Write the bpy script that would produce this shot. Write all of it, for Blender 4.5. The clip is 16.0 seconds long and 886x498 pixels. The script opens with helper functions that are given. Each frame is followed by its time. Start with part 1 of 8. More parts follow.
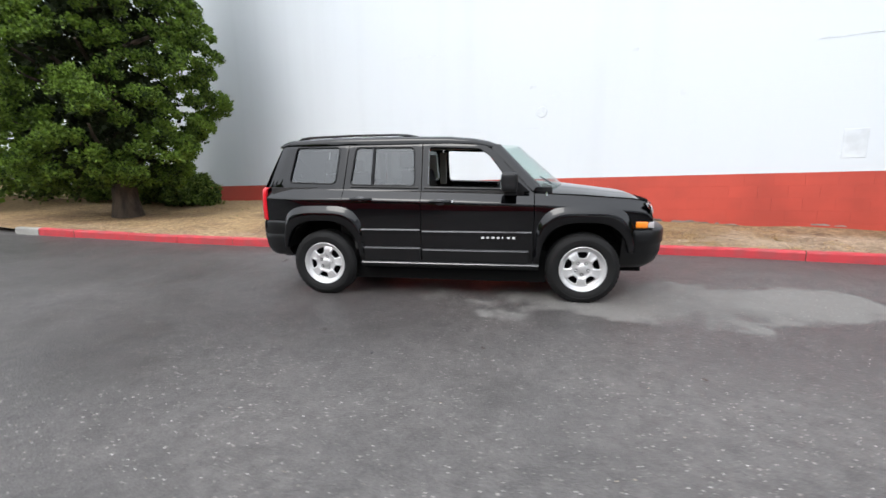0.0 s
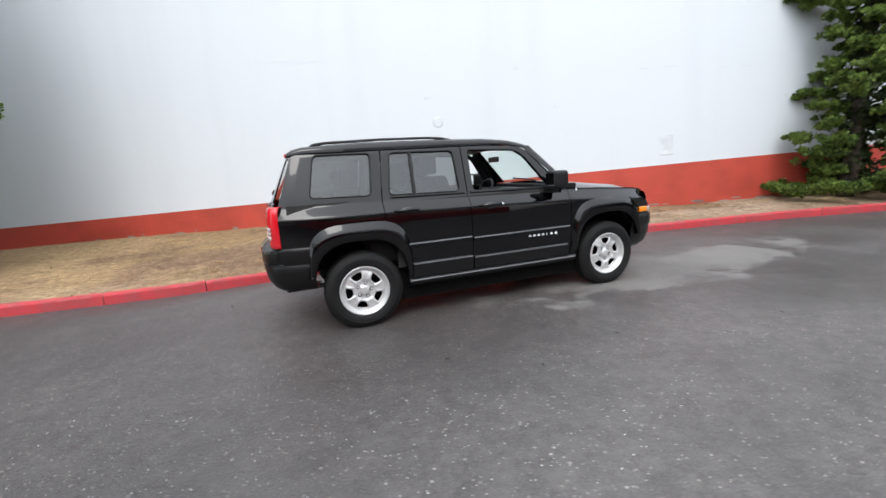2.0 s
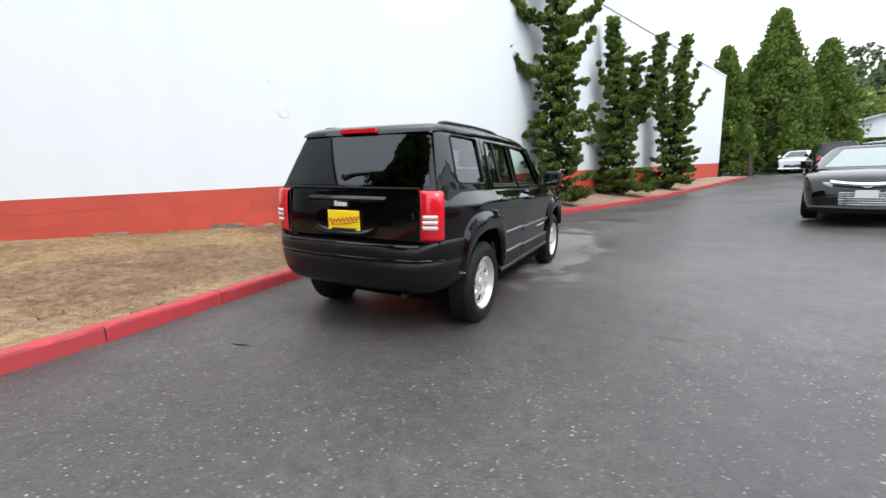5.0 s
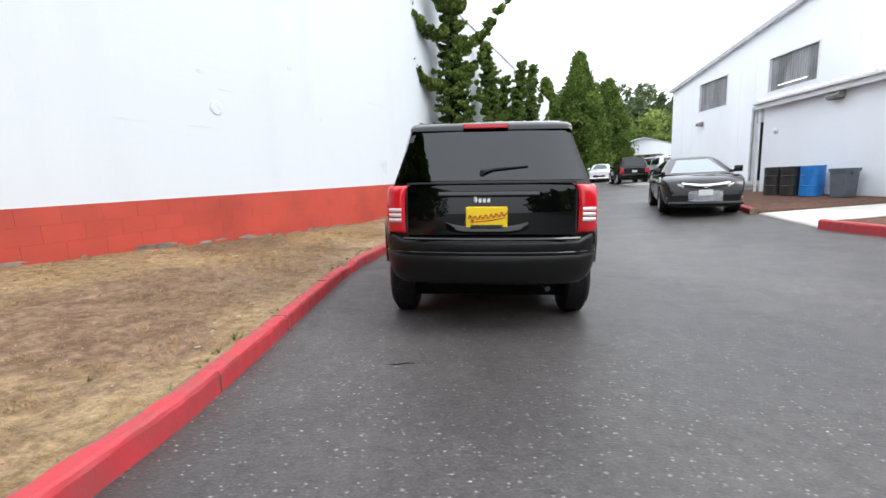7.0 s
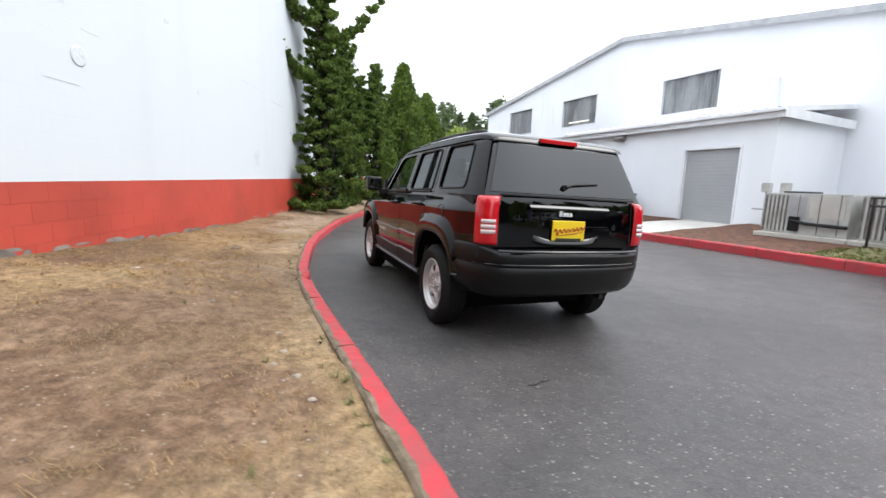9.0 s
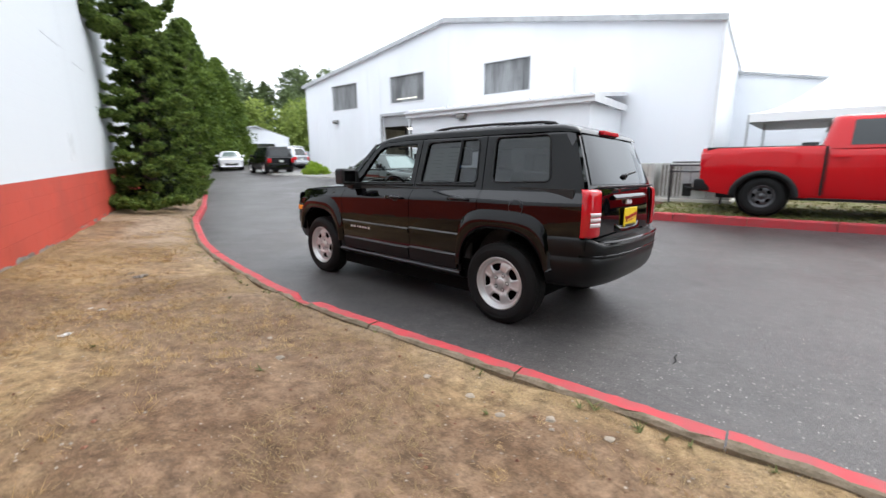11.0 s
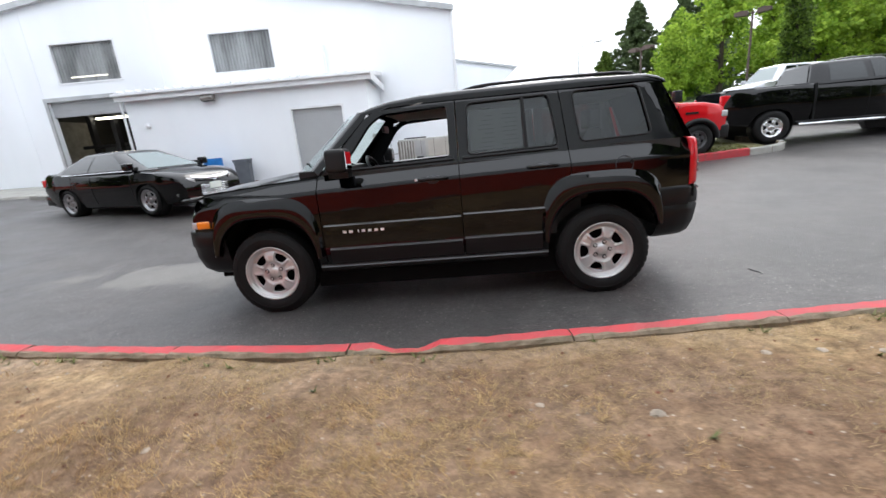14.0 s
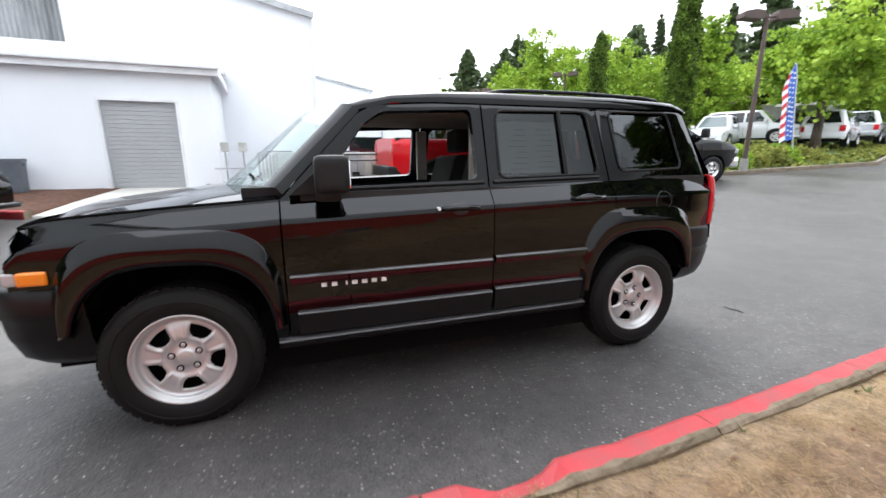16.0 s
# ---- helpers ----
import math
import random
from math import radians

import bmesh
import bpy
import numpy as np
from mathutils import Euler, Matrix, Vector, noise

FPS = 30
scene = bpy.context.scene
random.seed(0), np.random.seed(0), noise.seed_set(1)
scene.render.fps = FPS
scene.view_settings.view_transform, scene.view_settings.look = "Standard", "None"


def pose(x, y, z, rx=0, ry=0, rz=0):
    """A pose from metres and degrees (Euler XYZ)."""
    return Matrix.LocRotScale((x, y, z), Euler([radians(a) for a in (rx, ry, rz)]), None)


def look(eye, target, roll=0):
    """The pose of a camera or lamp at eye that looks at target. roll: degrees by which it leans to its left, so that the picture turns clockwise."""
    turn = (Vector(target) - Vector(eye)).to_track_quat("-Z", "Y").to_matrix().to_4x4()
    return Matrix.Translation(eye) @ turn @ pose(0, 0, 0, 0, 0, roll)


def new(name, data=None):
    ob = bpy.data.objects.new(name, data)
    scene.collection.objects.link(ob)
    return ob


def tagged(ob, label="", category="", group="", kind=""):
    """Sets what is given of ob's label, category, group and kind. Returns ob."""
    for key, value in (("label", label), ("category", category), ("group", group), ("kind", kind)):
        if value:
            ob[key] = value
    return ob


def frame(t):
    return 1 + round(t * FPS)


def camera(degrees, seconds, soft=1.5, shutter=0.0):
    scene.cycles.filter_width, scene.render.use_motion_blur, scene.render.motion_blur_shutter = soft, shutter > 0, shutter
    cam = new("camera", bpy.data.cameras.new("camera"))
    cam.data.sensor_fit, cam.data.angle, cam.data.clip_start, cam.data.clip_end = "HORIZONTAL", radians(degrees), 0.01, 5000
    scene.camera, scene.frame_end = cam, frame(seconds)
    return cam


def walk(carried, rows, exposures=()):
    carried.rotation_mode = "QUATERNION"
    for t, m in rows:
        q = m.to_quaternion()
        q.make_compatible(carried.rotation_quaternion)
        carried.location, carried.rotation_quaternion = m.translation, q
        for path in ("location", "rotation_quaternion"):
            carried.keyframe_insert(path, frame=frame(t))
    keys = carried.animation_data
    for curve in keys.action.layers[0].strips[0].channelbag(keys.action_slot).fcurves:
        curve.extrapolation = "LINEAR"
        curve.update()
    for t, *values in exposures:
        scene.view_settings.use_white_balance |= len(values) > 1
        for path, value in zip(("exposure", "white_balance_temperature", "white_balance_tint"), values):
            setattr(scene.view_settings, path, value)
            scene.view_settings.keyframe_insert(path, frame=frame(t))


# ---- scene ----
cam = camera(93.6, 16.0, shutter=0.4)
PATH = [
    (0, (-0.001, -0.043, 1.223), (-0.327, 1.899, 0.876), -0.6),
    (0.5, (-0.659, -0.009, 1.248), (-0.793, 1.953, 0.883), -2.1),
    (1, (-1.256, 0.06, 1.212), (-1.082, 2.028, 0.898), -3.8),
    (1.5, (-1.849, 0.187, 1.176), (-1.437, 2.112, 0.82), -5.1),
    (2, (-2.432, 0.384, 1.215), (-1.8, 2.256, 0.9), -4.5),
    (2.5, (-3.017, 0.655, 1.188), (-2.146, 2.426, 0.861), -4.2),
    (3, (-3.543, 1.005, 1.193), (-2.491, 2.68, 0.89), -3.0),
    (3.5, (-4.037, 1.386, 1.191), (-2.765, 2.891, 0.846), -3.1),
    (4, (-4.439, 1.814, 1.205), (-3.015, 3.187, 0.914), -1.5),
    (4.2, (-4.63, 1.996, 1.219), (-3.096, 3.24, 0.907), -2.0),
    (6.3, (-5.676, 4.14, 1.165), (-3.754, 4.62, 0.892), -1.3),
    (6.5, (-5.744, 4.367, 1.159), (-3.795, 4.704, 0.866), -2.1),
    (7, (-5.767, 4.936, 1.155), (-3.798, 5.107, 0.851), -2.4),
    (7.5, (-5.779, 5.461, 1.167), (-3.797, 5.395, 0.906), -0.6),
    (8, (-5.711, 5.965, 1.158), (-3.784, 5.535, 0.837), -1.2),
    (8.5, (-5.53, 6.453, 1.178), (-3.647, 5.851, 0.88), 1.2),
    (10.8, (-4.013, 8.375, 1.369), (-2.619, 7.004, 0.947), -0.9),
    (11, (-3.837, 8.484, 1.359), (-2.532, 7.023, 0.952), -0.4),
    (11.5, (-3.385, 8.733, 1.357), (-2.357, 7.086, 0.879), -0.3),
    (12, (-2.874, 8.872, 1.338), (-1.957, 7.159, 0.868), -0.5),
    (12.5, (-2.383, 9.016, 1.351), (-1.72, 7.189, 0.879), -0.3),
    (13, (-1.878, 8.993, 1.345), (-1.341, 7.128, 0.865), -1.3),
    (13.5, (-1.414, 8.953, 1.341), (-1.106, 7.036, 0.863), -2.7),
    (14, (-0.97, 8.83, 1.332), (-0.823, 6.906, 0.806), -5.3),
    (14.5, (-0.582, 8.663, 1.341), (-0.603, 6.729, 0.828), -5.5),
    (15, (-0.235, 8.474, 1.332), (-0.553, 6.553, 0.873), -1.5),
    (15.5, (-0.045, 8.147, 1.3), (-0.525, 6.26, 0.844), -0.0),
    (16, (0.108, 7.762, 1.317), (-0.524, 5.92, 0.862), -0.0),
]
walk(cam, [(t, look(eye, target, roll)) for t, eye, target, roll in PATH],
     exposures=[(0, 0.97), (1.5, 0.88), (4, 0.97), (7, 0.95), (8.5, 0.95), (11, 0.92), (13.5, 0.93), (14, 0.93), (15, 1.1), (15.5, 1.18), (16, 1.24)])

# ---- light: bright overcast sky, weak wide sun ----
world = bpy.data.worlds.new("overcast_sky")
scene.world = world
world.use_nodes = True
wn, wl = world.node_tree.nodes, world.node_tree.links
sky = wn.new("ShaderNodeTexSky")
sky.sky_type, sky.sun_disc = "NISHITA", False
sky.sun_elevation, sky.sun_rotation = radians(52), radians(200)
sky.air_density, sky.dust_density, sky.ozone_density = 1.0, 6.0, 1.0
grey = wn.new("ShaderNodeHueSaturation")
grey.inputs["Saturation"].default_value = 0.16
wl.new(sky.outputs[0], grey.inputs["Color"])
cloud = wn.new("ShaderNodeMix")
cloud.data_type = "RGBA"
cloud.inputs["Factor"].default_value = 0.75
way, up, deck = wn.new("ShaderNodeTexCoord"), wn.new("ShaderNodeSeparateXYZ"), wn.new("ShaderNodeMapRange")
wl.new(way.outputs["Generated"], up.inputs[0])
wl.new(up.outputs["Z"], deck.inputs["Value"])
deck.inputs["To Min"].default_value, deck.inputs["To Max"].default_value = 0.82, 1.42
veil = wn.new("ShaderNodeMix")
veil.data_type, veil.blend_type = "RGBA", "MULTIPLY"
veil.inputs["Factor"].default_value = 1.0
veil.inputs["A"].default_value = (8.0, 8.5, 9.3, 1)
wl.new(deck.outputs[0], veil.inputs["B"])
wl.new(veil.outputs["Result"], cloud.inputs["B"])
wl.new(grey.outputs[0], cloud.inputs["A"])
wl.new(cloud.outputs["Result"], wn["Background"].inputs["Color"])
wn["Background"].inputs["Strength"].default_value = 0.15
sun_data = bpy.data.lights.new("sun", "SUN")
sun_data.energy, sun_data.angle, sun_data.color = 0.5, radians(25), (1.0, 0.97, 0.92)
sun = new("sun", sun_data)
sun.rotation_euler = (radians(38), 0, radians(-20))

# ---- plan ----
WALL_P, WALL_D = Vector((0.6, 8.85)), Vector((4.4, -1.5)).normalized()


def wall_y(x):
    return 8.85 - 0.341 * (x - 0.6)


def soft(v, k=1.0):
    return 0.5 * (v + math.sqrt(v * v + k * k))


GY = ((-300, 6.0), (-60, 1.2), (-12, 0.42), (-6, 0.30), (-1, 0.06), (1.5, -0.045), (3, -0.056), (6.7, 0.055), (8, 0.06), (300, 0.06))


def road_z(x, y):
    """Height of the road surface."""
    b = float(np.interp(y, [p[0] for p in GY], [p[1] for p in GY]))
    return b + 0.02 * soft(min(x, 60) - 2) + 0.036 * soft(-5 - max(x, -60))


CURB = [(-9.2, 6.42), (-8, 6.4), (-7, 6.42), (-6, 6.42), (-5, 6.42), (-4, 6.38), (-3, 6.45), (-2, 6.53), (-1, 6.6), (0, 6.6), (1, 6.5), (2, 6.38),
        (3, 6.2), (4.5, 5.8), (6, 5.36), (7.5, 4.75), (9, 4.15), (11, 3.45), (13, 2.72), (16, 1.7), (20, 0.33), (24, -1.0), (28, -2.4)]


def curb_y(x):
    return float(np.interp(x, [p[0] for p in CURB], [p[1] for p in CURB]))


def wall_foot(x):
    return float(np.interp(x, (-30, -14, -9, -6, -3, -1.5, 0, 1.6, 4, 7, 12, 20, 34), (1.5, 0.72, 0.5, 0.57, 0.57, 0.5, 0.43, 0.38, 0.34, 0.38, 0.5, 0.65, 0.85)))


def stripe_top(x):
    return 1.13 + 0.0185 * x


def dirt_z(x, y):
    """Height of the dry verge between kerb and wall."""
    yc, yw = curb_y(x) + 0.138, wall_y(x)
    f = min(1.3, max(0.0, (y - yc) / max(0.3, yw - yc)))
    a = road_z(x, curb_y(x)) + 0.098 + 0.03 * noise.noise(Vector((x * 2.1, 0, 9)))
    n = noise.noise(Vector((x * 0.8, y * 0.8, 0))) * 0.035 + noise.noise(Vector((x * 3, y * 3, 5))) * 0.012
    return a + (wall_foot(x) - a) * f ** 1.1 + n * min(1, f * 4)


# ---- helpers ----
def thing(name, label, category, m=None, group="", kind=""):
    ob = new(name)
    ob.empty_display_size = 0.2
    if m is not None:
        ob.matrix_world = m
    return tagged(ob, label, category, group, kind)


def mesh_of(name, bm, mat, smooth=False):
    me = bpy.data.meshes.new(name)
    bmesh.ops.recalc_face_normals(bm, faces=bm.faces)
    bm.to_mesh(me)
    bm.free()
    if mat is not None:
        me.materials.append(mat)
    if smooth:
        me.shade_smooth()
    return me


def part(name, bm, mat, parent, label="", smooth=False, m=None):
    """Links a bmesh as one mesh object under a thing or a part."""
    ob = new(name, mesh_of(name, bm, mat, smooth))
    ob.parent = parent
    if m is not None:
        ob.matrix_basis = m
    if label:
        ob["label"] = label
    return ob


def single(name, bm, mat, label, category, m=None, group="", kind="", smooth=False):
    ob = new(name, mesh_of(name, bm, mat, smooth))
    if m is not None:
        ob.matrix_world = m
    return tagged(ob, label, category, group, kind)


def box(bm, x0, x1, y0, y1, z0, z1, bevel=0.0, seg=2):
    """Adds a box, bevelled if asked."""
    m = Matrix.Translation(((x0 + x1) / 2, (y0 + y1) / 2, (z0 + z1) / 2)) @ Matrix.Diagonal((abs(x1 - x0), abs(y1 - y0), abs(z1 - z0), 1))
    r = bmesh.ops.create_cube(bm, size=1, matrix=m)
    if bevel:
        es = {e for v in r["verts"] for e in v.link_edges}
        bmesh.ops.bevel(bm, geom=list(es), offset=bevel, segments=seg, affect="EDGES", profile=0.7)
    return bm


def boxed(*a, **k):
    return box(bmesh.new(), *a, **k)


def prism(bm, pts, axis, a, b):
    """Extrudes a flat outline (list of 2D points) along an axis from a to b."""
    def at(p, v):
        return {"x": (v, p[0], p[1]), "y": (p[0], v, p[1]), "z": (p[0], p[1], v)}[axis]
    lo, hi = [bm.verts.new(at(p, a)) for p in pts], [bm.verts.new(at(p, b)) for p in pts]
    n = len(pts)
    bm.faces.new(lo[::-1])
    bm.faces.new(hi)
    for i in range(n):
        bm.faces.new((lo[i], lo[(i + 1) % n], hi[(i + 1) % n], hi[i]))
    return bm


def lathe(bm, prof, axis="y", n=40, m=Matrix()):
    """Turns a profile of (radius, offset along the axis)."""
    rings = []
    for r, o in prof:
        ring = []
        for i in range(n):
            a = 2 * math.pi * i / n
            c, s = r * math.cos(a), r * math.sin(a)
            p = {"y": (c, o, s), "z": (c, s, o), "x": (o, c, s)}[axis]
            ring.append(bm.verts.new(m @ Vector(p)))
        rings.append(ring)
    for a, b in zip(rings, rings[1:]):
        for i in range(n):
            bm.faces.new((a[i], a[(i + 1) % n], b[(i + 1) % n], b[i]))
    return rings


def tube(bm, pts, r, n=8, cap=True):
    """A round bar along points; r may be one radius or one for each point."""
    pts = [Vector(p) for p in pts]
    rs = [float(v) for v in r] if isinstance(r, (list, tuple)) else [float(r)] * len(pts)
    rings = []
    for i, p in enumerate(pts):
        d = (pts[min(i + 1, len(pts) - 1)] - pts[max(i - 1, 0)]).normalized()
        u = d.cross(Vector((0, 0, 1)) if abs(d.z) < 0.95 else Vector((1, 0, 0))).normalized()
        w = d.cross(u)
        rings.append([bm.verts.new(p + rs[i] * (math.cos(2 * math.pi * k / n) * u + math.sin(2 * math.pi * k / n) * w)) for k in range(n)])
    for a, b in zip(rings, rings[1:]):
        for k in range(n):
            bm.faces.new((a[k], a[(k + 1) % n], b[(k + 1) % n], b[k]))
    if cap:
        bm.faces.new(rings[0][::-1])
        bm.faces.new(rings[-1])
    return bm


def grid(bm, rows):
    """Skins rows of points of equal length."""
    vs = [[bm.verts.new(p) for p in r] for r in rows]
    for a, b in zip(vs, vs[1:]):
        for i in range(len(a) - 1):
            bm.faces.new((a[i], a[i + 1], b[i + 1], b[i]))
    return vs


# ---- materials ----
def material(name, col, rough=0.6, metal=0.0, var=0.15, scale=4.0, fine=60.0, bump=0.1, bump_dist=0.01, spec=0.5, coat=0.0, col2=None, stretch=(1, 1, 1), rough_var=0.1):
    """Base colour varied at two scales, with fine relief, in world metres."""
    m = bpy.data.materials.new(name)
    m.use_nodes = True
    nt = m.node_tree
    n, l = nt.nodes, nt.links
    b = n["Principled BSDF"]
    b.inputs["Metallic"].default_value = metal
    b.inputs["Specular IOR Level"].default_value = spec
    b.inputs["Coat Weight"].default_value = coat
    b.inputs["Coat Roughness"].default_value = 0.03
    geo, mp = n.new("ShaderNodeNewGeometry"), n.new("ShaderNodeMapping")
    mp.inputs["Scale"].default_value = stretch
    l.new(geo.outputs["Position"], mp.inputs[0])
    big, small = n.new("ShaderNodeTexNoise"), n.new("ShaderNodeTexNoise")
    big.inputs["Scale"].default_value, small.inputs["Scale"].default_value = scale, fine
    big.inputs["Detail"].default_value, small.inputs["Detail"].default_value = 5, 3
    for t in (big, small):
        l.new(mp.outputs[0], t.inputs["Vector"])
    mix = n.new("ShaderNodeMix")
    mix.data_type = "RGBA"
    c2 = col2 or tuple(c * (1 - var * 2) for c in col)
    mix.inputs["A"].default_value, mix.inputs["B"].default_value = (*c2, 1), (*[min(1, c * (1 + (0 if col2 else var * 0.5))) for c in col], 1)
    ramp = n.new("ShaderNodeMapRange")
    ramp.inputs["From Min"].default_value, ramp.inputs["From Max"].default_value = 0.35, 0.62
    l.new(big.outputs["Fac"], ramp.inputs["Value"])
    l.new(ramp.outputs[0], mix.inputs["Factor"])
    mul = n.new("ShaderNodeMix")
    mul.data_type, mul.blend_type = "RGBA", "MULTIPLY"
    mul.inputs["Factor"].default_value = min(1, var * 2.5)
    l.new(mix.outputs["Result"], mul.inputs["A"])
    l.new(small.outputs["Color"] if False else small.outputs["Fac"], mul.inputs["B"])
    bright = n.new("ShaderNodeMix")
    bright.data_type, bright.blend_type = "RGBA", "MIX"
    bright.inputs["Factor"].default_value = min(1, var * 2)
    l.new(mix.outputs["Result"], bright.inputs["A"])
    l.new(mul.outputs["Result"], bright.inputs["B"])
    l.new(bright.outputs["Result"], b.inputs["Base Color"])
    rr = n.new("ShaderNodeMapRange")
    rr.inputs["To Min"].default_value, rr.inputs["To Max"].default_value = max(0.02, rough - rough_var), min(1, rough + rough_var)
    l.new(big.outputs["Fac"], rr.inputs["Value"])
    l.new(rr.outputs[0], b.inputs["Roughness"])
    if bump:
        bp = n.new("ShaderNodeBump")
        bp.inputs["Strength"].default_value, bp.inputs["Distance"].default_value = bump, bump_dist
        l.new(small.outputs["Fac"], bp.inputs["Height"])
        l.new(bp.outputs[0], b.inputs["Normal"])
    return m


def plain(name, col, rough=0.5, metal=0.0, coat=0.0, spec=0.5, trans=0.0, emit=0.0):
    m = bpy.data.materials.new(name)
    m.use_nodes = True
    b = m.node_tree.nodes["Principled BSDF"]
    b.inputs["Base Color"].default_value = (*col, 1)
    b.inputs["Roughness"].default_value, b.inputs["Metallic"].default_value = rough, metal
    b.inputs["Coat Weight"].default_value, b.inputs["Specular IOR Level"].default_value = coat, spec
    b.inputs["Coat Roughness"].default_value = 0.02
    b.inputs["Transmission Weight"].default_value = trans
    if emit:
        b.inputs["Emission Color"].default_value, b.inputs["Emission Strength"].default_value = (*col, 1), emit
    return m


def node_mat(name):
    m = bpy.data.materials.new(name)
    m.use_nodes = True
    return m, m.node_tree.nodes, m.node_tree.links, m.node_tree.nodes["Principled BSDF"]


def glass(name, tint, clear, rough=0.0, sheen=0.08):
    """A thin pane: tinted see-through with a mirror sheen that grows towards a grazing view."""
    m = bpy.data.materials.new(name)
    m.use_nodes = True
    n, l = m.node_tree.nodes, m.node_tree.links
    n.remove(n["Principled BSDF"])
    tr, gl, mix, fr = n.new("ShaderNodeBsdfTransparent"), n.new("ShaderNodeBsdfGlossy"), n.new("ShaderNodeMixShader"), n.new("ShaderNodeLayerWeight")
    tr.inputs["Color"].default_value = (*[c * clear for c in tint], 1)
    gl.inputs["Roughness"].default_value = rough
    gl.inputs["Color"].default_value = (0.85, 0.88, 0.9, 1)
    pw, mr = n.new("ShaderNodeMath"), n.new("ShaderNodeMapRange")
    pw.operation = "POWER"
    pw.inputs[1].default_value = 5
    mr.inputs["To Min"].default_value, mr.inputs["To Max"].default_value = sheen, 0.9
    l.new(fr.outputs["Facing"], pw.inputs[0])
    l.new(pw.outputs[0], mr.inputs["Value"])
    l.new(mr.outputs[0], mix.inputs["Fac"])
    l.new(tr.outputs[0], mix.inputs[1])
    l.new(gl.outputs[0], mix.inputs[2])
    l.new(mix.outputs[0], n["Material Output"].inputs["Surface"])
    return m


def make_asphalt():
    m, n, l, b = node_mat("asphalt")
    geo = n.new("ShaderNodeNewGeometry")

    def tex(scale, detail=4, rough=0.55):
        t = n.new("ShaderNodeTexNoise")
        t.inputs["Scale"].default_value, t.inputs["Detail"].default_value, t.inputs["Roughness"].default_value = scale, detail, rough
        l.new(geo.outputs["Position"], t.inputs["Vector"])
        return t.outputs["Fac"]

    def ramp(src, a, b_, lo=0.0, hi=1.0):
        r = n.new("ShaderNodeMapRange")
        r.inputs["From Min"].default_value, r.inputs["From Max"].default_value = a, b_
        r.inputs["To Min"].default_value, r.inputs["To Max"].default_value = lo, hi
        l.new(src, r.inputs["Value"])
        return r.outputs[0]

    def mix(f, a, c, blend="MIX"):
        x = n.new("ShaderNodeMix")
        x.data_type, x.blend_type = "RGBA", blend
        for s, v in (("Factor", f), ("A", a), ("B", c)):
            if isinstance(v, bpy.types.NodeSocket):
                l.new(v, x.inputs[s])
            else:
                x.inputs[s].default_value = v
        return x.outputs["Result"]

    def calc(op, a, c):
        x = n.new("ShaderNodeMath")
        x.operation = op
        for i, v in enumerate((a, c)):
            if isinstance(v, bpy.types.NodeSocket):
                l.new(v, x.inputs[i])
            else:
                x.inputs[i].default_value = v
        return x.outputs[0]

    big, mid = tex(0.45, 6), tex(2.5, 5)
    cell = n.new("ShaderNodeTexVoronoi")
    cell.inputs["Scale"].default_value = 55
    l.new(geo.outputs["Position"], cell.inputs["Vector"])
    cell2 = n.new("ShaderNodeTexVoronoi")
    cell2.inputs["Scale"].default_value = 130
    l.new(geo.outputs["Position"], cell2.inputs["Vector"])
    dark = mix(ramp(big, 0.35, 0.65), (0.040, 0.036, 0.035, 1), (0.070, 0.064, 0.062, 1))
    dark = mix(ramp(mid, 0.4, 0.7, 0, 0.5), dark, (0.044, 0.041, 0.041, 1))
    sep = n.new("ShaderNodeSeparateXYZ")
    l.new(geo.outputs["Position"], sep.inputs[0])
    # broad drier stretch in the open part of the drive
    ex = calc("DIVIDE", calc("SUBTRACT", sep.outputs[0], 0.6), 2.9)
    ey = calc("DIVIDE", calc("SUBTRACT", sep.outputs[1], 1.7), 1.6)
    far = calc("ADD", calc("SQRT", calc("ADD", calc("MULTIPLY", ex, ex), calc("MULTIPLY", ey, ey)), 0), calc("MULTIPLY", calc("SUBTRACT", tex(0.9, 6, 0.6), 0.5), 1.5))
    drier = ramp(far, 1.05, 0.55)
    dark = mix(calc("MULTIPLY", drier, 0.30), dark, (0.132, 0.124, 0.118, 1))
    dark = mix(1.0, dark, ramp(tex(11, 6, 0.7), 0.38, 0.64, 0.72, 1.26), "MULTIPLY")

    # pale chippings scattered in the surface
    rnd = n.new("ShaderNodeSeparateColor")
    l.new(cell.outputs["Color"], rnd.inputs[0])
    chip = calc("MULTIPLY", ramp(rnd.outputs[0], 0.82, 1.0), ramp(cell.outputs["Distance"], 0.36, 0.20))
    tone = mix(rnd.outputs[1], (0.30, 0.27, 0.24, 1), (0.66, 0.64, 0.60, 1))
    col = mix(calc("MULTIPLY", chip, calc("ADD", 0.55, calc("MULTIPLY", rnd.outputs[2], 0.45))), dark, tone)
    cell3 = n.new("ShaderNodeTexVoronoi")
    cell3.inputs["Scale"].default_value = 27
    l.new(geo.outputs["Position"], cell3.inputs["Vector"])
    rnd3 = n.new("ShaderNodeSeparateColor")
    l.new(cell3.outputs["Color"], rnd3.inputs[0])
    chip3 = calc("MULTIPLY", ramp(rnd3.outputs[0], 0.83, 0.96), ramp(calc("ADD", cell3.outputs["Distance"], calc("MULTIPLY", tex(160, 3), 0.25)), 0.42, 0.28))
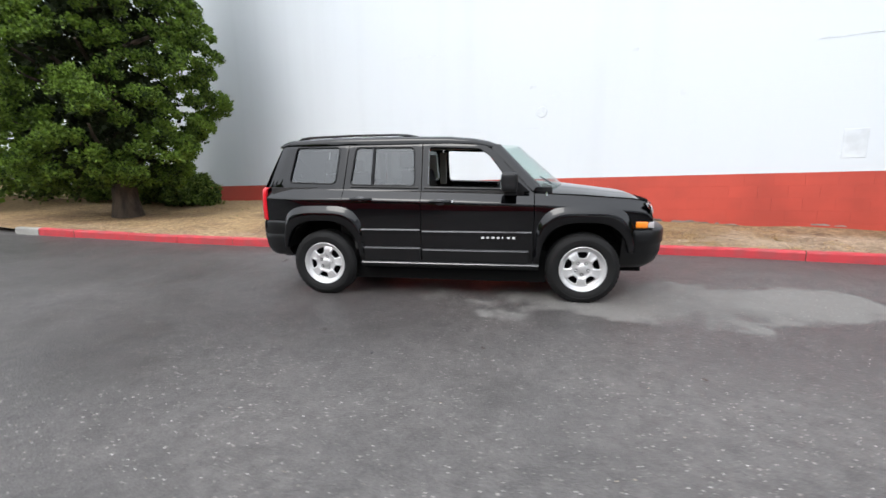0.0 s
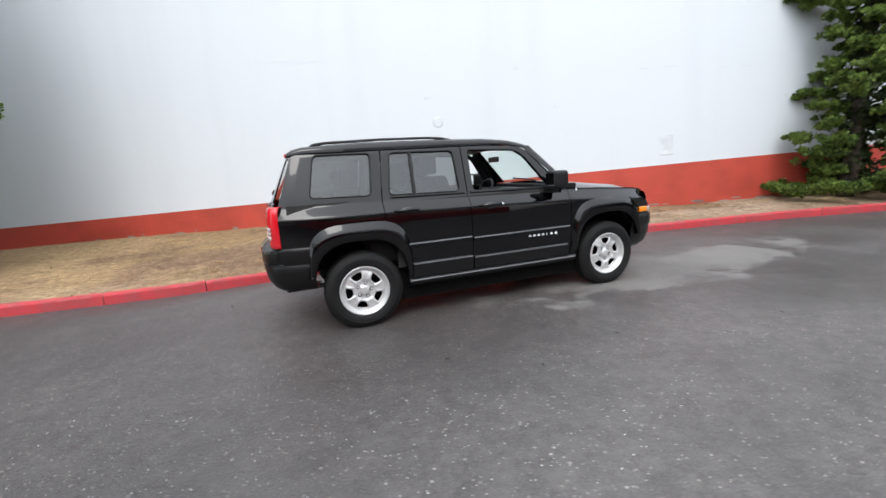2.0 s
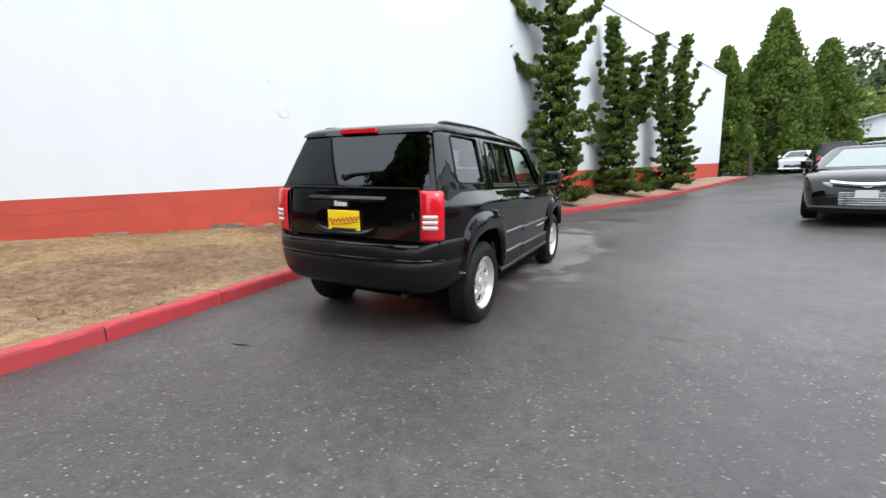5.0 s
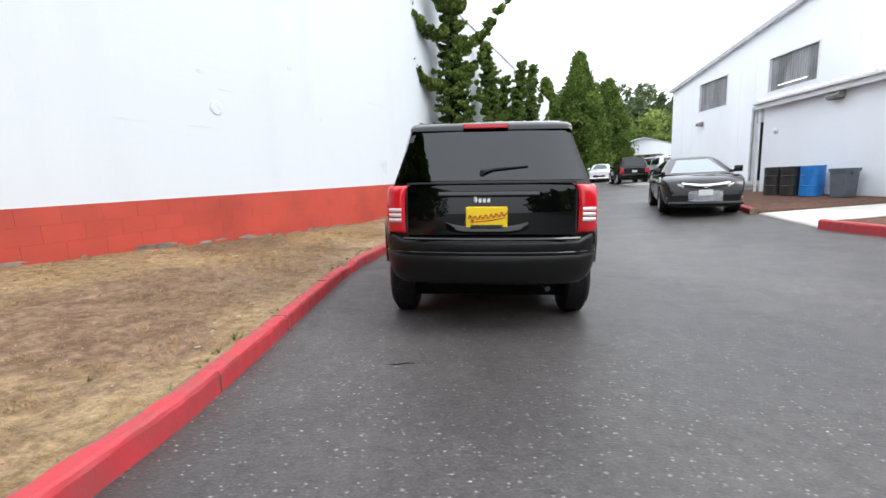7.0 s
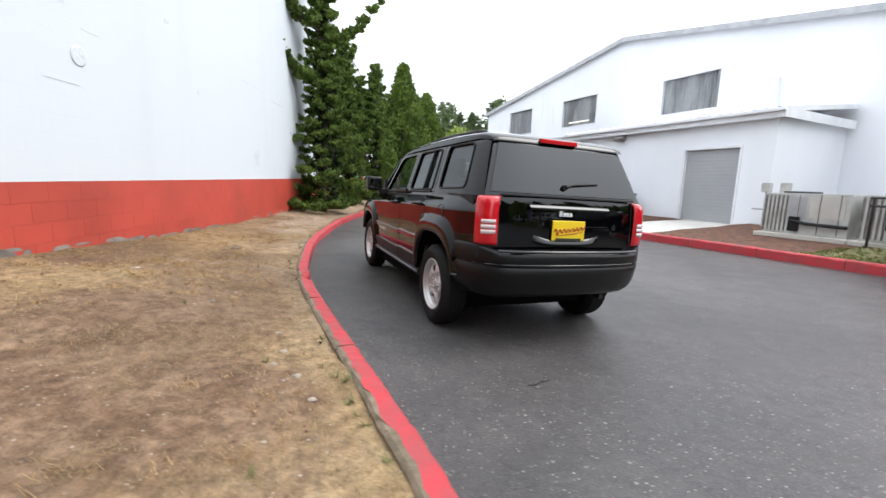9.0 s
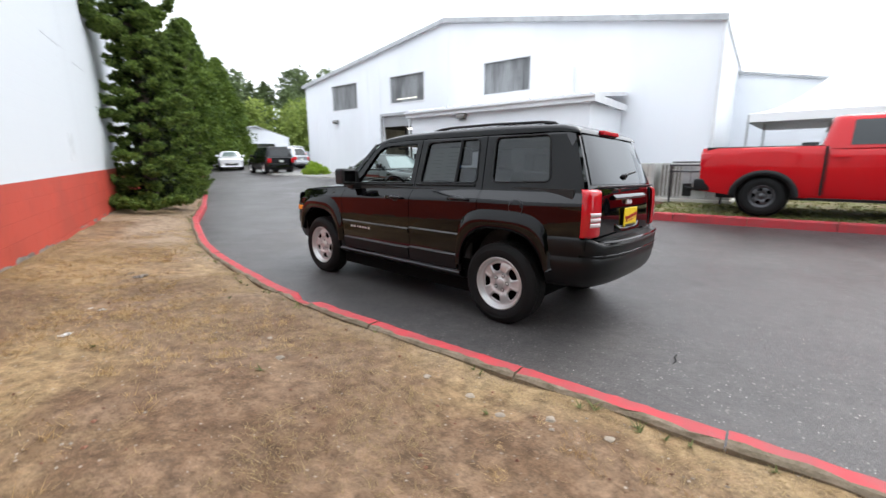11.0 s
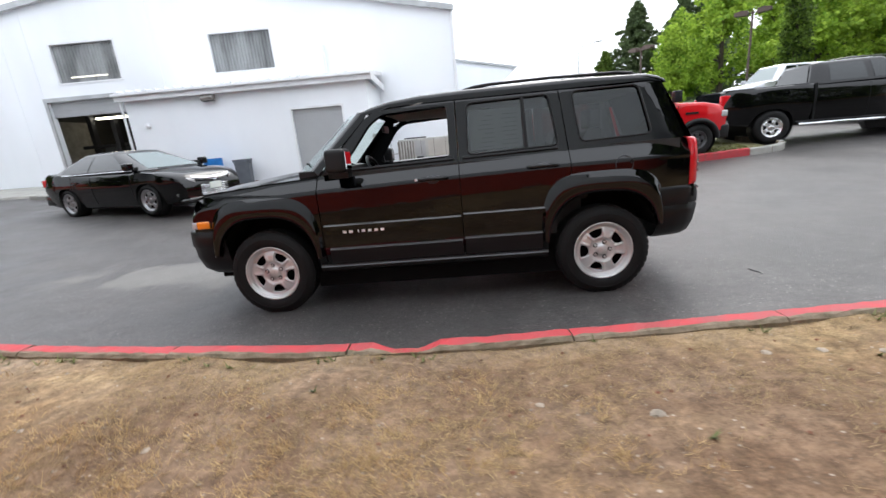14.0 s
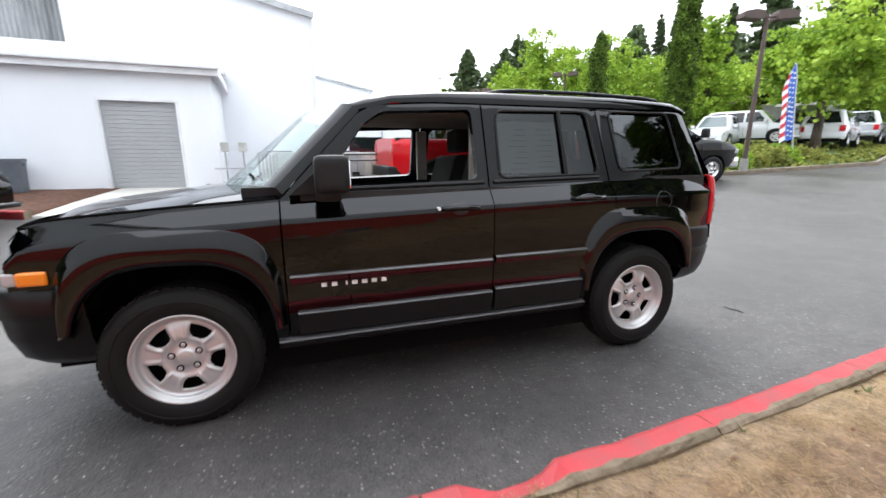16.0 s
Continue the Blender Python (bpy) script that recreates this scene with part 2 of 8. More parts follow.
    col = mix(calc("MULTIPLY", chip3, calc("ADD", 0.18, calc("MULTIPLY", rnd3.outputs[1], 0.46))), col, mix(rnd3.outputs[2], (0.32, 0.29, 0.26, 1), (0.54, 0.51, 0.47, 1)))
    rnd2 = n.new("ShaderNodeSeparateColor")
    l.new(cell2.outputs["Color"], rnd2.inputs[0])
    col = mix(ramp(rnd2.outputs[0], 0.3, 1.0, 0, 0.32), col, (0.150, 0.138, 0.130, 1))
    # dried patch in front of the parked car, with its own ragged edge
    dx = calc("DIVIDE", calc("SUBTRACT", sep.outputs[0], 1.7), 2.6)
    dy = calc("DIVIDE", calc("SUBTRACT", sep.outputs[1], 4.25), 0.75)
    rad = calc("SQRT", calc("ADD", calc("MULTIPLY", dx, dx), calc("MULTIPLY", dy, dy)), 0)
    rag = calc("ADD", rad, calc("MULTIPLY", calc("SUBTRACT", tex(1.6, 5, 0.6), 0.5), 2.4))
    dry = ramp(rag, 0.92, 0.68)
    col = mix(calc("MULTIPLY", dry, 0.42), col, (0.24, 0.232, 0.215, 1))
    damp = ramp(tex(0.8, 6, 0.65), 0.46, 0.60)
    col = mix(calc("MULTIPLY", damp, 0.35), col, (0.040, 0.038, 0.037, 1))
    l.new(col, b.inputs["Base Color"])
    wet = ramp(calc("ADD", calc("MULTIPLY", big, 0.7), calc("MULTIPLY", mid, 0.3)), 0.38, 0.62, 0.40, 0.56)
    l.new(calc("SUBTRACT", calc("ADD", wet, calc("MULTIPLY", dry, 0.25)), calc("MULTIPLY", damp, 0.06)), b.inputs["Roughness"])
    bp = n.new("ShaderNodeBump")
    bp.inputs["Strength"].default_value, bp.inputs["Distance"].default_value = 0.40, 0.005
    l.new(calc("ADD", calc("MULTIPLY", cell2.outputs["Distance"], 0.8), cell.outputs["Distance"]), bp.inputs["Height"])
    l.new(bp.outputs[0], b.inputs["Normal"])
    b.inputs["Specular IOR Level"].default_value = 0.42
    return m


def make_dirt():
    """Trodden pale earth along the kerb, straw-coloured turf, bare dark earth, in ragged patches."""
    m, n, l, b = node_mat("dry_earth")
    geo = n.new("ShaderNodeNewGeometry")
    sep = n.new("ShaderNodeSeparateXYZ")
    l.new(geo.outputs["Position"], sep.inputs[0])

    def tex(scale, detail, rough, shift):
        off, t = n.new("ShaderNodeMapping"), n.new("ShaderNodeTexNoise")
        off.inputs["Location"].default_value = (shift, shift * 0.43, 0)
        t.inputs["Scale"].default_value, t.inputs["Detail"].default_value, t.inputs["Roughness"].default_value = scale, detail, rough
        l.new(geo.outputs["Position"], off.inputs[0])
        l.new(off.outputs[0], t.inputs["Vector"])
        return t.outputs["Fac"]

    def ramp(src, a, c, lo=0.0, hi=1.0):
        r = n.new("ShaderNodeMapRange")
        for k, v in (("From Min", a), ("From Max", c), ("To Min", lo), ("To Max", hi)):
            r.inputs[k].default_value = v
        l.new(src, r.inputs["Value"])
        return r.outputs[0]

    def add(a, c, k=1.0):
        """a + k * c"""
        x = n.new("ShaderNodeMath")
        x.operation = "MULTIPLY_ADD"
        x.inputs[1].default_value = k
        l.new(c, x.inputs[0])
        l.new(a, x.inputs[2])
        return x.outputs[0]

    def mix(f, a, c, blend="MIX"):
        x = n.new("ShaderNodeMix")
        x.data_type, x.blend_type = "RGBA", blend
        for s, v in (("Factor", f), ("A", a), ("B", c)):
            if isinstance(v, bpy.types.NodeSocket):
                l.new(v, x.inputs[s])
            else:
                x.inputs[s].default_value = v
        return x.outputs["Result"]

    col = mix(ramp(tex(0.7, 8, 0.65, 3), 0.40, 0.62), (0.185, 0.112, 0.070, 1), (0.272, 0.180, 0.108, 1))
    col = mix(ramp(tex(1.0, 9, 0.68, 11), 0.47, 0.60, 0, 0.75), col, (0.355, 0.247, 0.146, 1))
    trod = add(ramp(sep.outputs[1], 7.9, 6.5, -0.22, 0.20), tex(0.9, 9, 0.66, 23))
    col = mix(ramp(trod, 0.50, 0.66, 0, 0.8), col, (0.36, 0.282, 0.212, 1))
    col = mix(ramp(tex(2.3, 8, 0.7, 31), 0.54, 0.66, 0, 0.7), col, (0.10, 0.062, 0.042, 1))
    col = mix(ramp(tex(3.1, 6, 0.7, 47), 0.62, 0.70, 0, 0.6), col, (0.30, 0.145, 0.075, 1))
    col = mix(ramp(add(ramp(sep.outputs[1], 7.5, 8.6, -0.12, 0.16), tex(0.8, 9, 0.7, 61)), 0.50, 0.62, 0, 0.65), col, (0.125, 0.076, 0.05, 1))
    straw = add(add(ramp(sep.outputs[1], 6.6, 8.2, -0.05, 0.10), tex(0.42, 6, 0.6, 83)), ramp(sep.outputs[0], -2.8, -0.2, 0.03, -0.05))
    col = mix(ramp(straw, 0.45, 0.58, 0, 0.66), col, mix(ramp(tex(9, 6, 0.7, 90), 0.4, 0.6), (0.325, 0.225, 0.12, 1), (0.45, 0.335, 0.185, 1)))
    # bare trodden brown earth with a ragged edge
    def sq(src, mid, half):
        x = n.new("ShaderNodeMath")
        x.operation = "POWER"
        x.inputs[1].default_value = 2
        l.new(ramp(src, mid - half, mid + half, -1, 1), x.inputs[0])
        return x.outputs[0]
    bare = add(add(sq(sep.outputs[0], -2.9, 2.5), sq(sep.outputs[1], 7.75, 1.15)), tex(1.1, 8, 0.7, 97), -3.0)
    col = mix(ramp(bare, -0.5, -1.2, 0, 0.85), col, mix(ramp(tex(4, 7, 0.7, 33), 0.4, 0.62), (0.135, 0.080, 0.052, 1), (0.245, 0.165, 0.115, 1)))
    path = add(add(sq(sep.outputs[0], -0.4, 2.1), sq(sep.outputs[1], 7.35, 0.75)), tex(1.3, 8, 0.7, 57), -3.0)
    col = mix(ramp(path, -0.55, -1.3, 0, 0.7), col, mix(ramp(tex(3, 7, 0.7, 13), 0.4, 0.62), (0.165, 0.105, 0.070, 1), (0.30, 0.215, 0.155, 1)))
    clod, fine = tex(14, 8, 0.72, 5), tex(70, 4, 0.6, 9)
    col = mix(1.0, col, ramp(add(clod, fine, 0.45), 0.56, 0.88, 0.46, 1.12), "MULTIPLY")
    col = mix(1.0, col, (1.02, 0.98, 0.93, 1), "MULTIPLY")
    col = mix(1.0, col, ramp(tex(5.5, 9, 0.75, 71), 0.36, 0.64, 0.86, 1.14), "MULTIPLY")
    vor, ch = n.new("ShaderNodeTexVoronoi"), n.new("ShaderNodeSeparateColor")
    vor.inputs["Scale"].default_value = 42
    l.new(geo.outputs["Position"], vor.inputs["Vector"])
    l.new(vor.outputs["Color"], ch.inputs[0])
    grain = n.new("ShaderNodeMath")
    grain.operation = "MULTIPLY"
    l.new(ramp(ch.outputs[0], 0.90, 0.96), grain.inputs[0])
    l.new(ramp(add(vor.outputs["Distance"], fine, 0.4), 0.52, 0.42), grain.inputs[1])
    col = mix(grain.outputs[0], col, mix(ch.outputs[1], (0.45, 0.38, 0.31, 1), (0.10, 0.065, 0.045, 1)))
    l.new(col, b.inputs["Base Color"])
    b.inputs["Roughness"].default_value = 0.95
    b.inputs["Specular IOR Level"].default_value = 0.2
    bp = n.new("ShaderNodeBump")
    bp.inputs["Strength"].default_value, bp.inputs["Distance"].default_value = 0.7, 0.02
    l.new(add(clod, fine, 0.35), bp.inputs["Height"])
    l.new(bp.outputs[0], b.inputs["Normal"])
    return m


def leafy(name, dark, light, scale=0.6):
    """Foliage: colour differs from clump to clump and over the crown."""
    m, n, l, b = node_mat(name)
    geo = n.new("ShaderNodeNewGeometry")
    t = n.new("ShaderNodeTexNoise")
    t.inputs["Scale"].default_value, t.inputs["Detail"].default_value = scale, 4
    l.new(geo.outputs["Position"], t.inputs["Vector"])
    a = n.new("ShaderNodeMath")
    a.operation = "MULTIPLY_ADD"
    a.inputs[1].default_value, a.inputs[2].default_value = 0.55, -0.05
    l.new(geo.outputs["Random Per Island"], a.inputs[0])
    s = n.new("ShaderNodeMath")
    s.operation = "MULTIPLY_ADD"
    s.inputs[1].default_value = 0.9
    l.new(t.outputs["Fac"], s.inputs[0])
    l.new(a.outputs[0], s.inputs[2])
    r = n.new("ShaderNodeMapRange")
    r.inputs["From Min"].default_value, r.inputs["From Max"].default_value = 0.35, 0.95
    l.new(s.outputs[0], r.inputs["Value"])
    x = n.new("ShaderNodeMix")
    x.data_type = "RGBA"
    l.new(r.outputs[0], x.inputs["Factor"])
    x.inputs["A"].default_value, x.inputs["B"].default_value = (*dark, 1), (*light, 1)
    l.new(x.outputs["Result"], b.inputs["Base Color"])
    b.inputs["Roughness"].default_value = 0.6
    b.inputs["Specular IOR Level"].default_value = 0.25
    tl, mx = n.new("ShaderNodeBsdfTranslucent"), n.new("ShaderNodeMixShader")
    l.new(x.outputs["Result"], tl.inputs["Color"])
    mx.inputs["Fac"].default_value = 0.3
    l.new(b.outputs[0], mx.inputs[1])
    l.new(tl.outputs[0], mx.inputs[2])
    l.new(mx.outputs[0], n["Material Output"].inputs["Surface"])
    return m


ASPHALT, DIRT = make_asphalt(), make_dirt()
WHITE_WALL = material("white_block_paint", (0.70, 0.72, 0.74), 0.65, var=0.05, scale=0.5, fine=90, bump=0.15, bump_dist=0.004)
RED_WALL = material("red_block_paint", (0.47, 0.060, 0.036), 0.6, var=0.1, scale=1.2, fine=90, bump=0.2, bump_dist=0.004)
RED_KERB = material("red_kerb_paint", (0.48, 0.036, 0.046), 0.65, var=0.14, col2=(0.36, 0.05, 0.055), scale=6, fine=70, bump=0.35, bump_dist=0.006)
KERB_BACK = material("earth_stained_concrete", (0.29, 0.225, 0.16), 0.9, var=0.3, col2=(0.17, 0.135, 0.085), scale=9, fine=70, bump=0.5)
CONCRETE = material("concrete", (0.36, 0.35, 0.32), 0.85, var=0.14, scale=1.5, fine=80, bump=0.3)
PALE_CONCRETE = material("pale_concrete", (0.55, 0.53, 0.48), 0.85, var=0.08, scale=1.5, fine=80, bump=0.2)
SIDING = material("white_metal_siding", (0.79, 0.815, 0.85), 0.5, var=0.04, scale=0.35, fine=20, bump=0.05, stretch=(1, 1, 0.3))
TRIM_WHITE = material("white_trim", (0.74, 0.75, 0.77), 0.5, var=0.05, scale=2, fine=40, bump=0.05)
GREY_DOOR = material("grey_roll_door", (0.36, 0.37, 0.38), 0.5, var=0.04, scale=1, fine=30, bump=0.05)
GREY_SHEET = material("grey_ribbed_sheet", (0.33, 0.34, 0.345), 0.35, var=0.25, scale=2.5, fine=30, bump=0.1, stretch=(1, 1, 0.2))
# dark colour stands in for the shade of the unlit rooms
DARK_IN = material("unlit_interior_dark", (0.05, 0.047, 0.04), 0.8, var=0.2, scale=1)
MULCH = material("bark_mulch", (0.17, 0.075, 0.042), 0.95, var=0.3, scale=9, fine=70, bump=0.9, bump_dist=0.03)
GRASS = material("thin_grass", (0.15, 0.17, 0.06), 0.95, var=0.25, scale=3, fine=60, bump=0.8, bump_dist=0.03, col2=(0.22, 0.17, 0.09))
GREEN_GROUND = material("green_ground", (0.09, 0.16, 0.035), 0.95, var=0.25, scale=0.6, fine=12, bump=0.8, bump_dist=0.05)
LEAF_DARK = leafy("conifer_green", (0.013, 0.029, 0.006), (0.165, 0.262, 0.034), 1.8)
# near-black green that paints the shade deep inside the crowns
LEAF_SHADE = leafy("shaded_inner_green", (0.010, 0.018, 0.006), (0.035, 0.05, 0.015), 2.0)
LEAF_JUN = leafy("juniper_green", (0.022, 0.045, 0.010), (0.20, 0.285, 0.06), 2.2)
LEAF_ARB = leafy("arborvitae_green", (0.035, 0.07, 0.012), (0.145, 0.21, 0.035))
LEAF_FAR = leafy("wood_green", (0.05, 0.08, 0.035), (0.14, 0.19, 0.08), 0.15)
# greens paled to put distance haze into the hillside leaves
LEAF_HILL = leafy("hazy_hillside_green", (0.06, 0.085, 0.04), (0.16, 0.21, 0.09), 0.12)
LEAF_LIME = leafy("lime_green", (0.12, 0.23, 0.02), (0.40, 0.54, 0.07), 0.5)
LEAF_SHRUB = leafy("shrub_green", (0.09, 0.13, 0.03), (0.38, 0.38, 0.09), 1.5)
LEAF_DRY = leafy("dry_grass", (0.24, 0.165, 0.085), (0.42, 0.305, 0.155), 1.2)
BARK = material("bark", (0.10, 0.075, 0.055), 0.9, var=0.3, scale=6, fine=40, bump=0.8, bump_dist=0.03, stretch=(1, 1, 0.25))
BLACK_PAINT = plain("black_car_paint", (0.0015, 0.0015, 0.002), 0.3, coat=1.0, spec=0.0)
BLACK_PAINT.node_tree.nodes["Principled BSDF"].inputs["Coat IOR"].default_value = 1.46
RED_PAINT = plain("red_car_paint", (0.54, 0.005, 0.010), 0.3, coat=0.6, spec=0.1)
WHITE_PAINT = plain("white_car_paint", (0.75, 0.76, 0.78), 0.25, coat=1.0)
SILVER_PAINT = plain("silver_car_paint", (0.45, 0.46, 0.48), 0.25, 0.6, coat=1.0)
BLACK_PLASTIC = material("black_plastic", (0.008, 0.008, 0.0085), 0.45, var=0.1, scale=3, fine=200, bump=0.08, bump_dist=0.002, spec=0.3)
BUMPER_BLACK = material("bumper_plastic", (0.006, 0.006, 0.0063), 0.38, var=0.1, scale=3, fine=200, bump=0.03, bump_dist=0.002, spec=0.28)
RUBBER = material("tyre_rubber", (0.009, 0.009, 0.009), 0.7, var=0.15, scale=5, fine=120, bump=0.15, bump_dist=0.003, spec=0.25)
WHEEL_SILVER = plain("wheel_silver", (0.60, 0.595, 0.59), 0.30, 0.5)
CHROME = plain("chrome", (0.75, 0.76, 0.78), 0.12, 1.0)
# grey that paints the bright sky reflection along moulding and sill edges
EDGE_HIGHLIGHT = plain("grey_edge_highlight", (0.055, 0.055, 0.058), 0.3, coat=0.6, spec=0.6)
BADGE = plain("bright_badge", (0.80, 0.80, 0.82), 0.45, 0.3)
# near-black that puts deep shade into wells, underbody and rim recesses
WELL = plain("recess_shade_black", (0.006, 0.006, 0.006), 0.95, spec=0.05)
DARK_METAL = plain("dark_metal", (0.06, 0.06, 0.065), 0.45, 0.7)
TINT = glass("tinted_glass", (0.56, 0.60, 0.58), 0.26, sheen=0.085)
CLEAR = glass("clear_glass", (0.86, 0.97, 0.93), 0.9)
RED_LENS = plain("red_lens", (0.56, 0.008, 0.016), 0.12, coat=0.45)
CLEAR_LENS = plain("clear_lens", (0.42, 0.40, 0.40), 0.15, coat=1.0)
PALE_LENS = plain("pale_red_lens", (0.62, 0.50, 0.50), 0.15, coat=1.0)
AMBER_LENS = plain("amber_lens", (0.85, 0.23, 0.01), 0.15, coat=1.0)
YELLOW = plain("yellow_card", (0.85, 0.60, 0.01), 0.5)
PAPER = plain("white_paper", (0.62, 0.64, 0.60), 0.8)
RED_INK = plain("red_ink", (0.40, 0.02, 0.015), 0.6)
CLOTH = material("dark_seat_cloth", (0.028, 0.026, 0.025), 0.9, var=0.2, scale=10, fine=200)
BEIGE = material("pale_trim_cloth", (0.33, 0.31, 0.27), 0.9, var=0.1, scale=4, fine=120)
BLUE_DRUM = material("blue_drum_paint", (0.015, 0.19, 0.56), 0.4, var=0.12, scale=4, fine=40)
GREY_BIN = material("grey_bin_plastic", (0.11, 0.125, 0.145), 0.55, var=0.1, scale=4, fine=60)
BLACK_DRUM = material("black_drum_paint", (0.03, 0.027, 0.025), 0.4, var=0.2, scale=5, fine=40)
TENT = plain("white_canvas", (0.80, 0.81, 0.82), 0.7)
BROWN_METAL = material("brown_lamp_metal", (0.085, 0.055, 0.045), 0.6, var=0.1, scale=2)
GALV = material("galvanised_metal", (0.42, 0.43, 0.44), 0.45, 0.4, var=0.1, scale=3)
STONE = material("pebble", (0.36, 0.30, 0.235), 0.85, var=0.2, scale=15, fine=90)

# ---- ground ----
def spread(a, b, near_a, near_b, step, grow=1.35):
    """Coordinates that are close together between near_a and near_b and drift apart outwards."""
    xs = list(np.arange(near_a, near_b + 1e-6, step))
    s, v = step, near_a
    while v > a:
        s *= grow
        v -= s
        xs.insert(0, max(v, a))
    s, v = step, near_b
    while v < b:
        s *= grow
        v += s
        xs.append(min(v, b))
    return xs


bm = bmesh.new()
grid(bm, [[(x, y, road_z(x, y)) for x in spread(-900, 900, -16, 32, 0.8)] for y in spread(-900, 900, -14, 8, 0.5)])
single("road", bm, ASPHALT, "damp dark grey asphalt drive with pale chippings and dried patches", "road", kind="structure", smooth=True)

# dry verge between kerb and wall
bm = bmesh.new()
rows = []
for x in list(np.arange(-9.1, 10, 0.14)) + list(np.arange(10.2, 29, 0.8)):
    yc, yw = curb_y(x) + 0.12, wall_y(x) + 0.05
    rows.append([(x, yc + (yw - yc) * f, dirt_z(x, yc + (yw - yc) * f)) for f in np.linspace(0, 1, 26)])
grid(bm, rows)
single("verge", bm, DIRT, "bare brown earth verge with patches of dry straw-coloured grass", "verge", kind="structure", smooth=True)
# verge under the big tree, past the kerb's end
bm = bmesh.new()
rows = []
for x in np.arange(-30, -8.9, 0.5):
    y0 = 6.5 + max(0, (-9.2 - x)) * 0.12
    rows.append([(x, y0 + (wall_y(x) + 0.05 - y0) * f, (road_z(x, 6.4) + 0.085) * (1 - f) + wall_foot(x) * f) for f in np.linspace(0, 1, 14)])
grid(bm, rows)
single("verge_west", bm, DIRT, "dry straw-coloured grass bank under the large tree", "verge", kind="structure", smooth=True)


# ---- kerbs ----
def kerb_run(name, label, line, joints, top, red, wide=0.15, chip=None):
    """Kerb stones along a line; each stone is a piece of its own. line(s) gives x, y; joints are the values of s at the joints."""
    root = thing(name, label, "kerb", kind="structure")
    prof = [(0.0, -0.1), (0.0, top - 0.03), (0.008, top - 0.01), (0.028, top), (wide - 0.036, top), (wide - 0.018, top - 0.003), (wide, top - 0.018), (wide, -0.1)]
    rnd = random.Random(4)
    for a, b in zip(joints, joints[1:]):
        bm = bmesh.new()
        n = max(2, int(abs(b - a) / 0.065))
        rings = []
        lift = rnd.uniform(-0.004, 0.006)
        for i in range(n + 1):
            s = a + (b - a) * i / n
            if i == 0:
                s += 0.005 * (1 if b > a else -1)
            if i == n:
                s -= 0.005 * (1 if b > a else -1)
            p = Vector((*line(s), 0))
            q = Vector((*line(s + 0.05), 0))
            d = (q - p).normalized()
            side = Vector((-d.y, d.x, 0))
            z = road_z(p.x, p.y)
            ring = []
            for j, (o, h) in enumerate(prof):
                hh = h + lift + (rnd.uniform(-0.004, 0.004) if h > 0 else 0)
                oo = o + (rnd.uniform(-0.004, 0.004) if 0 < j < 7 else 0) + (rnd.uniform(-0.012, 0.012) if j == 4 else 0)
                if chip and abs(s - chip) < 0.19 and 1 <= j <= 5:
                    k = min(1.0, 1.7 * (1 - abs(s - chip) / 0.19))
                    hh -= (0.030, 0.036, 0.036, 0.036, 0.034)[j - 1] * k + rnd.uniform(-0.006, 0.006)
                    oo += (0.035 if j < 4 else 0.0) * k
                v = p + side * oo
                ring.append(bm.verts.new((v.x, v.y, z + hh)))
            rings.append(ring)
        for r0, r1 in zip(rings, rings[1:]):
            for j in range(len(prof) - 1):
                f = bm.faces.new((r0[j], r0[j + 1], r1[j + 1], r1[j]))
                f.material_index = 1 if j >= 4 else 0
        for r in (rings[0], rings[-1]):
            bm.faces.new(r).material_index = 1
        ob = part("kerb_stone", bm, RED_KERB if red(a) else CONCRETE, root)
        ob.data.materials.append(KERB_BACK)
    return root


kerb_run("kerb", "worn red-painted concrete kerb along the dry verge", lambda s: (s, curb_y(s)),
         [-9.4, -8.85, -8.05, -6.9, -5.9, -4.8, -3.68, -2.68, -1.48, -0.2, 0.95, 2.1, 3.79, 5.1, 6.4, 7.8, 9.3, 11, 13, 15, 17, 19, 21, 23, 25, 28],
         0.132, lambda s: s > -9.0, wide=0.138, chip=-0.55)


def far_y(x):
    return -1.22 - 0.06 * (2.3 - x)


def far_line(s):
    """The far kerb, run from east to west, rounding off at its west end."""
    if s < 10.4:
        return (2.3 - s, far_y(2.3 - s) - 0.02 * math.sin(s))
    a = min(1.57, (s - 10.4) / 0.9)
    return (-8.1 - 0.9 * math.sin(a), far_y(-8.1) - 0.9 * (1 - math.cos(a)) - max(0, s - 10.4 - 1.41))


kerb_run("far_kerb", "red-painted kerb with a bare concrete end round the grass bed", far_line,
         [0, 1.3, 2.6, 3.9, 5.2, 6.5, 7.8, 9.0, 10.05, 10.6, 11.2, 11.8, 13.2, 15, 17], 0.172, lambda s: s < 10.0)


def mulch_line(s):
    return (4.75 + s * 0.952, -1.55 - s * 0.305)


kerb_run("mulch_kerb", "concrete kerb with a red-painted end round the bark bed", lambda s: mulch_line(9.6 - s), [0, 1.6, 3.2, 4.8, 6.4, 7.6, 8.6, 9.6], 0.14, lambda s: s > 8)

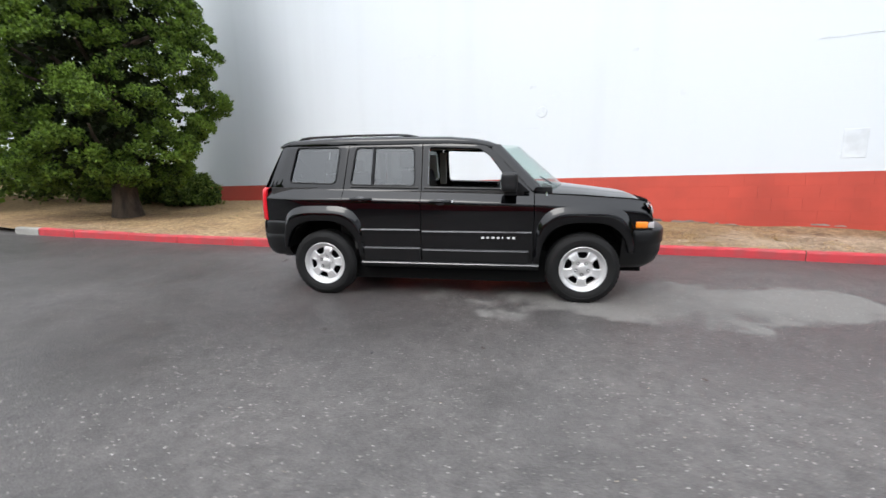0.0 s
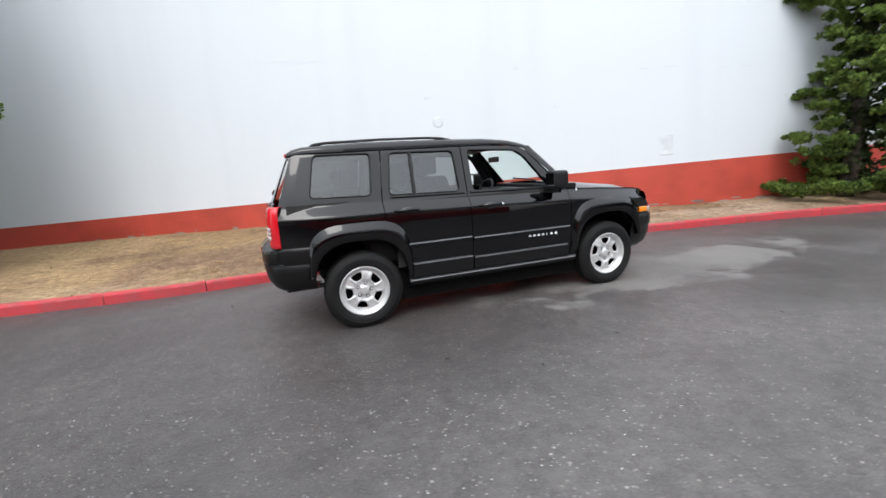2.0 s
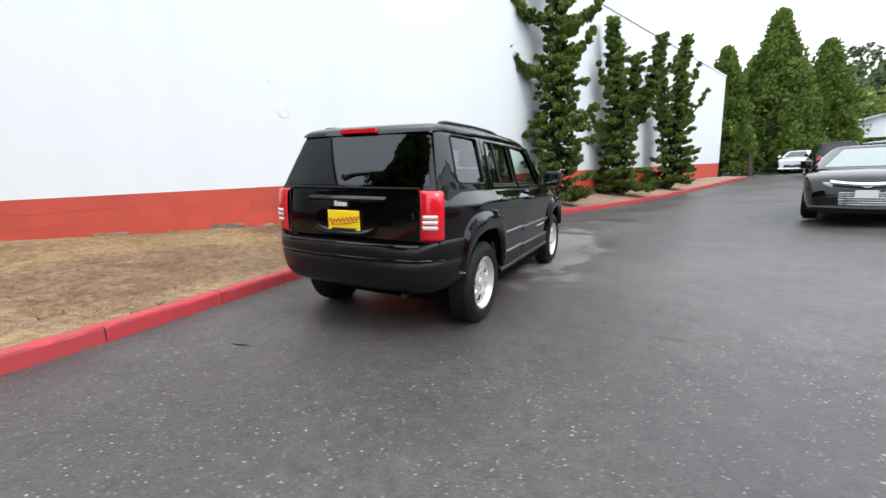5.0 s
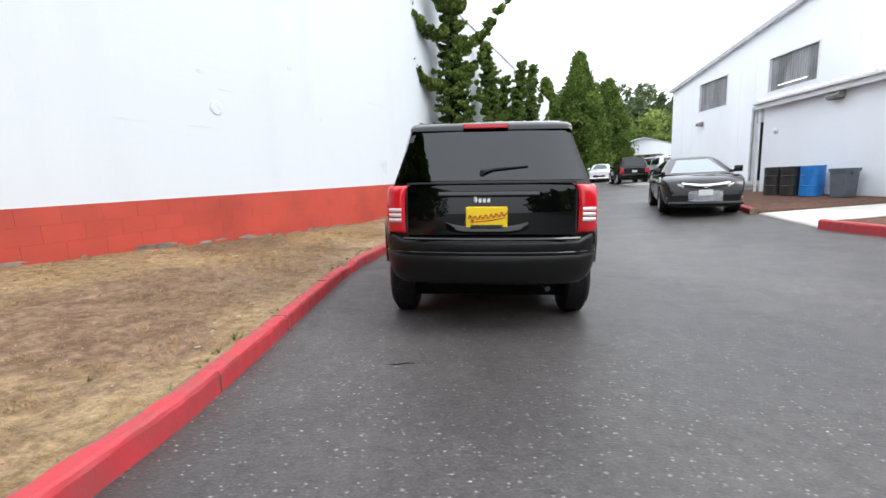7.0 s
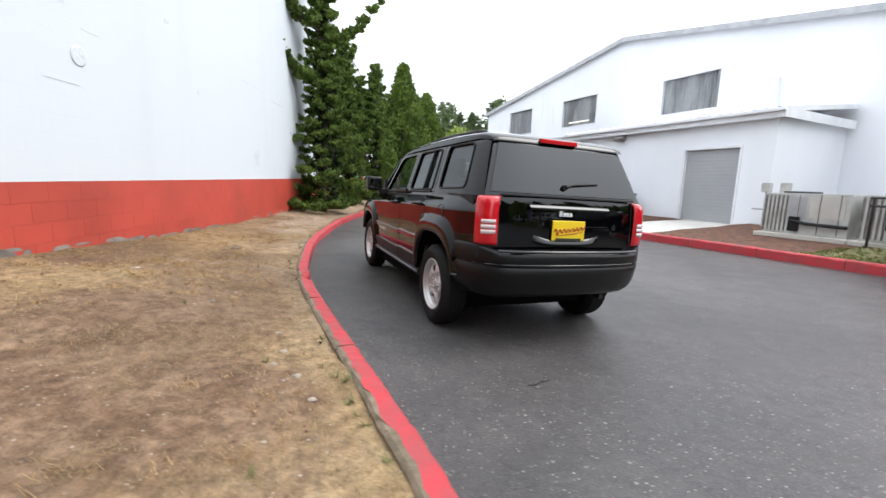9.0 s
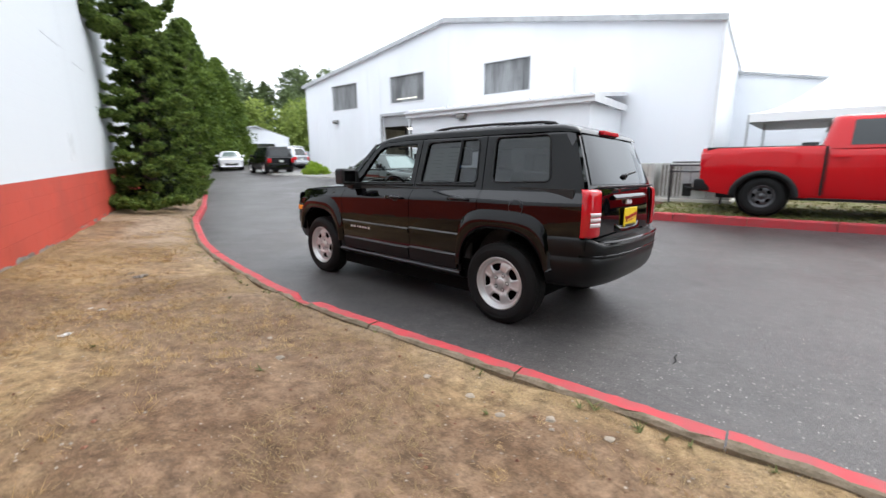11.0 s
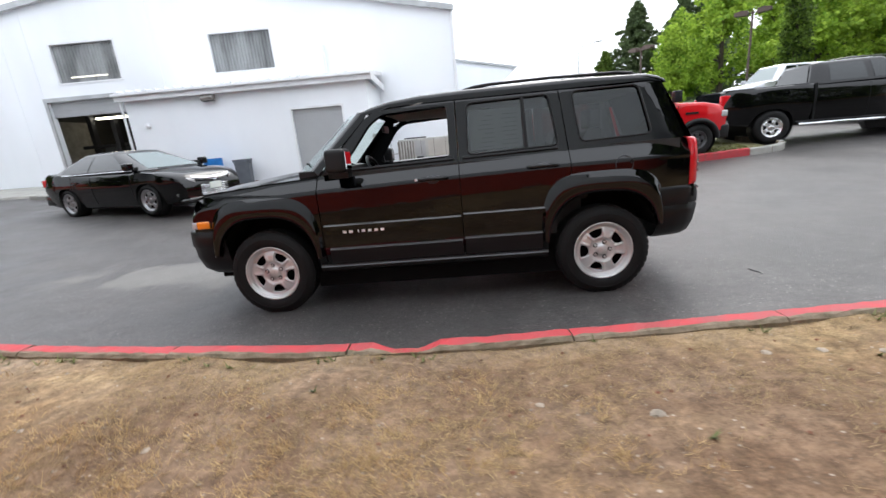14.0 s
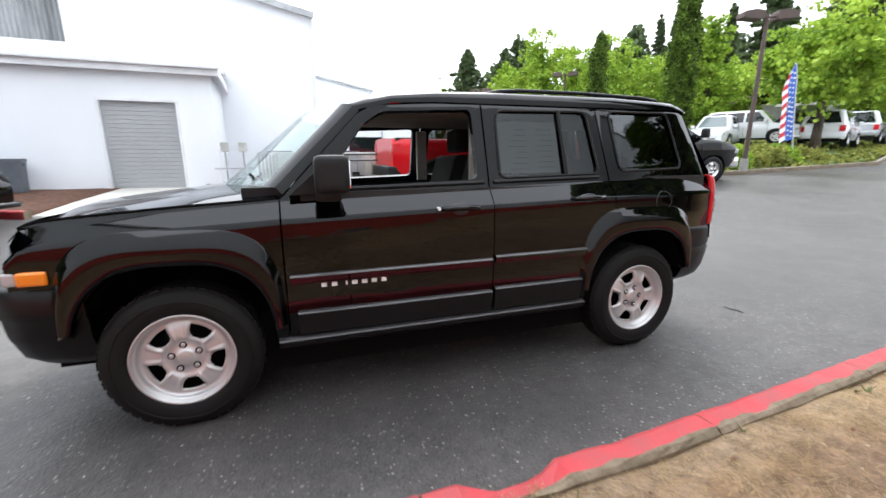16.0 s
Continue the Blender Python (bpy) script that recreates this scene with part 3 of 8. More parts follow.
# beds behind the far kerbs
def sheet(name, pts, mat, label, cat, lift=0.0, bumpy=0.02):
    """A bed laid over the ground inside an outline of four corners."""
    bm = bmesh.new()
    a, b, c, d = [Vector(p) for p in pts]
    n = 24
    rows = []
    for i in range(n + 1):
        l, r = a.lerp(d, i / n), b.lerp(c, i / n)
        row = []
        for j in range(n + 1):
            p = l.lerp(r, j / n)
            row.append((p.x, p.y, road_z(p.x, p.y) + lift + bumpy * noise.noise(Vector((p.x * 1.5, p.y * 1.5, 3)))))
        rows.append(row)
    grid(bm, rows)
    rim = bmesh.ops.extrude_edge_only(bm, edges=[e for e in bm.edges if len(e.link_faces) == 1])
    for v in rim["geom"]:
        if isinstance(v, bmesh.types.BMVert):
            v.co.z -= 0.2
    return single(name, bm, mat, label, cat, kind="structure", smooth=True)


sheet("grass_bed", ((-8.3, far_y(-8.3) - 0.2), (-1.0, far_y(-1) - 0.14), (-1.0, -7.5), (-8.86, -7.5)), GRASS, "thin worn grass bed behind the red kerb", "lawn", lift=0.15)
sheet("bark_bed_east", ((-1.0, far_y(-1) - 0.14), (2.3, far_y(2.3) - 0.14), (2.6, -6.2), (-1.0, -6.4)), MULCH, "reddish bark mulch bed beside the condenser", "bed", lift=0.13)
sheet("bark_bed", ((4.85, -1.75), (14.0, -4.72), (14.0, -5.2), (4.6, -6.0)), MULCH, "reddish bark mulch bed with drums on it", "bed", lift=0.035)
sheet("concrete_ramp", ((2.35, -1.3), (4.75, -1.75), (4.75, -6.0), (2.6, -6.2)), PALE_CONCRETE, "pale concrete ramp to the grey roll door", "ramp", lift=0.025, bumpy=0.0)
sheet("bank", ((13.8, -4.9), (23.6, -4.6), (23.4, -8.4), (13.6, -8.9)), CONCRETE, "grey concrete apron before the workshop", "pavement", lift=0.08, bumpy=0.0)


# ---- white block wall with a red base ----
def make_block(name, col, grime):
    m, n, l, b = node_mat(name)
    tc, sp, cb = n.new("ShaderNodeTexCoord"), n.new("ShaderNodeSeparateXYZ"), n.new("ShaderNodeCombineXYZ")
    l.new(tc.outputs["Object"], sp.inputs[0])
    l.new(sp.outputs[0], cb.inputs[0])
    l.new(sp.outputs[2], cb.inputs[1])
    br = n.new("ShaderNodeTexBrick")
    for k, v in (("Scale", 1), ("Mortar Size", 0.006), ("Mortar Smooth", 0.6), ("Brick Width", 0.4), ("Row Height", 0.2)):
        br.inputs[k].default_value = v
    br.inputs["Color1"].default_value = br.inputs["Color2"].default_value = (1, 1, 1, 1)
    br.inputs["Mortar"].default_value = (0, 0, 0, 1)
    l.new(cb.outputs[0], br.inputs["Vector"])
    streak = n.new("ShaderNodeTexNoise")
    mp = n.new("ShaderNodeMapping")
    mp.inputs["Scale"].default_value = (1.6, 1, 0.12)
    l.new(tc.outputs["Object"], mp.inputs[0])
    l.new(mp.outputs[0], streak.inputs["Vector"])
    streak.inputs["Scale"].default_value, streak.inputs["Detail"].default_value = 1.0, 7
    r = n.new("ShaderNodeMapRange")
    r.inputs["From Min"].default_value, r.inputs["From Max"].default_value = 0.50, 0.72
    r.inputs["To Max"].default_value = 0.30
    l.new(streak.outputs["Fac"], r.inputs["Value"])
    x = n.new("ShaderNodeMix")
    x.data_type = "RGBA"
    l.new(r.outputs[0], x.inputs["Factor"])
    x.inputs["A"].default_value, x.inputs["B"].default_value = (*col, 1), (*grime, 1)
    l.new(x.outputs["Result"], b.inputs["Base Color"])
    b.inputs["Roughness"].default_value = 0.6
    fine = n.new("ShaderNodeTexNoise")
    fine.inputs["Scale"].default_value, fine.inputs["Detail"].default_value = 35, 6
    l.new(tc.outputs["Object"], fine.inputs["Vector"])
    a = n.new("ShaderNodeMath")
    a.operation = "MULTIPLY_ADD"
    a.inputs[1].default_value = 0.5
    l.new(fine.outputs["Fac"], a.inputs[0])
    l.new(br.outputs["Color"], a.inputs[2])
    bp = n.new("ShaderNodeBump")
    bp.inputs["Strength"].default_value, bp.inputs["Distance"].default_value = 0.16, 0.004
    l.new(a.outputs[0], bp.inputs["Height"])
    l.new(bp.outputs[0], b.inputs["Normal"])
    return m


BLOCK_WHITE = make_block("white_painted_block", (0.615, 0.65, 0.68), (0.545, 0.575, 0.60))
BLOCK_RED = make_block("red_painted_block", (0.46, 0.058, 0.036), (0.34, 0.05, 0.035))
WALL_M = Matrix.Translation((WALL_P.x, WALL_P.y, 0)) @ Matrix.Rotation(math.atan2(WALL_D.y, WALL_D.x), 4, "Z")
CO = WALL_D.x
U0, U1, WALL_TOP = -32.0, 30.5, 7.3


def ux(u):
    return WALL_P.x + u * CO


bm = bmesh.new()
prism(bm, [(U0, stripe_top(ux(U0))), (U1, stripe_top(ux(U1))), (U1, WALL_TOP), (U0, WALL_TOP)], "y", 0.0, 0.3)
wall_main = single("wall_north", bm, BLOCK_WHITE, "tall white-painted block wall with faint courses and stains", "wall", WALL_M, kind="structure")
bm = bmesh.new()
prism(bm, [(U0, -0.5), (U1, -0.5), (U1, stripe_top(ux(U1))), (U0, stripe_top(ux(U0)))], "y", 0.004, 0.3)
wall_red = single("wall_north_base", bm, BLOCK_RED, "red-painted block base of the white wall, chipped at the foot", "wall", WALL_M, kind="structure")
bm = boxed(U0, U1, -0.04, 0.34, WALL_TOP, WALL_TOP + 0.08, 0.01)
single("wall_coping", bm, WHITE_WALL, "thin white-painted metal coping along the top of the wall", "coping", WALL_M, kind="structure")
# building mass behind the wall, and its east end
bm = boxed(U0, U1, 0.3, 18.0, -0.5, WALL_TOP - 0.02)
single("warehouse_block", bm, WHITE_WALL, "plain white warehouse behind the block wall", "building", WALL_M, kind="structure")

# ---- white workshop with gable, and its lean-to ----
FAC = Matrix.Translation((0, -9.7, 0)) @ Matrix.Rotation(math.atan(0.08), 4, "Z")
ANX = Matrix.Translation((0, -5.9, 0)) @ Matrix.Rotation(math.atan(0.075), 4, "Z")


def walling(bm, u0, u1, z0, top, holes, y0, y1, breaks=()):
    """A wall from u0 to u1 whose top follows top(u), with rectangular holes (u0, u1, z0, z1)."""
    us = sorted({u0, u1, *breaks, *[h[0] for h in holes], *[h[1] for h in holes]})
    for a, b in zip(us, us[1:]):
        mid = (a + b) / 2
        cuts = sorted([(h[2], h[3]) for h in holes if h[0] < mid < h[1]])
        z = z0
        for c0, c1 in cuts:
            if c0 > z:
                prism(bm, [(a, z), (b, z), (b, c0), (a, c0)], "y", y0, y1)
            z = c1
        prism(bm, [(a, z), (b, z), (b, top(b)), (a, top(a))], "y", y0, y1)
    bmesh.ops.remove_doubles(bm, verts=bm.verts, dist=1e-4)
    return bm


def gable(u):
    return 6.15 + (u + 0.75) / 12.05 * 2.2 if u < 11.3 else 8.35 - (u - 11.3) / 12.1 * 1.92


WINS = [(18.15, 20.62, 4.65, 6.27), (12.78, 15.4, 4.67, 6.22), (6.53, 9.08, 4.55, 6.1)]
BIG = (12.2, 16.1, -0.3, 4.05)
shop = thing("workshop_building", "white metal-sided gabled workshop with three high windows", "building", FAC)
bm = walling(bmesh.new(), -0.75, 23.4, -0.3, gable, WINS + [BIG], -0.25, 0.0, (11.3,))
part("front_wall", bm, SIDING, shop)
bm = bmesh.new()
box(bm, -0.75, -0.5, -26, -0.25, -0.3, 6.15)
part("side_wall", bm, SIDING, shop)
bm = bmesh.new()
box(bm, 23.15, 23.4, -26, -0.25, -0.3, 6.4)
part("side_wall", bm, SIDING, shop)
bm = bmesh.new()
prism(bm, [(-0.82, 6.10), (11.3, 8.30), (23.5, 6.38), (23.5, 6.52), (11.3, 8.45), (-0.82, 6.24)], "y", -26, 0.18)
part("roof", bm, TRIM_WHITE, shop, "white sheet-metal gable roof with a grey edge")
bm = bmesh.new()
prism(bm, [(-0.84, 6.06), (11.3, 8.26), (23.52, 6.34), (23.52, 6.55), (11.3, 8.48), (-0.84, 6.27)], "y", 0.18, 0.22)
part("barge_board", bm, GALV, shop, "grey metal barge trim")
bm = boxed(-0.8, -0.68, 0.02, 0.1, 0.2, 6.1, 0.02)
part("downpipe", bm, TRIM_WHITE, shop)
# vertical seams of the siding
for u in [v for v in np.arange(0.2, 23, 1.0)]:
    if any(h[0] - 0.02 < u < h[1] + 0.02 for h in WINS + [BIG]) or u < 10.5:
        continue
    part("seam", boxed(u - 0.012, u + 0.012, 0.0, 0.012, 0.2, gable(u) - 0.25), SIDING, shop)
for u0, u1, z0, z1 in WINS:
    # backing box coloured dark for the unlit room behind the sheet
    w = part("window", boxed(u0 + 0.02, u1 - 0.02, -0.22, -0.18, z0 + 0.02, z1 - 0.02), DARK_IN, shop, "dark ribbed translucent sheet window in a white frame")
    bm = bmesh.new()
    ribs = int((u1 - u0) / 0.13)
    pts = []
    for i in range(ribs * 4 + 1):
        u = u0 + 0.05 + (u1 - u0 - 0.1) * i / (ribs * 4)
        pts.append((u, -0.12 + 0.022 * (1, 1, -1, -1)[i % 4]))
    grid(bm, [[(u, y, z) for u, y in pts] for z in (z0 + 0.04, z1 - 0.04)])
    part("ribbed_sheet", bm, GREY_SHEET, w)
    for a, b, c, d in ((u0, u0 + 0.06, z0, z1), (u1 - 0.06, u1, z0, z1), (u0 + 0.06, u1 - 0.06, z0, z0 + 0.06), (u0 + 0.06, u1 - 0.06, z1 - 0.06, z1)):
        part("frame", boxed(a, b, -0.1, 0.02, c, d), TRIM_WHITE, w)
# lights that burn inside, seen through the middle window
lamp_glow = plain("tube_light", (1.0, 0.93, 0.75), emit=3.5)
dim_glow = plain("dim_tube_light", (1.0, 0.95, 0.82), emit=0.32)
part("tube_light", boxed(13.4, 14.9, -0.09, -0.07, 4.9, 4.96), dim_glow, shop, "lit strip light behind the window")
# open vehicle door with a half-lowered shutter, and the dark bay behind it
bay = part("bay_door", boxed(BIG[0], BIG[1], -0.22, -0.14, 3.45, 4.05), GREY_DOOR, shop, "raised grey roller shutter")
for i in range(5):
    part("shutter_slat", boxed(BIG[0], BIG[1], -0.14, -0.125, 3.47 + i * 0.115, 3.56 + i * 0.115, 0.004, 1), GREY_DOOR, bay)
for a, b in ((BIG[0] - 0.12, BIG[0]), (BIG[1], BIG[1] + 0.12)):
    part("jamb", boxed(a, b, -0.02, 0.05, -0.2, 4.17), GALV, shop)
part("lintel", boxed(BIG[0] - 0.12, BIG[1] + 0.12, -0.02, 0.055, 4.05, 4.2), GALV, shop)
# bay lining, its walls coloured dark to carry the bay's shade
bm = bmesh.new()
box(bm, BIG[0] - 2.5, BIG[0] - 2.4, -10, -0.3, -0.3, 4.6)
box(bm, BIG[1] + 2.4, BIG[1] + 2.5, -10, -0.3, -0.3, 4.6)
box(bm, BIG[0] - 2.5, BIG[1] + 2.5, -10.1, -10, -0.3, 4.6)
box(bm, BIG[0] - 2.5, BIG[1] + 2.5, -10, -0.3, 4.6, 4.7)
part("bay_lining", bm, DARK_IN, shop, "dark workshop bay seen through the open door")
part("bay_floor", boxed(BIG[0] - 2.4, BIG[1] + 2.4, -10, 0.0, 0.3, 0.62), CONCRETE, shop)
for i in range(4):
    part("bay_tube", boxed(13.6 + 0.9 * i, 15.4 + 0.85 * i, -1.6 - i * 1.1, -1.48 - i * 1.1, 3.38 + 0.12 * i, 3.46 + 0.12 * i), lamp_glow, shop, "lit strip light in the bay")
# back of the bay: hoist posts, shelves and a wall cupboard
for u, v in ((15.2, -2.2), (17.2, -3.4)):
    part("hoist_post", boxed(u, u + 0.2, v - 0.3, v, 0.62, 4.3, 0.02), DARK_METAL, shop, "dark hoist post in the bay")
part("hoist_arm", boxed(15.2, 17.4, -2.9, -2.75, 2.2, 2.35, 0.02), DARK_METAL, shop)
part("bay_panel", boxed(18.38, 18.46, -5.2, -2.4, 0.9, 3.6), BEIGE, shop, "pale panel on the bay's back wall")
part("bay_cupboard", boxed(17.8, 18.36, -6.6, -5.4, 0.62, 2.4, 0.02), GREY_BIN, shop)
# vent pipe above the lean-to roof
part("vent_pipe", tube(bmesh.new(), [(4.5, 0.12, 3.6), (4.5, 0.12, 5.25)], 0.05), TRIM_WHITE, shop)

lean = thing("lean_to", "low white lean-to with a ribbed roof edge and grey door", "building", ANX)
DOOR = (3.1, 4.77, -0.2, 2.6)
bm = walling(bmesh.new(), 2.2, 10.2, -0.2, lambda u: 3.36, [DOOR], -0.2, 0.0)
part("front_wall", bm, SIDING, lean)
part("side_wall", boxed(2.2, 2.4, -3.9, -0.2, -0.2, 3.36), SIDING, lean)
part("side_wall", boxed(10.0, 10.2, -3.4, -0.2, -0.2, 3.36), SIDING, lean)
bm = bmesh.new()
prism(bm, [(0.2, 3.45), (0.2, 3.58), (-3.7, 4.05), (-3.7, 3.92)], "x", 2.0, 10.35)
part("roof", bm, TRIM_WHITE, lean, "ribbed white metal roof")
part("fascia", boxed(2.0, 10.35, 0.2, 0.24, 3.3, 3.52, 0.01), TRIM_WHITE, lean)
part("fascia", boxed(1.97, 2.0, -3.7, 0.24, 3.3, 3.55, 0.005), TRIM_WHITE, lean)
part("gutter", boxed(1.95, 10.38, 0.24, 0.34, 3.46, 3.54, 0.02), TRIM_WHITE, lean)
for i in range(27):
    u = 2.1 + i * 0.31
    bm = bmesh.new()
    prism(bm, [(u, 3.58), (u + 0.03, 3.63), (u + 0.07, 3.63), (u + 0.1, 3.58)], "y", -0.3, 0.26)
    part("roof_rib", bm, TRIM_WHITE, lean)
d = part("roll_door", boxed(DOOR[0], DOOR[1], -0.16, -0.1, 0.15, DOOR[3]), GREY_DOOR, lean, "closed grey roll-up door")
for i in range(22):
    part("door_slat", boxed(DOOR[0] + 0.02, DOOR[1] - 0.02, -0.1, -0.088, 0.2 + i * 0.108, 0.3 + i * 0.108, 0.003, 1), GREY_DOOR, d)
for a, b, c, e in ((DOOR[0] - 0.06, DOOR[0], 0.1, 2.66), (DOOR[1], DOOR[1] + 0.06, 0.1, 2.66), (DOOR[0], DOOR[1], 2.6, 2.66)):
    part("door_trim", boxed(a, b, 0.0, 0.025, c, e), TRIM_WHITE, lean)
bm = bmesh.new()
lathe(bm, [(0.001, 0.1), (0.05, 0.09), (0.08, 0.05), (0.08, 0.0)], "y", 16, Matrix.Translation((9.6, 0, 2.5)))
part("round_alarm", bm, TRIM_WHITE, lean, "small round white alarm")
bm = bmesh.new()
tube(bm, [(10.24, 0.12, 0.3), (10.24, 0.12, 3.3)], 0.04)
part("downpipe", bm, TRIM_WHITE, lean)


LAMP_GREY = material("lamp_grey", (0.27, 0.26, 0.25), 0.5, var=0.15, scale=6)


def wall_lamp(m):
    t = thing("wall_lamp", "small grey box floodlight on the white wall", "wall lamp", m, group="wall floodlights")
    bm = bmesh.new()
    prism(bm, [(0.0, 0.02), (0.20, -0.04), (0.24, 0.05), (0.16, 0.15), (0.0, 0.17)], "x", -0.19, 0.19)
    part("housing", bm, LAMP_GREY, t)
    part("lens", boxed(-0.17, 0.17, 0.02, 0.19, -0.05, -0.02), DARK_METAL, t)
    part("bracket", boxed(-0.06, 0.06, -0.02, 0.06, 0.02, 0.14), GALV, t)


wall_lamp(ANX @ Matrix.Translation((7.38, 0.02, 3.14)))
wall_lamp(FAC @ Matrix.Translation((20.25, 0.02, 3.95)))

# ---- the parked black SUV (x forward, y to its left, origin on the ground between the axles) ----
SUV_M = Matrix.Translation((-0.643, 4.87, 0)) @ Matrix.Rotation(radians(1.72), 4, "X") @ Matrix.Diagonal((1, 0.975, 1, 1))
suv = thing("suv", "glossy black compact SUV with roof rails and silver steel wheels", "car", SUV_M)
HUB, HUB_Z, ARCH_W, ARCH_H = 1.317, 0.345, 0.41, 0.46


FLANK = ((0.30, 0.40, 0.55, 0.72, 0.85, 1.0), (0.80, 0.848, 0.866, 0.873, 0.877, 0.877))
SHOULDER = ((0.0, 0.008, 0.03, 0.05, 0.07, 0.088, 0.095, 0.101, 0.107, 0.118), (0.076, 0.072, 0.0545, 0.0385, 0.0225, 0.0085, 0.0042, 0.0018, 0.0006, 0.0))


def half_width(x, z):
    """Half the body's width: a flat flank, a sloping shoulder under the belt line, side windows that lean in."""
    d = belt(x) - z
    w = float(np.interp(z, *FLANK))
    w -= float(np.interp(d, *SHOULDER)) if d > 0 else 0.076 - 0.30 * d + (0.5 * (z - 1.55) if z > 1.55 else 0)
    if x > 1.2:
        w -= 0.10 * ((x - 1.2) / 0.8) ** 2
    if x < -1.4:
        w -= float(np.interp(z, (1.0, 1.2, 1.55), (0.09, 0.055, 0.075))) * ((-1.4 - x) / 0.6) ** 2
    return w


def arch(x, w=ARCH_W, h=ARCH_H, p=2.7):
    for c in (-HUB, HUB):
        d = abs(x - c) / w
        if d < 1:
            return HUB_Z + h * (1 - d ** p) ** (1 / p)
    return 0.0


def low(x):
    sill = 0.385 if abs(x) < HUB else float(np.interp(abs(x), (HUB, 1.70, 2.05), (0.5, 0.60, 0.62)))
    return max(sill, arch(x))


def belt(x):
    return float(np.interp(x, (-2.1, -1.0, 0.0, 0.85, 1.3, 1.64, 1.80, 1.87, 1.905, 1.93, 2.0), (1.125, 1.12, 1.095, 1.07, 1.045, 1.018, 1.003, 0.985, 0.965, 0.93, 0.90)))


def stations(a, b, step=0.06):
    xs = set(np.linspace(a, b, max(2, int(abs(b - a) / step) + 1)))
    for c in (-HUB, HUB):
        for k in np.linspace(-1, 1, 41):
            v = c + ARCH_W * math.sin(k * math.pi / 2)
            if a < v < b:
                xs.add(v)
    return sorted(xs)


def side_panel(name, a, b, sgn, mat=BLACK_PAINT, top=belt):
    """A piece of the body's flank between two upright joints, with the wheel arch cut in."""
    bm = bmesh.new()
    out = []
    for x in stations(a, b):
        z0, z1 = low(x), top(x)
        zs = [z0 + (z1 - 0.17 - z0) * i / 8 for i in range(9)]
        zs += [z1 - d for d in (0.14, 0.125, 0.116, 0.109, 0.103, 0.098, 0.093, 0.088, 0.08, 0.06, 0.03, 0.014, 0.006, 0.0)]
        out.append([(x, sgn * half_width(x, z), z) for z in zs])
    grid(bm, out)
    bmesh.ops.recalc_face_normals(bm, faces=bm.faces)
    f = bm.faces[:]
    bmesh.ops.solidify(bm, geom=f, thickness=0.018 * (1 if sum(q.normal.y for q in f) * sgn > 0 else -1))
    return part(name, bm, mat, suv, smooth=False)


def smooth_part(ob, angle=35):
    ob.data.shade_smooth()
    bm = bmesh.new()
    bm.from_mesh(ob.data)
    for e in bm.edges:
        if len(e.link_faces) == 2 and e.calc_face_angle(0) > radians(angle):
            e.smooth = False
    bm.to_mesh(ob.data)
    bm.free()
    return ob


def rounded(pts, r, n=5):
    """Rounds the corners of a closed outline."""
    res, m = [], len(pts)
    for i in range(m):
        p, a, b = Vector(pts[i]), Vector(pts[i - 1]), Vector(pts[(i + 1) % m])
        da, db = (a - p), (b - p)
        k = min(r, da.length * 0.45, db.length * 0.45)
        s, e = p + da.normalized() * k, p + db.normalized() * k
        for j in range(n + 1):
            t = j / n
            res.append(tuple(s.lerp(p, t).lerp(p.lerp(e, t), t)))
    return res


def ray_out(poly, c, a):
    """Distance from c to the outline at the angle a."""
    best, d = 0.0, Vector((math.cos(a), math.sin(a)))
    for i in range(len(poly)):
        p, q = Vector(poly[i - 1]) - c, Vector(poly[i]) - c
        e = q - p
        den = d.x * e.y - d.y * e.x
        if abs(den) < 1e-12:
            continue
        t = (p.x * e.y - p.y * e.x) / den
        u = (p.x * d.y - p.y * d.x) / den
        if t > 0 and -1e-9 <= u <= 1 + 1e-9:
            best = max(best, t)
    return best


def frame_ring(name, outer, hole, sgn, mat, parent, thick=0.04, off=0.0):
    """A window surround on the body's flank: the outline with a hole, wrapped to the flank."""
    c = sum((Vector(p) for p in hole), Vector((0, 0))) / len(hole)
    angs = sorted({round(math.atan2(p[1] - c.y, p[0] - c.x), 5) for p in list(outer) + list(hole)})
    bm = bmesh.new()
    rows = []
    for a in angs + angs[:1]:
        d = Vector((math.cos(a), math.sin(a)))
        o, h = c + d * ray_out(outer, c, a), c + d * ray_out(hole, c, a)
        rows.append([(p.x, sgn * (half_width(p.x, p.y) + off), p.y) for p in [o.lerp(h, k / 6) for k in range(7)]])
    grid(bm, rows)
    bmesh.ops.remove_doubles(bm, verts=bm.verts, dist=1e-5)
    bmesh.ops.recalc_face_normals(bm, faces=bm.faces)
    f = bm.faces[:]
    bmesh.ops.solidify(bm, geom=f, thickness=thick * (1 if sum(q.normal.y for q in f) * sgn > 0 else -1))
    return part(name, bm, mat, parent)


def pane(name, outline, sgn, mat, parent, off=-0.012, label=""):
    bm = bmesh.new()
    vs = [bm.verts.new((p[0], sgn * (half_width(p[0], p[1]) + off), p[1])) for p in outline]
    bm.faces.new(vs)
    ob = part(name, bm, mat, parent, label)
    ob.visible_shadow = False
    return ob


Q_HOLE = rounded([(-1.69, 1.19), (-1.17, 1.175), (-1.13, 1.545), (-1.62, 1.55)], 0.05)
R_HOLE = rounded([(-1.01, 1.165), (-0.33, 1.15), (-0.345, 1.53), (-0.96, 1.54)], 0.05)
F_HOLE = rounded([(-0.195, 1.145), (0.655, 1.12), (0.41, 1.445), (0.31, 1.508), (-0.195, 1.53)], 0.04)
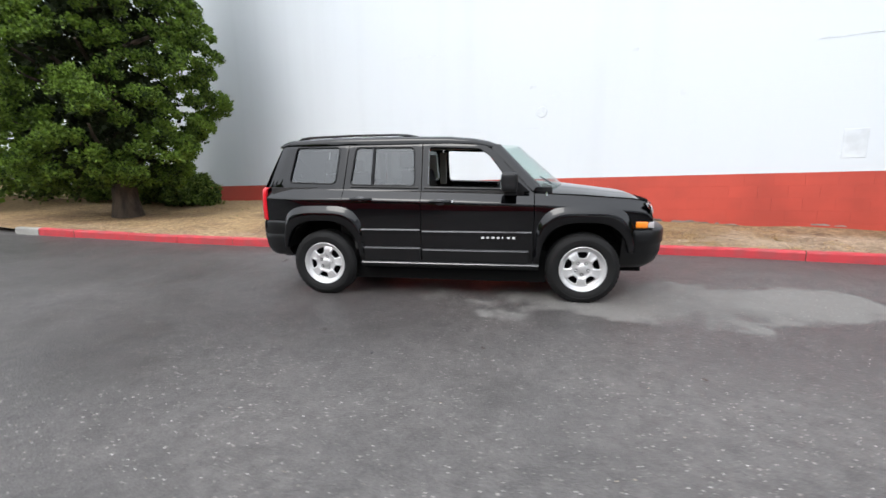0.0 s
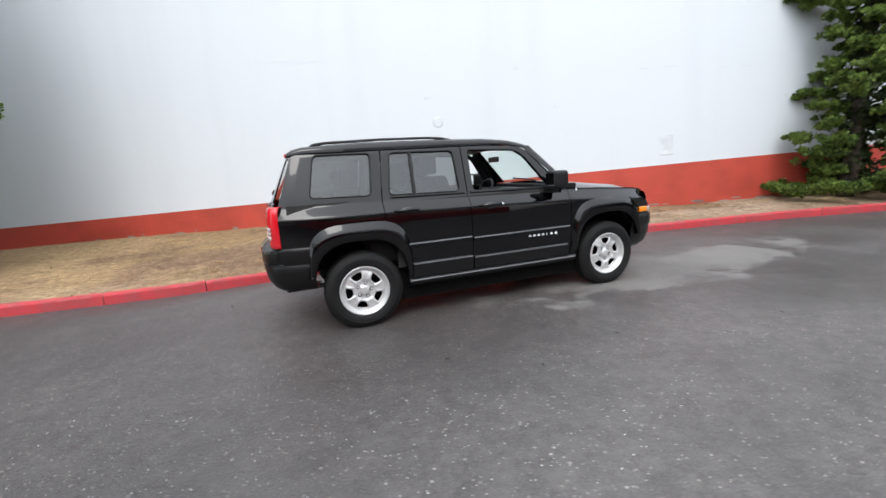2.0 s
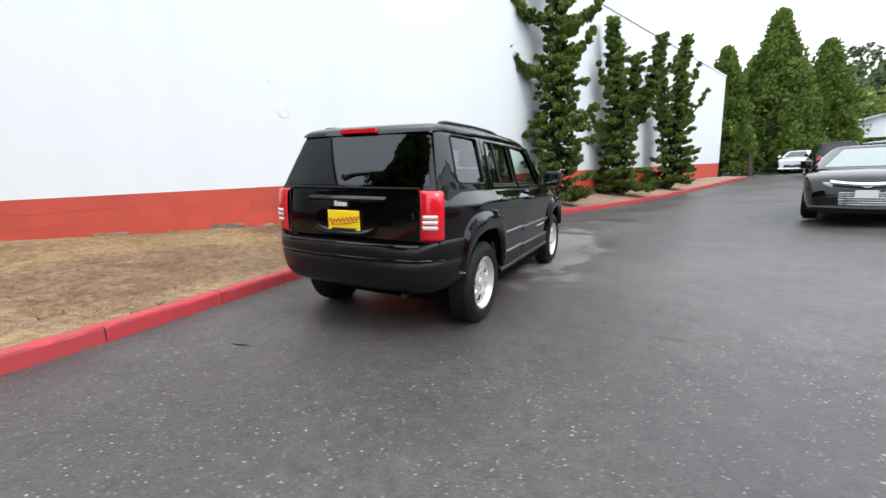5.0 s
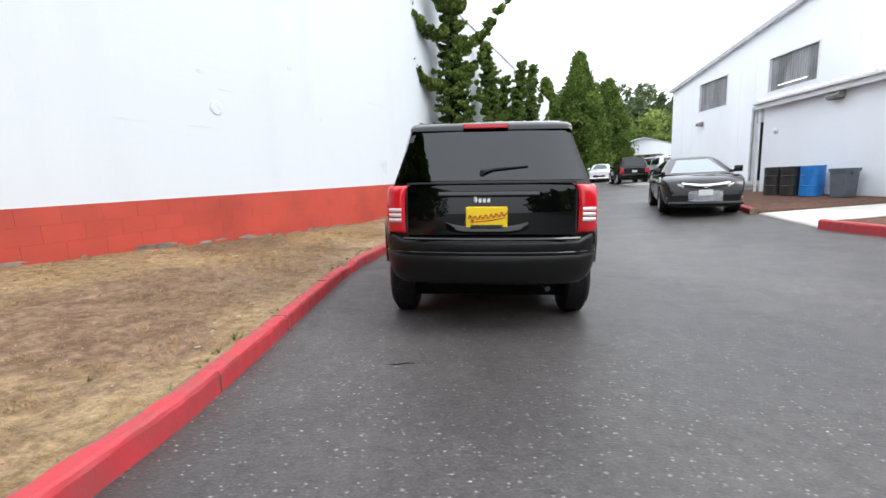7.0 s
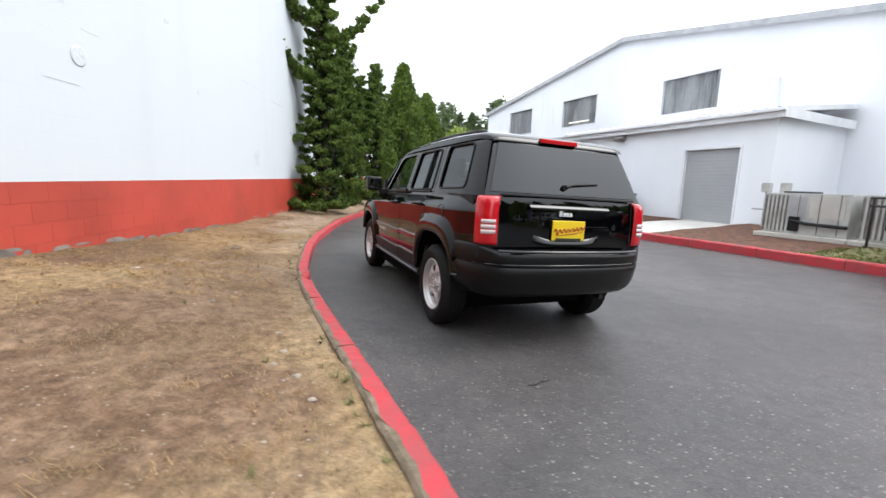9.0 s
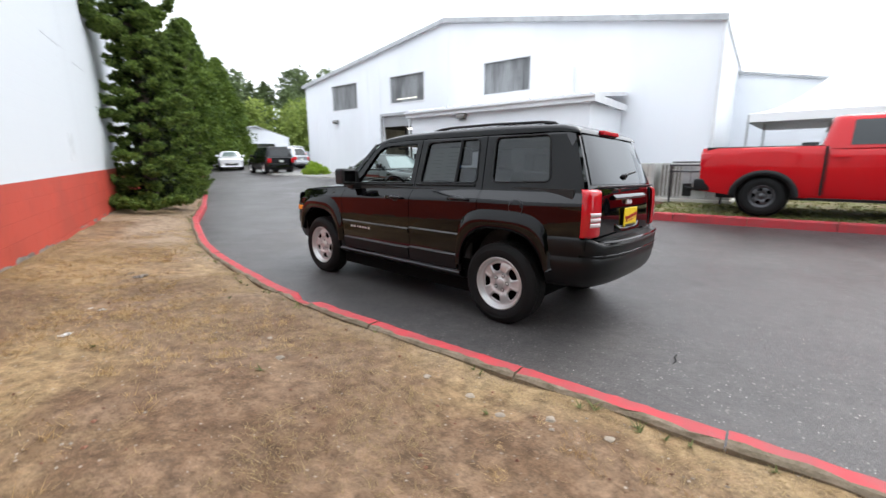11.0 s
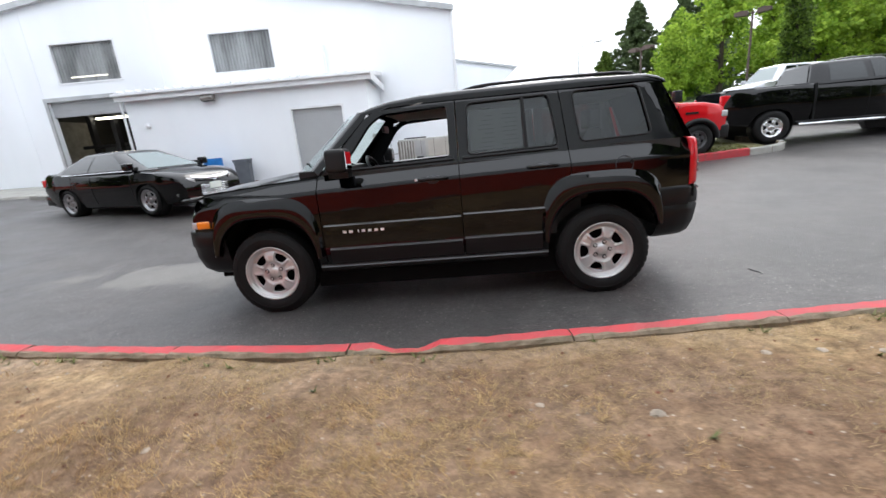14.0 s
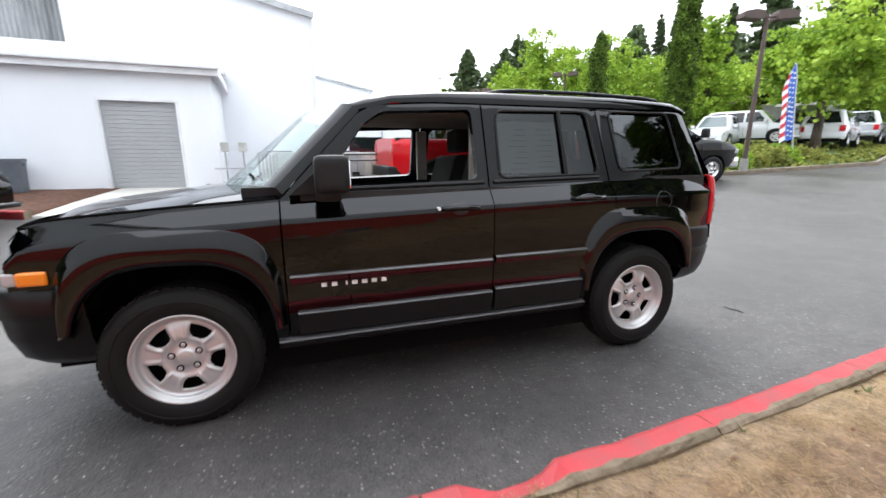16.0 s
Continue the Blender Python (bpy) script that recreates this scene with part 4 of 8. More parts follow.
Q_OUT = [(-1.975, 1.12), (-1.085, 1.118), (-1.04, 1.578), (-1.80, 1.578)]
R_OUT = [(-1.075, 1.118), (-0.265, 1.10), (-0.265, 1.575), (-1.03, 1.578)]
F_OUT = [(-0.255, 1.10), (0.845, 1.068), (0.80, 1.12), (0.47, 1.475), (0.36, 1.535), (-0.255, 1.575)]

for sgn, far in ((-1, False), (1, True)):
    quarter = smooth_part(side_panel("rear_quarter", -1.985, -1.083, sgn))
    rear_door = smooth_part(side_panel("rear_door", -1.077, -0.263, sgn))
    front_door = smooth_part(side_panel("front_door", -0.257, 0.842, sgn))
    fender = smooth_part(side_panel("front_fender", 0.85, 1.93, sgn))
    smooth_part(frame_ring("window_surround", Q_OUT, Q_HOLE, sgn, BLACK_PAINT, quarter))
    smooth_part(frame_ring("window_frame", R_OUT, R_HOLE, sgn, BLACK_PAINT, rear_door))
    smooth_part(frame_ring("window_frame", F_OUT, F_HOLE, sgn, BLACK_PAINT, front_door))
    for hole, owner in ((Q_HOLE, quarter), (R_HOLE, rear_door)):
        pane("window_pane", hole, sgn, TINT, owner, label="dark tinted side window")
        bm = bmesh.new()
        loop = [(p[0], sgn * (half_width(p[0], p[1]) + 0.003), p[1]) for p in hole]
        tube(bm, loop + loop[:1], 0.007, 6, False)
        part("window_seal", bm, BLACK_PLASTIC, owner)
    bm = bmesh.new()
    tube(bm, [(-0.775, sgn * (half_width(-0.775, 1.155) + 0.001), 1.158), (-0.765, sgn * (half_width(-0.765, 1.54) + 0.001), 1.54)], 0.014, 6)
    part("window_bar", bm, BLACK_PLASTIC, rear_door)
    # weather strips along the window sills
    for a, b, owner in ((-1.0, -0.29, rear_door), (-0.23, 0.66, front_door)):
        za, zb = float(np.interp(a, (-1.0, 0.6), (1.145, 1.112))), float(np.interp(b, (-1.0, 0.6), (1.145, 1.112)))
        bm = bmesh.new()
        tube(bm, [(a, sgn * (half_width(a, za) + 0.004), za), (b, sgn * (half_width(b, zb) + 0.004), zb)], 0.012, 6)
        part("weather_strip", bm, BLACK_PLASTIC, owner)
    # mouldings, lower cladding and sill, each with a grey painted highlight along the top
    for a, b, z0, z1, proud, owner in ((-0.885, -0.27, 0.675, 0.722, 0.016, rear_door), (-0.25, 0.825, 0.660, 0.708, 0.016, front_door),
                                       (-0.86, -0.27, 0.395, 0.535, 0.024, rear_door), (-0.25, 0.80, 0.395, 0.52, 0.024, front_door)):
        bm, cap, rows, lip = bmesh.new(), bmesh.new(), [], []
        for x in np.linspace(a, b, 14):
            w0, w1 = half_width(x, z0), half_width(x, z1)
            rows.append([(x, sgn * (w0 - 0.005), z0), (x, sgn * (w0 + proud * 0.8), z0 + 0.004), (x, sgn * (w1 + proud), z1 - 0.010)])
            lip.append([(x, sgn * (w1 + proud), z1 - 0.010), (x, sgn * (w1 + proud * 0.94), z1 - 0.0065), (x, sgn * (w1 + proud * 0.62), z1 - 0.001), (x, sgn * (w1 - 0.004), z1 + 0.004)])
        grid(bm, rows)
        grid(cap, lip)
        for r, l in ((rows[0], lip[0]), (rows[-1], lip[-1])):
            bm.faces.new([bm.verts.new(p) for p in r + l[1:]])
        part("moulding" if z1 > 0.6 else "lower_cladding", bm, BLACK_PAINT if z1 > 0.6 else BLACK_PLASTIC, owner)
        part("moulding_edge", cap, EDGE_HIGHLIGHT, owner, "upper edge coloured grey for its sky highlight")
    bm, cap = bmesh.new(), bmesh.new()
    xs = np.linspace(-0.9, 0.9, 8)
    grid(bm, [[(x, sgn * 0.70, 0.30), (x, sgn * 0.80, 0.31), (x, sgn * 0.862, 0.345), (x, sgn * 0.868, 0.368)] for x in xs])
    grid(cap, [[(x, sgn * 0.868, 0.368), (x, sgn * 0.863, 0.376), (x, sgn * 0.850, 0.383), (x, sgn * 0.78, 0.392)] for x in xs])
    sill = part("sill", bm, BLACK_PLASTIC, suv)
    part("sill_edge", cap, EDGE_HIGHLIGHT, sill, "upper edge coloured grey for its sky highlight")
    # door handles
    for x0, z, owner in ((-0.99, 1.025, rear_door), (-0.17, 1.0, front_door)):
        w = half_width(x0, z)
        h = part("door_handle", tube(bmesh.new(), [(x0, sgn * (w - 0.005), z - 0.004), (x0 + 0.02, sgn * (w + 0.032), z), (x0 + 0.12, sgn * (w + 0.042), z + 0.003), (x0 + 0.2, sgn * (w + 0.034), z), (x0 + 0.225, sgn * (w - 0.005), z - 0.003)], [0.012, 0.015, 0.016, 0.015, 0.012], 10), BLACK_PAINT, owner, smooth=True)
        bm = bmesh.new()
        lathe(bm, [(0.001, 0.004), (0.06, 0.0), (0.065, -0.006)], "y", 20, Matrix.Translation((x0 + 0.11, sgn * (w + 0.001), z - 0.015)) @ Matrix.Diagonal((1.2, sgn, 0.62, 1)))
        part("handle_cup", bm, DARK_METAL, owner, smooth=True)
    lock = part("lock_barrel", tube(bmesh.new(), [(0.065, sgn * 0.87, 1.0), (0.065, sgn * 0.893, 1.0)], 0.01, 10), BADGE, front_door)
    # plain bars in place of the name on the front door
    for i in range(7):
        x = 0.345 + i * 0.05 if sgn < 0 else 0.355 + i * 0.05
        bm = bmesh.new()
        w = half_width(x, 0.645)
        box(bm, x, x + (0.009 if i == 4 else 0.027), sgn * (w - 0.002), sgn * (w + 0.005), 0.637, 0.657)
        part("badge_bar", bm, BADGE, front_door)
    # wheel-arch flares
    for c, owner in ((-HUB, quarter), (HUB, fender)):
        bm = bmesh.new()
        rows = []
        for i in range(49):
            a = math.pi * (0.08 + 0.84 * i / 48)
            ca, sa = math.cos(a), math.sin(a)

            def ell(w, h, p):
                k = (abs(ca / w) ** p + abs(sa / h) ** p) ** (-1 / p)
                return c + k * ca, HUB_Z + k * sa
            row = []
            for w, h, p, off in ((0.466, 0.616, 3.9, -0.004), (0.462, 0.609, 3.9, 0.002), (0.456, 0.592, 3.8, 0.011), (0.449, 0.570, 3.7, 0.0245), (0.442, 0.549, 3.6, 0.036), (0.437, 0.538, 3.5, 0.039), (0.425, 0.505, 3.2, 0.039), (0.413, 0.466, 2.9, 0.033), (0.409, 0.458, 2.8, 0.026), (0.408, 0.457, 2.8, -0.02)):
                x, z = ell(w, h, p)
                row.append((x, sgn * (max(half_width(min(1.9, x), max(0.42, min(z, 1.0))), 0.862 - 0.10 * max(0, x - 1.3) ** 2 - 0.08 * max(0, -1.4 - x)) + off), max(z, 0.52 if (x - c) * c > 0 else 0.42)))
            rows.append(row)
        grid(bm, rows)
        part("wheel_arch_flare", bm, BLACK_PAINT, owner, "black flared arch moulding", smooth=True)
        # liner of the wheel well, near-black to paint the shade inside
        bm = bmesh.new()
        angs = [math.pi * (0.11 + 0.78 * i / 24) for i in range(25)]
        grid(bm, [[(c + 0.43 * math.cos(a), sgn * y, HUB_Z + 0.48 * math.sin(a)) for y in (0.45, 0.85)] for a in angs])
        bm.faces.new([bm.verts.new((c + 0.43 * math.cos(a), sgn * 0.45, HUB_Z + 0.48 * math.sin(a))) for a in angs])
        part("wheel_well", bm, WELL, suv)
    # door mirror
    mir = part("door_mirror", boxed(0.535, 0.685, sgn * 0.885, sgn * 1.075, 1.105, 1.275, 0.045, 4), BLACK_PLASTIC, suv, "black door mirror", smooth=True)
    part("mirror_arm", boxed(0.56, 0.68, sgn * 0.80, sgn * 0.92, 1.06, 1.13, 0.02, 2), BLACK_PLASTIC, mir)
    part("mirror_glass", boxed(0.531, 0.538, sgn * 0.91, sgn * 1.05, 1.13, 1.25), plain("mirror_glass", (0.8, 0.82, 0.85), 0.02, 1.0) if sgn < 0 else bpy.data.materials["mirror_glass"], mir)
    bm = bmesh.new()
    prism(bm, [(0.60, 1.10), (0.80, 1.09), (0.62, 1.25)], "y", sgn * 0.80, sgn * 0.835)
    part("mirror_base", bm, BLACK_PLASTIC, mir)
    # roof rail
    rail = part("roof_rail", tube(bmesh.new(), [(-1.66, sgn * 0.575, 1.605), (-1.60, sgn * 0.575, 1.638), (-1.50, sgn * 0.575, 1.652), (-1.0, sgn * 0.58, 1.663), (-0.55, sgn * 0.58, 1.66), (-0.42, sgn * 0.58, 1.65), (-0.33, sgn * 0.58, 1.63), (-0.28, sgn * 0.58, 1.605)], [0.012, 0.015, 0.013, 0.012, 0.012, 0.013, 0.015, 0.010], 10), BLACK_PLASTIC, suv, smooth=True)
    for x in (-1.56, -0.42):
        part("rail_foot", boxed(x - 0.06, x + 0.06, sgn * 0.56, sgn * 0.60, 1.585, 1.632, 0.012), BLACK_PLASTIC, rail)
    # tail light wrapped round the corner
    bm = bmesh.new()
    plan = ((-1.978, 0.775), (-1.982, 0.795), (-1.99, 0.802), (-2.005, 0.801), (-2.025, 0.794), (-2.045, 0.778), (-2.064, 0.750), (-2.077, 0.715), (-2.085, 0.668), (-2.07, 0.65))
    grid(bm, [[(x + dx, sgn * (y - dy), z) for x, y in plan] for z, dx, dy in ((0.785, 0.05, 0.05), (0.79, 0.02, 0.02), (0.80, 0.004, 0.004), (0.815, 0, 0), (1.0, 0.0, 0.0), (1.09, 0.006, 0.004), (1.125, 0.014, 0.012), (1.138, 0.024, 0.024), (1.142, 0.05, 0.05))])
    tl = part("tail_light", bm, RED_LENS, suv, "red tail light with a clear band", smooth=True)
    inner = ((-2.050, 0.778), (-2.060, 0.764), (-2.069, 0.748), (-2.080, 0.714), (-2.087, 0.676))
    for z, h in ((0.872, 0.030), (0.909, 0.030), (0.946, 0.030)):
        bm = bmesh.new()
        grid(bm, [[(x - o, sgn * (y + o * 0.5), zz) for x, y in inner] for zz, o in ((z, -0.004), (z + 0.003, 0.004), (z + h - 0.003, 0.004), (z + h, -0.004))])
        part("clear_band", bm, PALE_LENS, tl, "pale clear band", smooth=True)
    # amber corner lamp and head lamp
    fender_lamp = part("corner_lamp", boxed(1.775, 1.88, sgn * 0.70, sgn * 0.836, 0.748, 0.808, 0.012, 2), AMBER_LENS, fender, "amber side marker", smooth=True)
    part("corner_lens", boxed(1.875, 1.945, sgn * 0.66, sgn * 0.80, 0.745, 0.803, 0.012, 2), CLEAR_LENS, fender, smooth=True)
    bm = bmesh.new()
    lathe(bm, [(0.001, 0.03), (0.06, 0.025), (0.085, 0.0), (0.095, -0.06)], "x", 24, Matrix.Translation((1.945, sgn * 0.585, 0.875)))
    part("headlight", bm, CLEAR_LENS, suv, "round clear headlight", smooth=True)

# fuel flap on the left flank
bm = bmesh.new()
tube(bm, [(-1.46 + 0.062 * math.cos(k * math.pi / 14), half_width(-1.46, 0.985 + 0.062 * math.sin(k * math.pi / 14)) + 0.001, 0.985 + 0.062 * math.sin(k * math.pi / 14)) for k in range(29)], 0.003, 6, False)
part("fuel_flap", bm, DARK_METAL, suv, "round fuel flap outline")
part("flap_catch", tube(bmesh.new(), [(-1.51, 0.87, 1.0), (-1.51, 0.884, 1.0)], 0.01, 10), BLACK_PLASTIC, suv)

# bonnet with a raised middle
def bonnet_z(x, y):
    e = belt(x) + 0.004
    c = float(np.interp(x, (0.84, 1.16, 1.82, 2.0, 2.08), (1.16, 1.135, 1.05, 1.01, 0.95)))
    k = abs(y) / (half_width(x, belt(x)) - 0.015)
    s = 1 - k ** 2.2 if k < 1 else 0
    ridge = 0.014 if abs(y) < 0.42 else 0.014 * max(0, 1 - (abs(y) - 0.42) / 0.06)
    return e + (c - ridge - e) * s + ridge * (0 if x > 1.98 else 1)


def nose_x(y):
    return 2.03 - 0.15 * (abs(y) / 0.82) ** 2.6


bm = bmesh.new()
rows = []
for i in range(25):
    row = []
    for j in range(37):
        y0 = -1 + j / 18
        x = 0.86 + (nose_x(y0 * 0.80) - 0.05 - 0.86) * i / 24
        y = y0 * (half_width(x, belt(min(x, 1.95))) - 0.012)
        z = bonnet_z(min(x, 2.0), y) - (0.055 + 0.03 * y0 * y0) * max(0, (i - 19) / 5) ** 2.2
        row.append((x, y, z))
    rows.append(row)
grid(bm, rows)
part("bonnet", bm, BLACK_PAINT, suv, smooth=True)
for s in (-1, 1):
    part("bonnet_gap", tube(bmesh.new(), [(x, s * (half_width(x, belt(min(x, 1.95))) - 0.010), belt(x) + 0.006) for x in np.linspace(0.87, 1.89, 16)], 0.007, 6), WELL, suv)
part("washer_jet", boxed(1.0, 1.03, -0.3, -0.27, 1.15, 1.165, 0.004), BLACK_PLASTIC, suv)
part("cowl", boxed(0.78, 1.02, -0.72, 0.72, 1.06, 1.128, 0.01), BLACK_PLASTIC, suv)
for y in (-0.55, 0.1):
    part("wiper", tube(bmesh.new(), [(1.02, y, 1.15), (1.0, y + 0.2, 1.17), (0.98, y + 0.5, 1.185)], 0.009, 6), BLACK_PLASTIC, suv)
part("aerial_base", tube(bmesh.new(), [(0.96, -0.80, 1.05), (0.96, -0.80, 1.085)], [0.014, 0.008], 8), CHROME, suv)

# front face, seven-slot grille and bumper
bm = bmesh.new()
rows = []
for z in (0.70, 0.78, 0.86, 0.93, 0.965, 0.985):
    rows.append([(nose_x(y) - 0.035 * max(0, (z - 0.93) / 0.055), y, z - (0.0 if abs(y) < 0.7 else 0.012)) for y in np.linspace(-0.80, 0.80, 25)])
grid(bm, rows)
face = part("front_face", bm, BLACK_PAINT, suv, smooth=True)
for i in range(7):
    y = -0.33 + i * 0.11
    part("grille_slot", boxed(nose_x(y) - 0.03, nose_x(y) + 0.012, y - 0.032, y + 0.032, 0.77, 0.95, 0.01), DARK_METAL, face)


def bumper(name, plan, prof, mat, mirror=1, dip=0.0):
    """Lofts a profile of (set-back, height) along a plan line; its top dips in the middle."""
    bm = bmesh.new()
    full = [(x, -y) for x, y in plan] + [(x, y) for x, y in reversed(plan[:-1])]
    rows = []
    for i, (x, y) in enumerate(full):
        a, b = full[max(0, i - 1)], full[min(len(full) - 1, i + 1)]
        t = Vector((b[0] - a[0], b[1] - a[1])).normalized()
        n = Vector((-t.y, t.x)) * mirror
        k = dip * min(1.0, max(0.0, (0.78 - abs(y)) / 0.12))
        rows.append([(x + n.x * s, y + n.y * s, z - k * min(1.0, max(0.0, (z - 0.62) / 0.12))) for s, z in prof])
    grid(bm, rows)
    return part(name, bm, mat, suv, smooth=True)


FRONT = [(1.66, 0.845), (1.79, 0.834), (1.91, 0.808), (2.005, 0.75), (2.08, 0.63), (2.13, 0.45), (2.155, 0.22), (2.165, 0.0)]
bumper("front_bumper", FRONT, [(0.16, 0.735), (0.02, 0.735), (0.0, 0.715), (0.0, 0.60), (0.012, 0.585), (0.02, 0.50), (0.06, 0.40), (0.13, 0.345), (0.3, 0.33)], BUMPER_BLACK, 1)
REAR = [(-1.72, 0.858), (-1.86, 0.838), (-1.97, 0.808), (-2.06, 0.755), (-2.13, 0.65), (-2.175, 0.48), (-2.20, 0.25), (-2.205, 0.0)]
rb = bumper("rear_bumper", REAR, [(0.17, 0.80), (0.03, 0.80), (0.006, 0.79), (0.0, 0.77), (0.0, 0.665), (0.008, 0.655), (0.008, 0.645), (0.0, 0.635), (0.008, 0.58), (0.024, 0.50), (0.055, 0.44), (0.10, 0.405), (0.45, 0.395)], BUMPER_BLACK, -1, 0.055)
for o, z, h, w in ((0.004, 0.752, 0.014, 0.66), (0.003, 0.655, 0.012, 0.80)):
    bm = bmesh.new()
    pts = []
    for k in np.linspace(-1, 1, 25):
        y = k * w
        pts.append((float(np.interp(abs(y), [p[1] for p in reversed(REAR)], [p[0] for p in reversed(REAR)])), y))
    grid(bm, [[(x - oo, y, z + dz) for x, y in pts] for oo, dz in ((-0.004, h), (o, h * 0.35), (o + 0.003, 0.0), (-0.004, -h * 0.5))])
    part("bumper_ridge", bm, BLACK_PAINT, rb, "glossy moulded ridge", smooth=True)
part("step_pad", boxed(-2.165, -2.04, -0.56, 0.56, 0.744, 0.751, 0.002, 1), BLACK_PLASTIC, rb)

# roof
EDGE = [(1, 0.0), (0.998, 0.02), (0.992, 0.036), (0.978, 0.052), (0.955, 0.064), (0.92, 0.072), (0.8, 0.079), (0.5, 0.084), (0, 0.086)]
bm = bmesh.new()
rows = []
for x in (-1.852, -1.84, -1.82, -1.79, -1.70, -1.6, -1.5, -1.2, -0.8, -0.4, 0.0, 0.25, 0.40, 0.50):
    zc = float(np.interp(x, (-1.852, -1.84, -1.79, -1.70, -1.2, -0.4, 0.0, 0.25, 0.40, 0.50), (1.555, 1.585, 1.614, 1.635, 1.655, 1.652, 1.64, 1.615, 1.585, 1.545)))
    ze = min(zc - 0.012, float(np.interp(x, (-1.852, -1.84, -1.7, 0.2, 0.5), (1.54, 1.555, 1.57, 1.565, 1.50))))
    row = []
    hw = half_width(x, 1.56) + 0.004
    for k, dz in [(s * k, dz) for s, ks in ((1, EDGE), (-1, EDGE[::-1][1:])) for k, dz in ks]:
        row.append((x, -k * hw, ze + (zc - ze) * dz / 0.086))
    rows.append(row)
grid(bm, rows)
part("roof", bm, BLACK_PAINT, suv, smooth=True)
part("headliner", boxed(-1.75, 0.35, -0.61, 0.61, 1.53, 1.55), BEIGE, suv)
# windscreen and its pillars
bm = bmesh.new()
rows = []
for t in np.linspace(0, 1, 9):
    rows.append([(0.505 + 0.40 * t + (0.20 + 0.06 * t) * (1 - abs(k) ** 2.6), k * (0.615 + 0.125 * t), 1.535 - 0.40 * t) for k in np.linspace(-1, 1, 13)])
grid(bm, rows)
ws = part("windscreen", bm, CLEAR, suv, "clear windscreen with a green tint", smooth=True)
ws.visible_shadow = False
for s in (-1, 1):
    bm = bmesh.new()
    rows = []
    for t in np.linspace(0, 1, 8):
        x, z = 0.505 + 0.40 * t, 1.535 - 0.41 * t
        rows.append([(x + 0.01, s * (0.60 + 0.125 * t), z + 0.008), (x, s * (0.637 + 0.128 * t), z + 0.008), (x - 0.05, s * (0.672 + 0.140 * t), z + 0.002), (x - 0.075, s * (0.677 + 0.142 * t), z - 0.03)])
    grid(bm, rows)
    part("windscreen_pillar", bm, BLACK_PAINT, suv, smooth=True)

# tailgate, rear glass, lamps and plate
def tail_x(y, z):
    return float(np.interp(z, (0.70, 0.95, 1.12, 1.17, 1.55, 1.60), (-2.075, -2.075, -2.055, -2.035, -1.845, -1.81))) + 0.055 * (abs(y) / 0.80) ** 4


def tail_w(z):
    return float(np.interp(z, (0.7, 1.1, 1.2, 1.58), (0.79, 0.762, 0.728, 0.602)))


bm = bmesh.new()
grid(bm, [[(tail_x(k * tail_w(z), z), k * tail_w(z), z) for k in np.linspace(-1, 1, 29)] for z in (0.70, 0.80, 0.90, 1.0, 1.08, 1.12, 1.15, 1.17, 1.25, 1.35, 1.45, 1.55, 1.585)])
gate = part("tailgate", bm, BLACK_PAINT, suv, smooth=True)
bm = bmesh.new()
grid(bm, [[(tail_x(k * w, z) - 0.008, k * w, z) for k in np.linspace(-1, 1, 21)] for z, w in [(z, tail_w(z) - 0.035) for z in (1.175, 1.25, 1.35, 1.45, 1.54)]])
part("rear_glass", bm, glass("dark_rear_glass", (0.2, 0.2, 0.21), 0.05, sheen=0.055), gate, "dark tinted rear window", smooth=True)
for s in (-1, 1):
    bm = bmesh.new()
    tube(bm, [(tail_x(0.64, 0.82) - 0.004, s * 0.64, 0.80), (tail_x(0.64, 1.14) - 0.006, s * 0.64, 1.15)], 0.006, 6)
    part("gate_gap", bm, DARK_METAL, gate)
part("gate_gap", boxed(-2.062, -2.04, -0.63, 0.63, 1.152, 1.163), DARK_METAL, gate)
bm = bmesh.new()
grid(bm, [[(tail_x(y, 1.07) - o, y, z) for y in np.linspace(-0.36, 0.39, 13)] for o, z in ((0.0, 1.052), (0.026, 1.056), (0.034, 1.066), (0.030, 1.076), (0.004, 1.096))])
part("gate_grip", bm, BLACK_PAINT, gate, "glossy black grip bar over the plate", smooth=True)
bm = bmesh.new()
rows = []
for o, z in ((0.004, 0.842), (0.012, 0.836), (0.030, 0.806), (0.032, 0.797), (0.004, 0.785)):
    rows.append([(tail_x(y, 0.83) - o * max(0.12, 1 - abs((y - 0.03) / 0.31) ** 6), y, z + 0.030 * abs((y - 0.03) / 0.31) ** 4) for y in np.linspace(-0.28, 0.34, 23)])
grid(bm, rows)
part("gate_lip", bm, BLACK_PAINT, gate, "curved glossy ledge under the plate", smooth=True)
pl_ = part("plate", boxed(-2.098, -2.088, -0.125, 0.185, 0.832, 0.985, 0.004, 1), YELLOW, suv, "yellow dealer plate with red script strokes")
bm = bmesh.new()
tube(bm, [(-2.1005, 0.165 - 0.29 * k, 0.898 + 0.034 * k + 0.014 * math.sin(k * 46) * (1.7 if k < 0.12 else 1)) for k in np.linspace(0, 1, 70)], 0.0046, 5)
part("script_stroke", bm, RED_INK, pl_, "red looping script, drawn as a plain wave")
part("script_line", tube(bmesh.new(), [(-2.1, 0.15, 0.872), (-2.1, 0.0, 0.885), (-2.1, -0.11, 0.905)], [0.002, 0.0045, 0.002], 5), RED_INK, pl_)
part("plate_frame", boxed(-2.1, -2.09, -0.09, 0.15, 0.833, 0.852), DARK_METAL, pl_)
for i in range(4):
    part("badge_bar", boxed(-2.088, -2.072, 0.10 - i * 0.032, 0.122 - i * 0.032, 1.015, 1.045 + (0.012 if i == 0 else 0), 0.004), BADGE, gate)
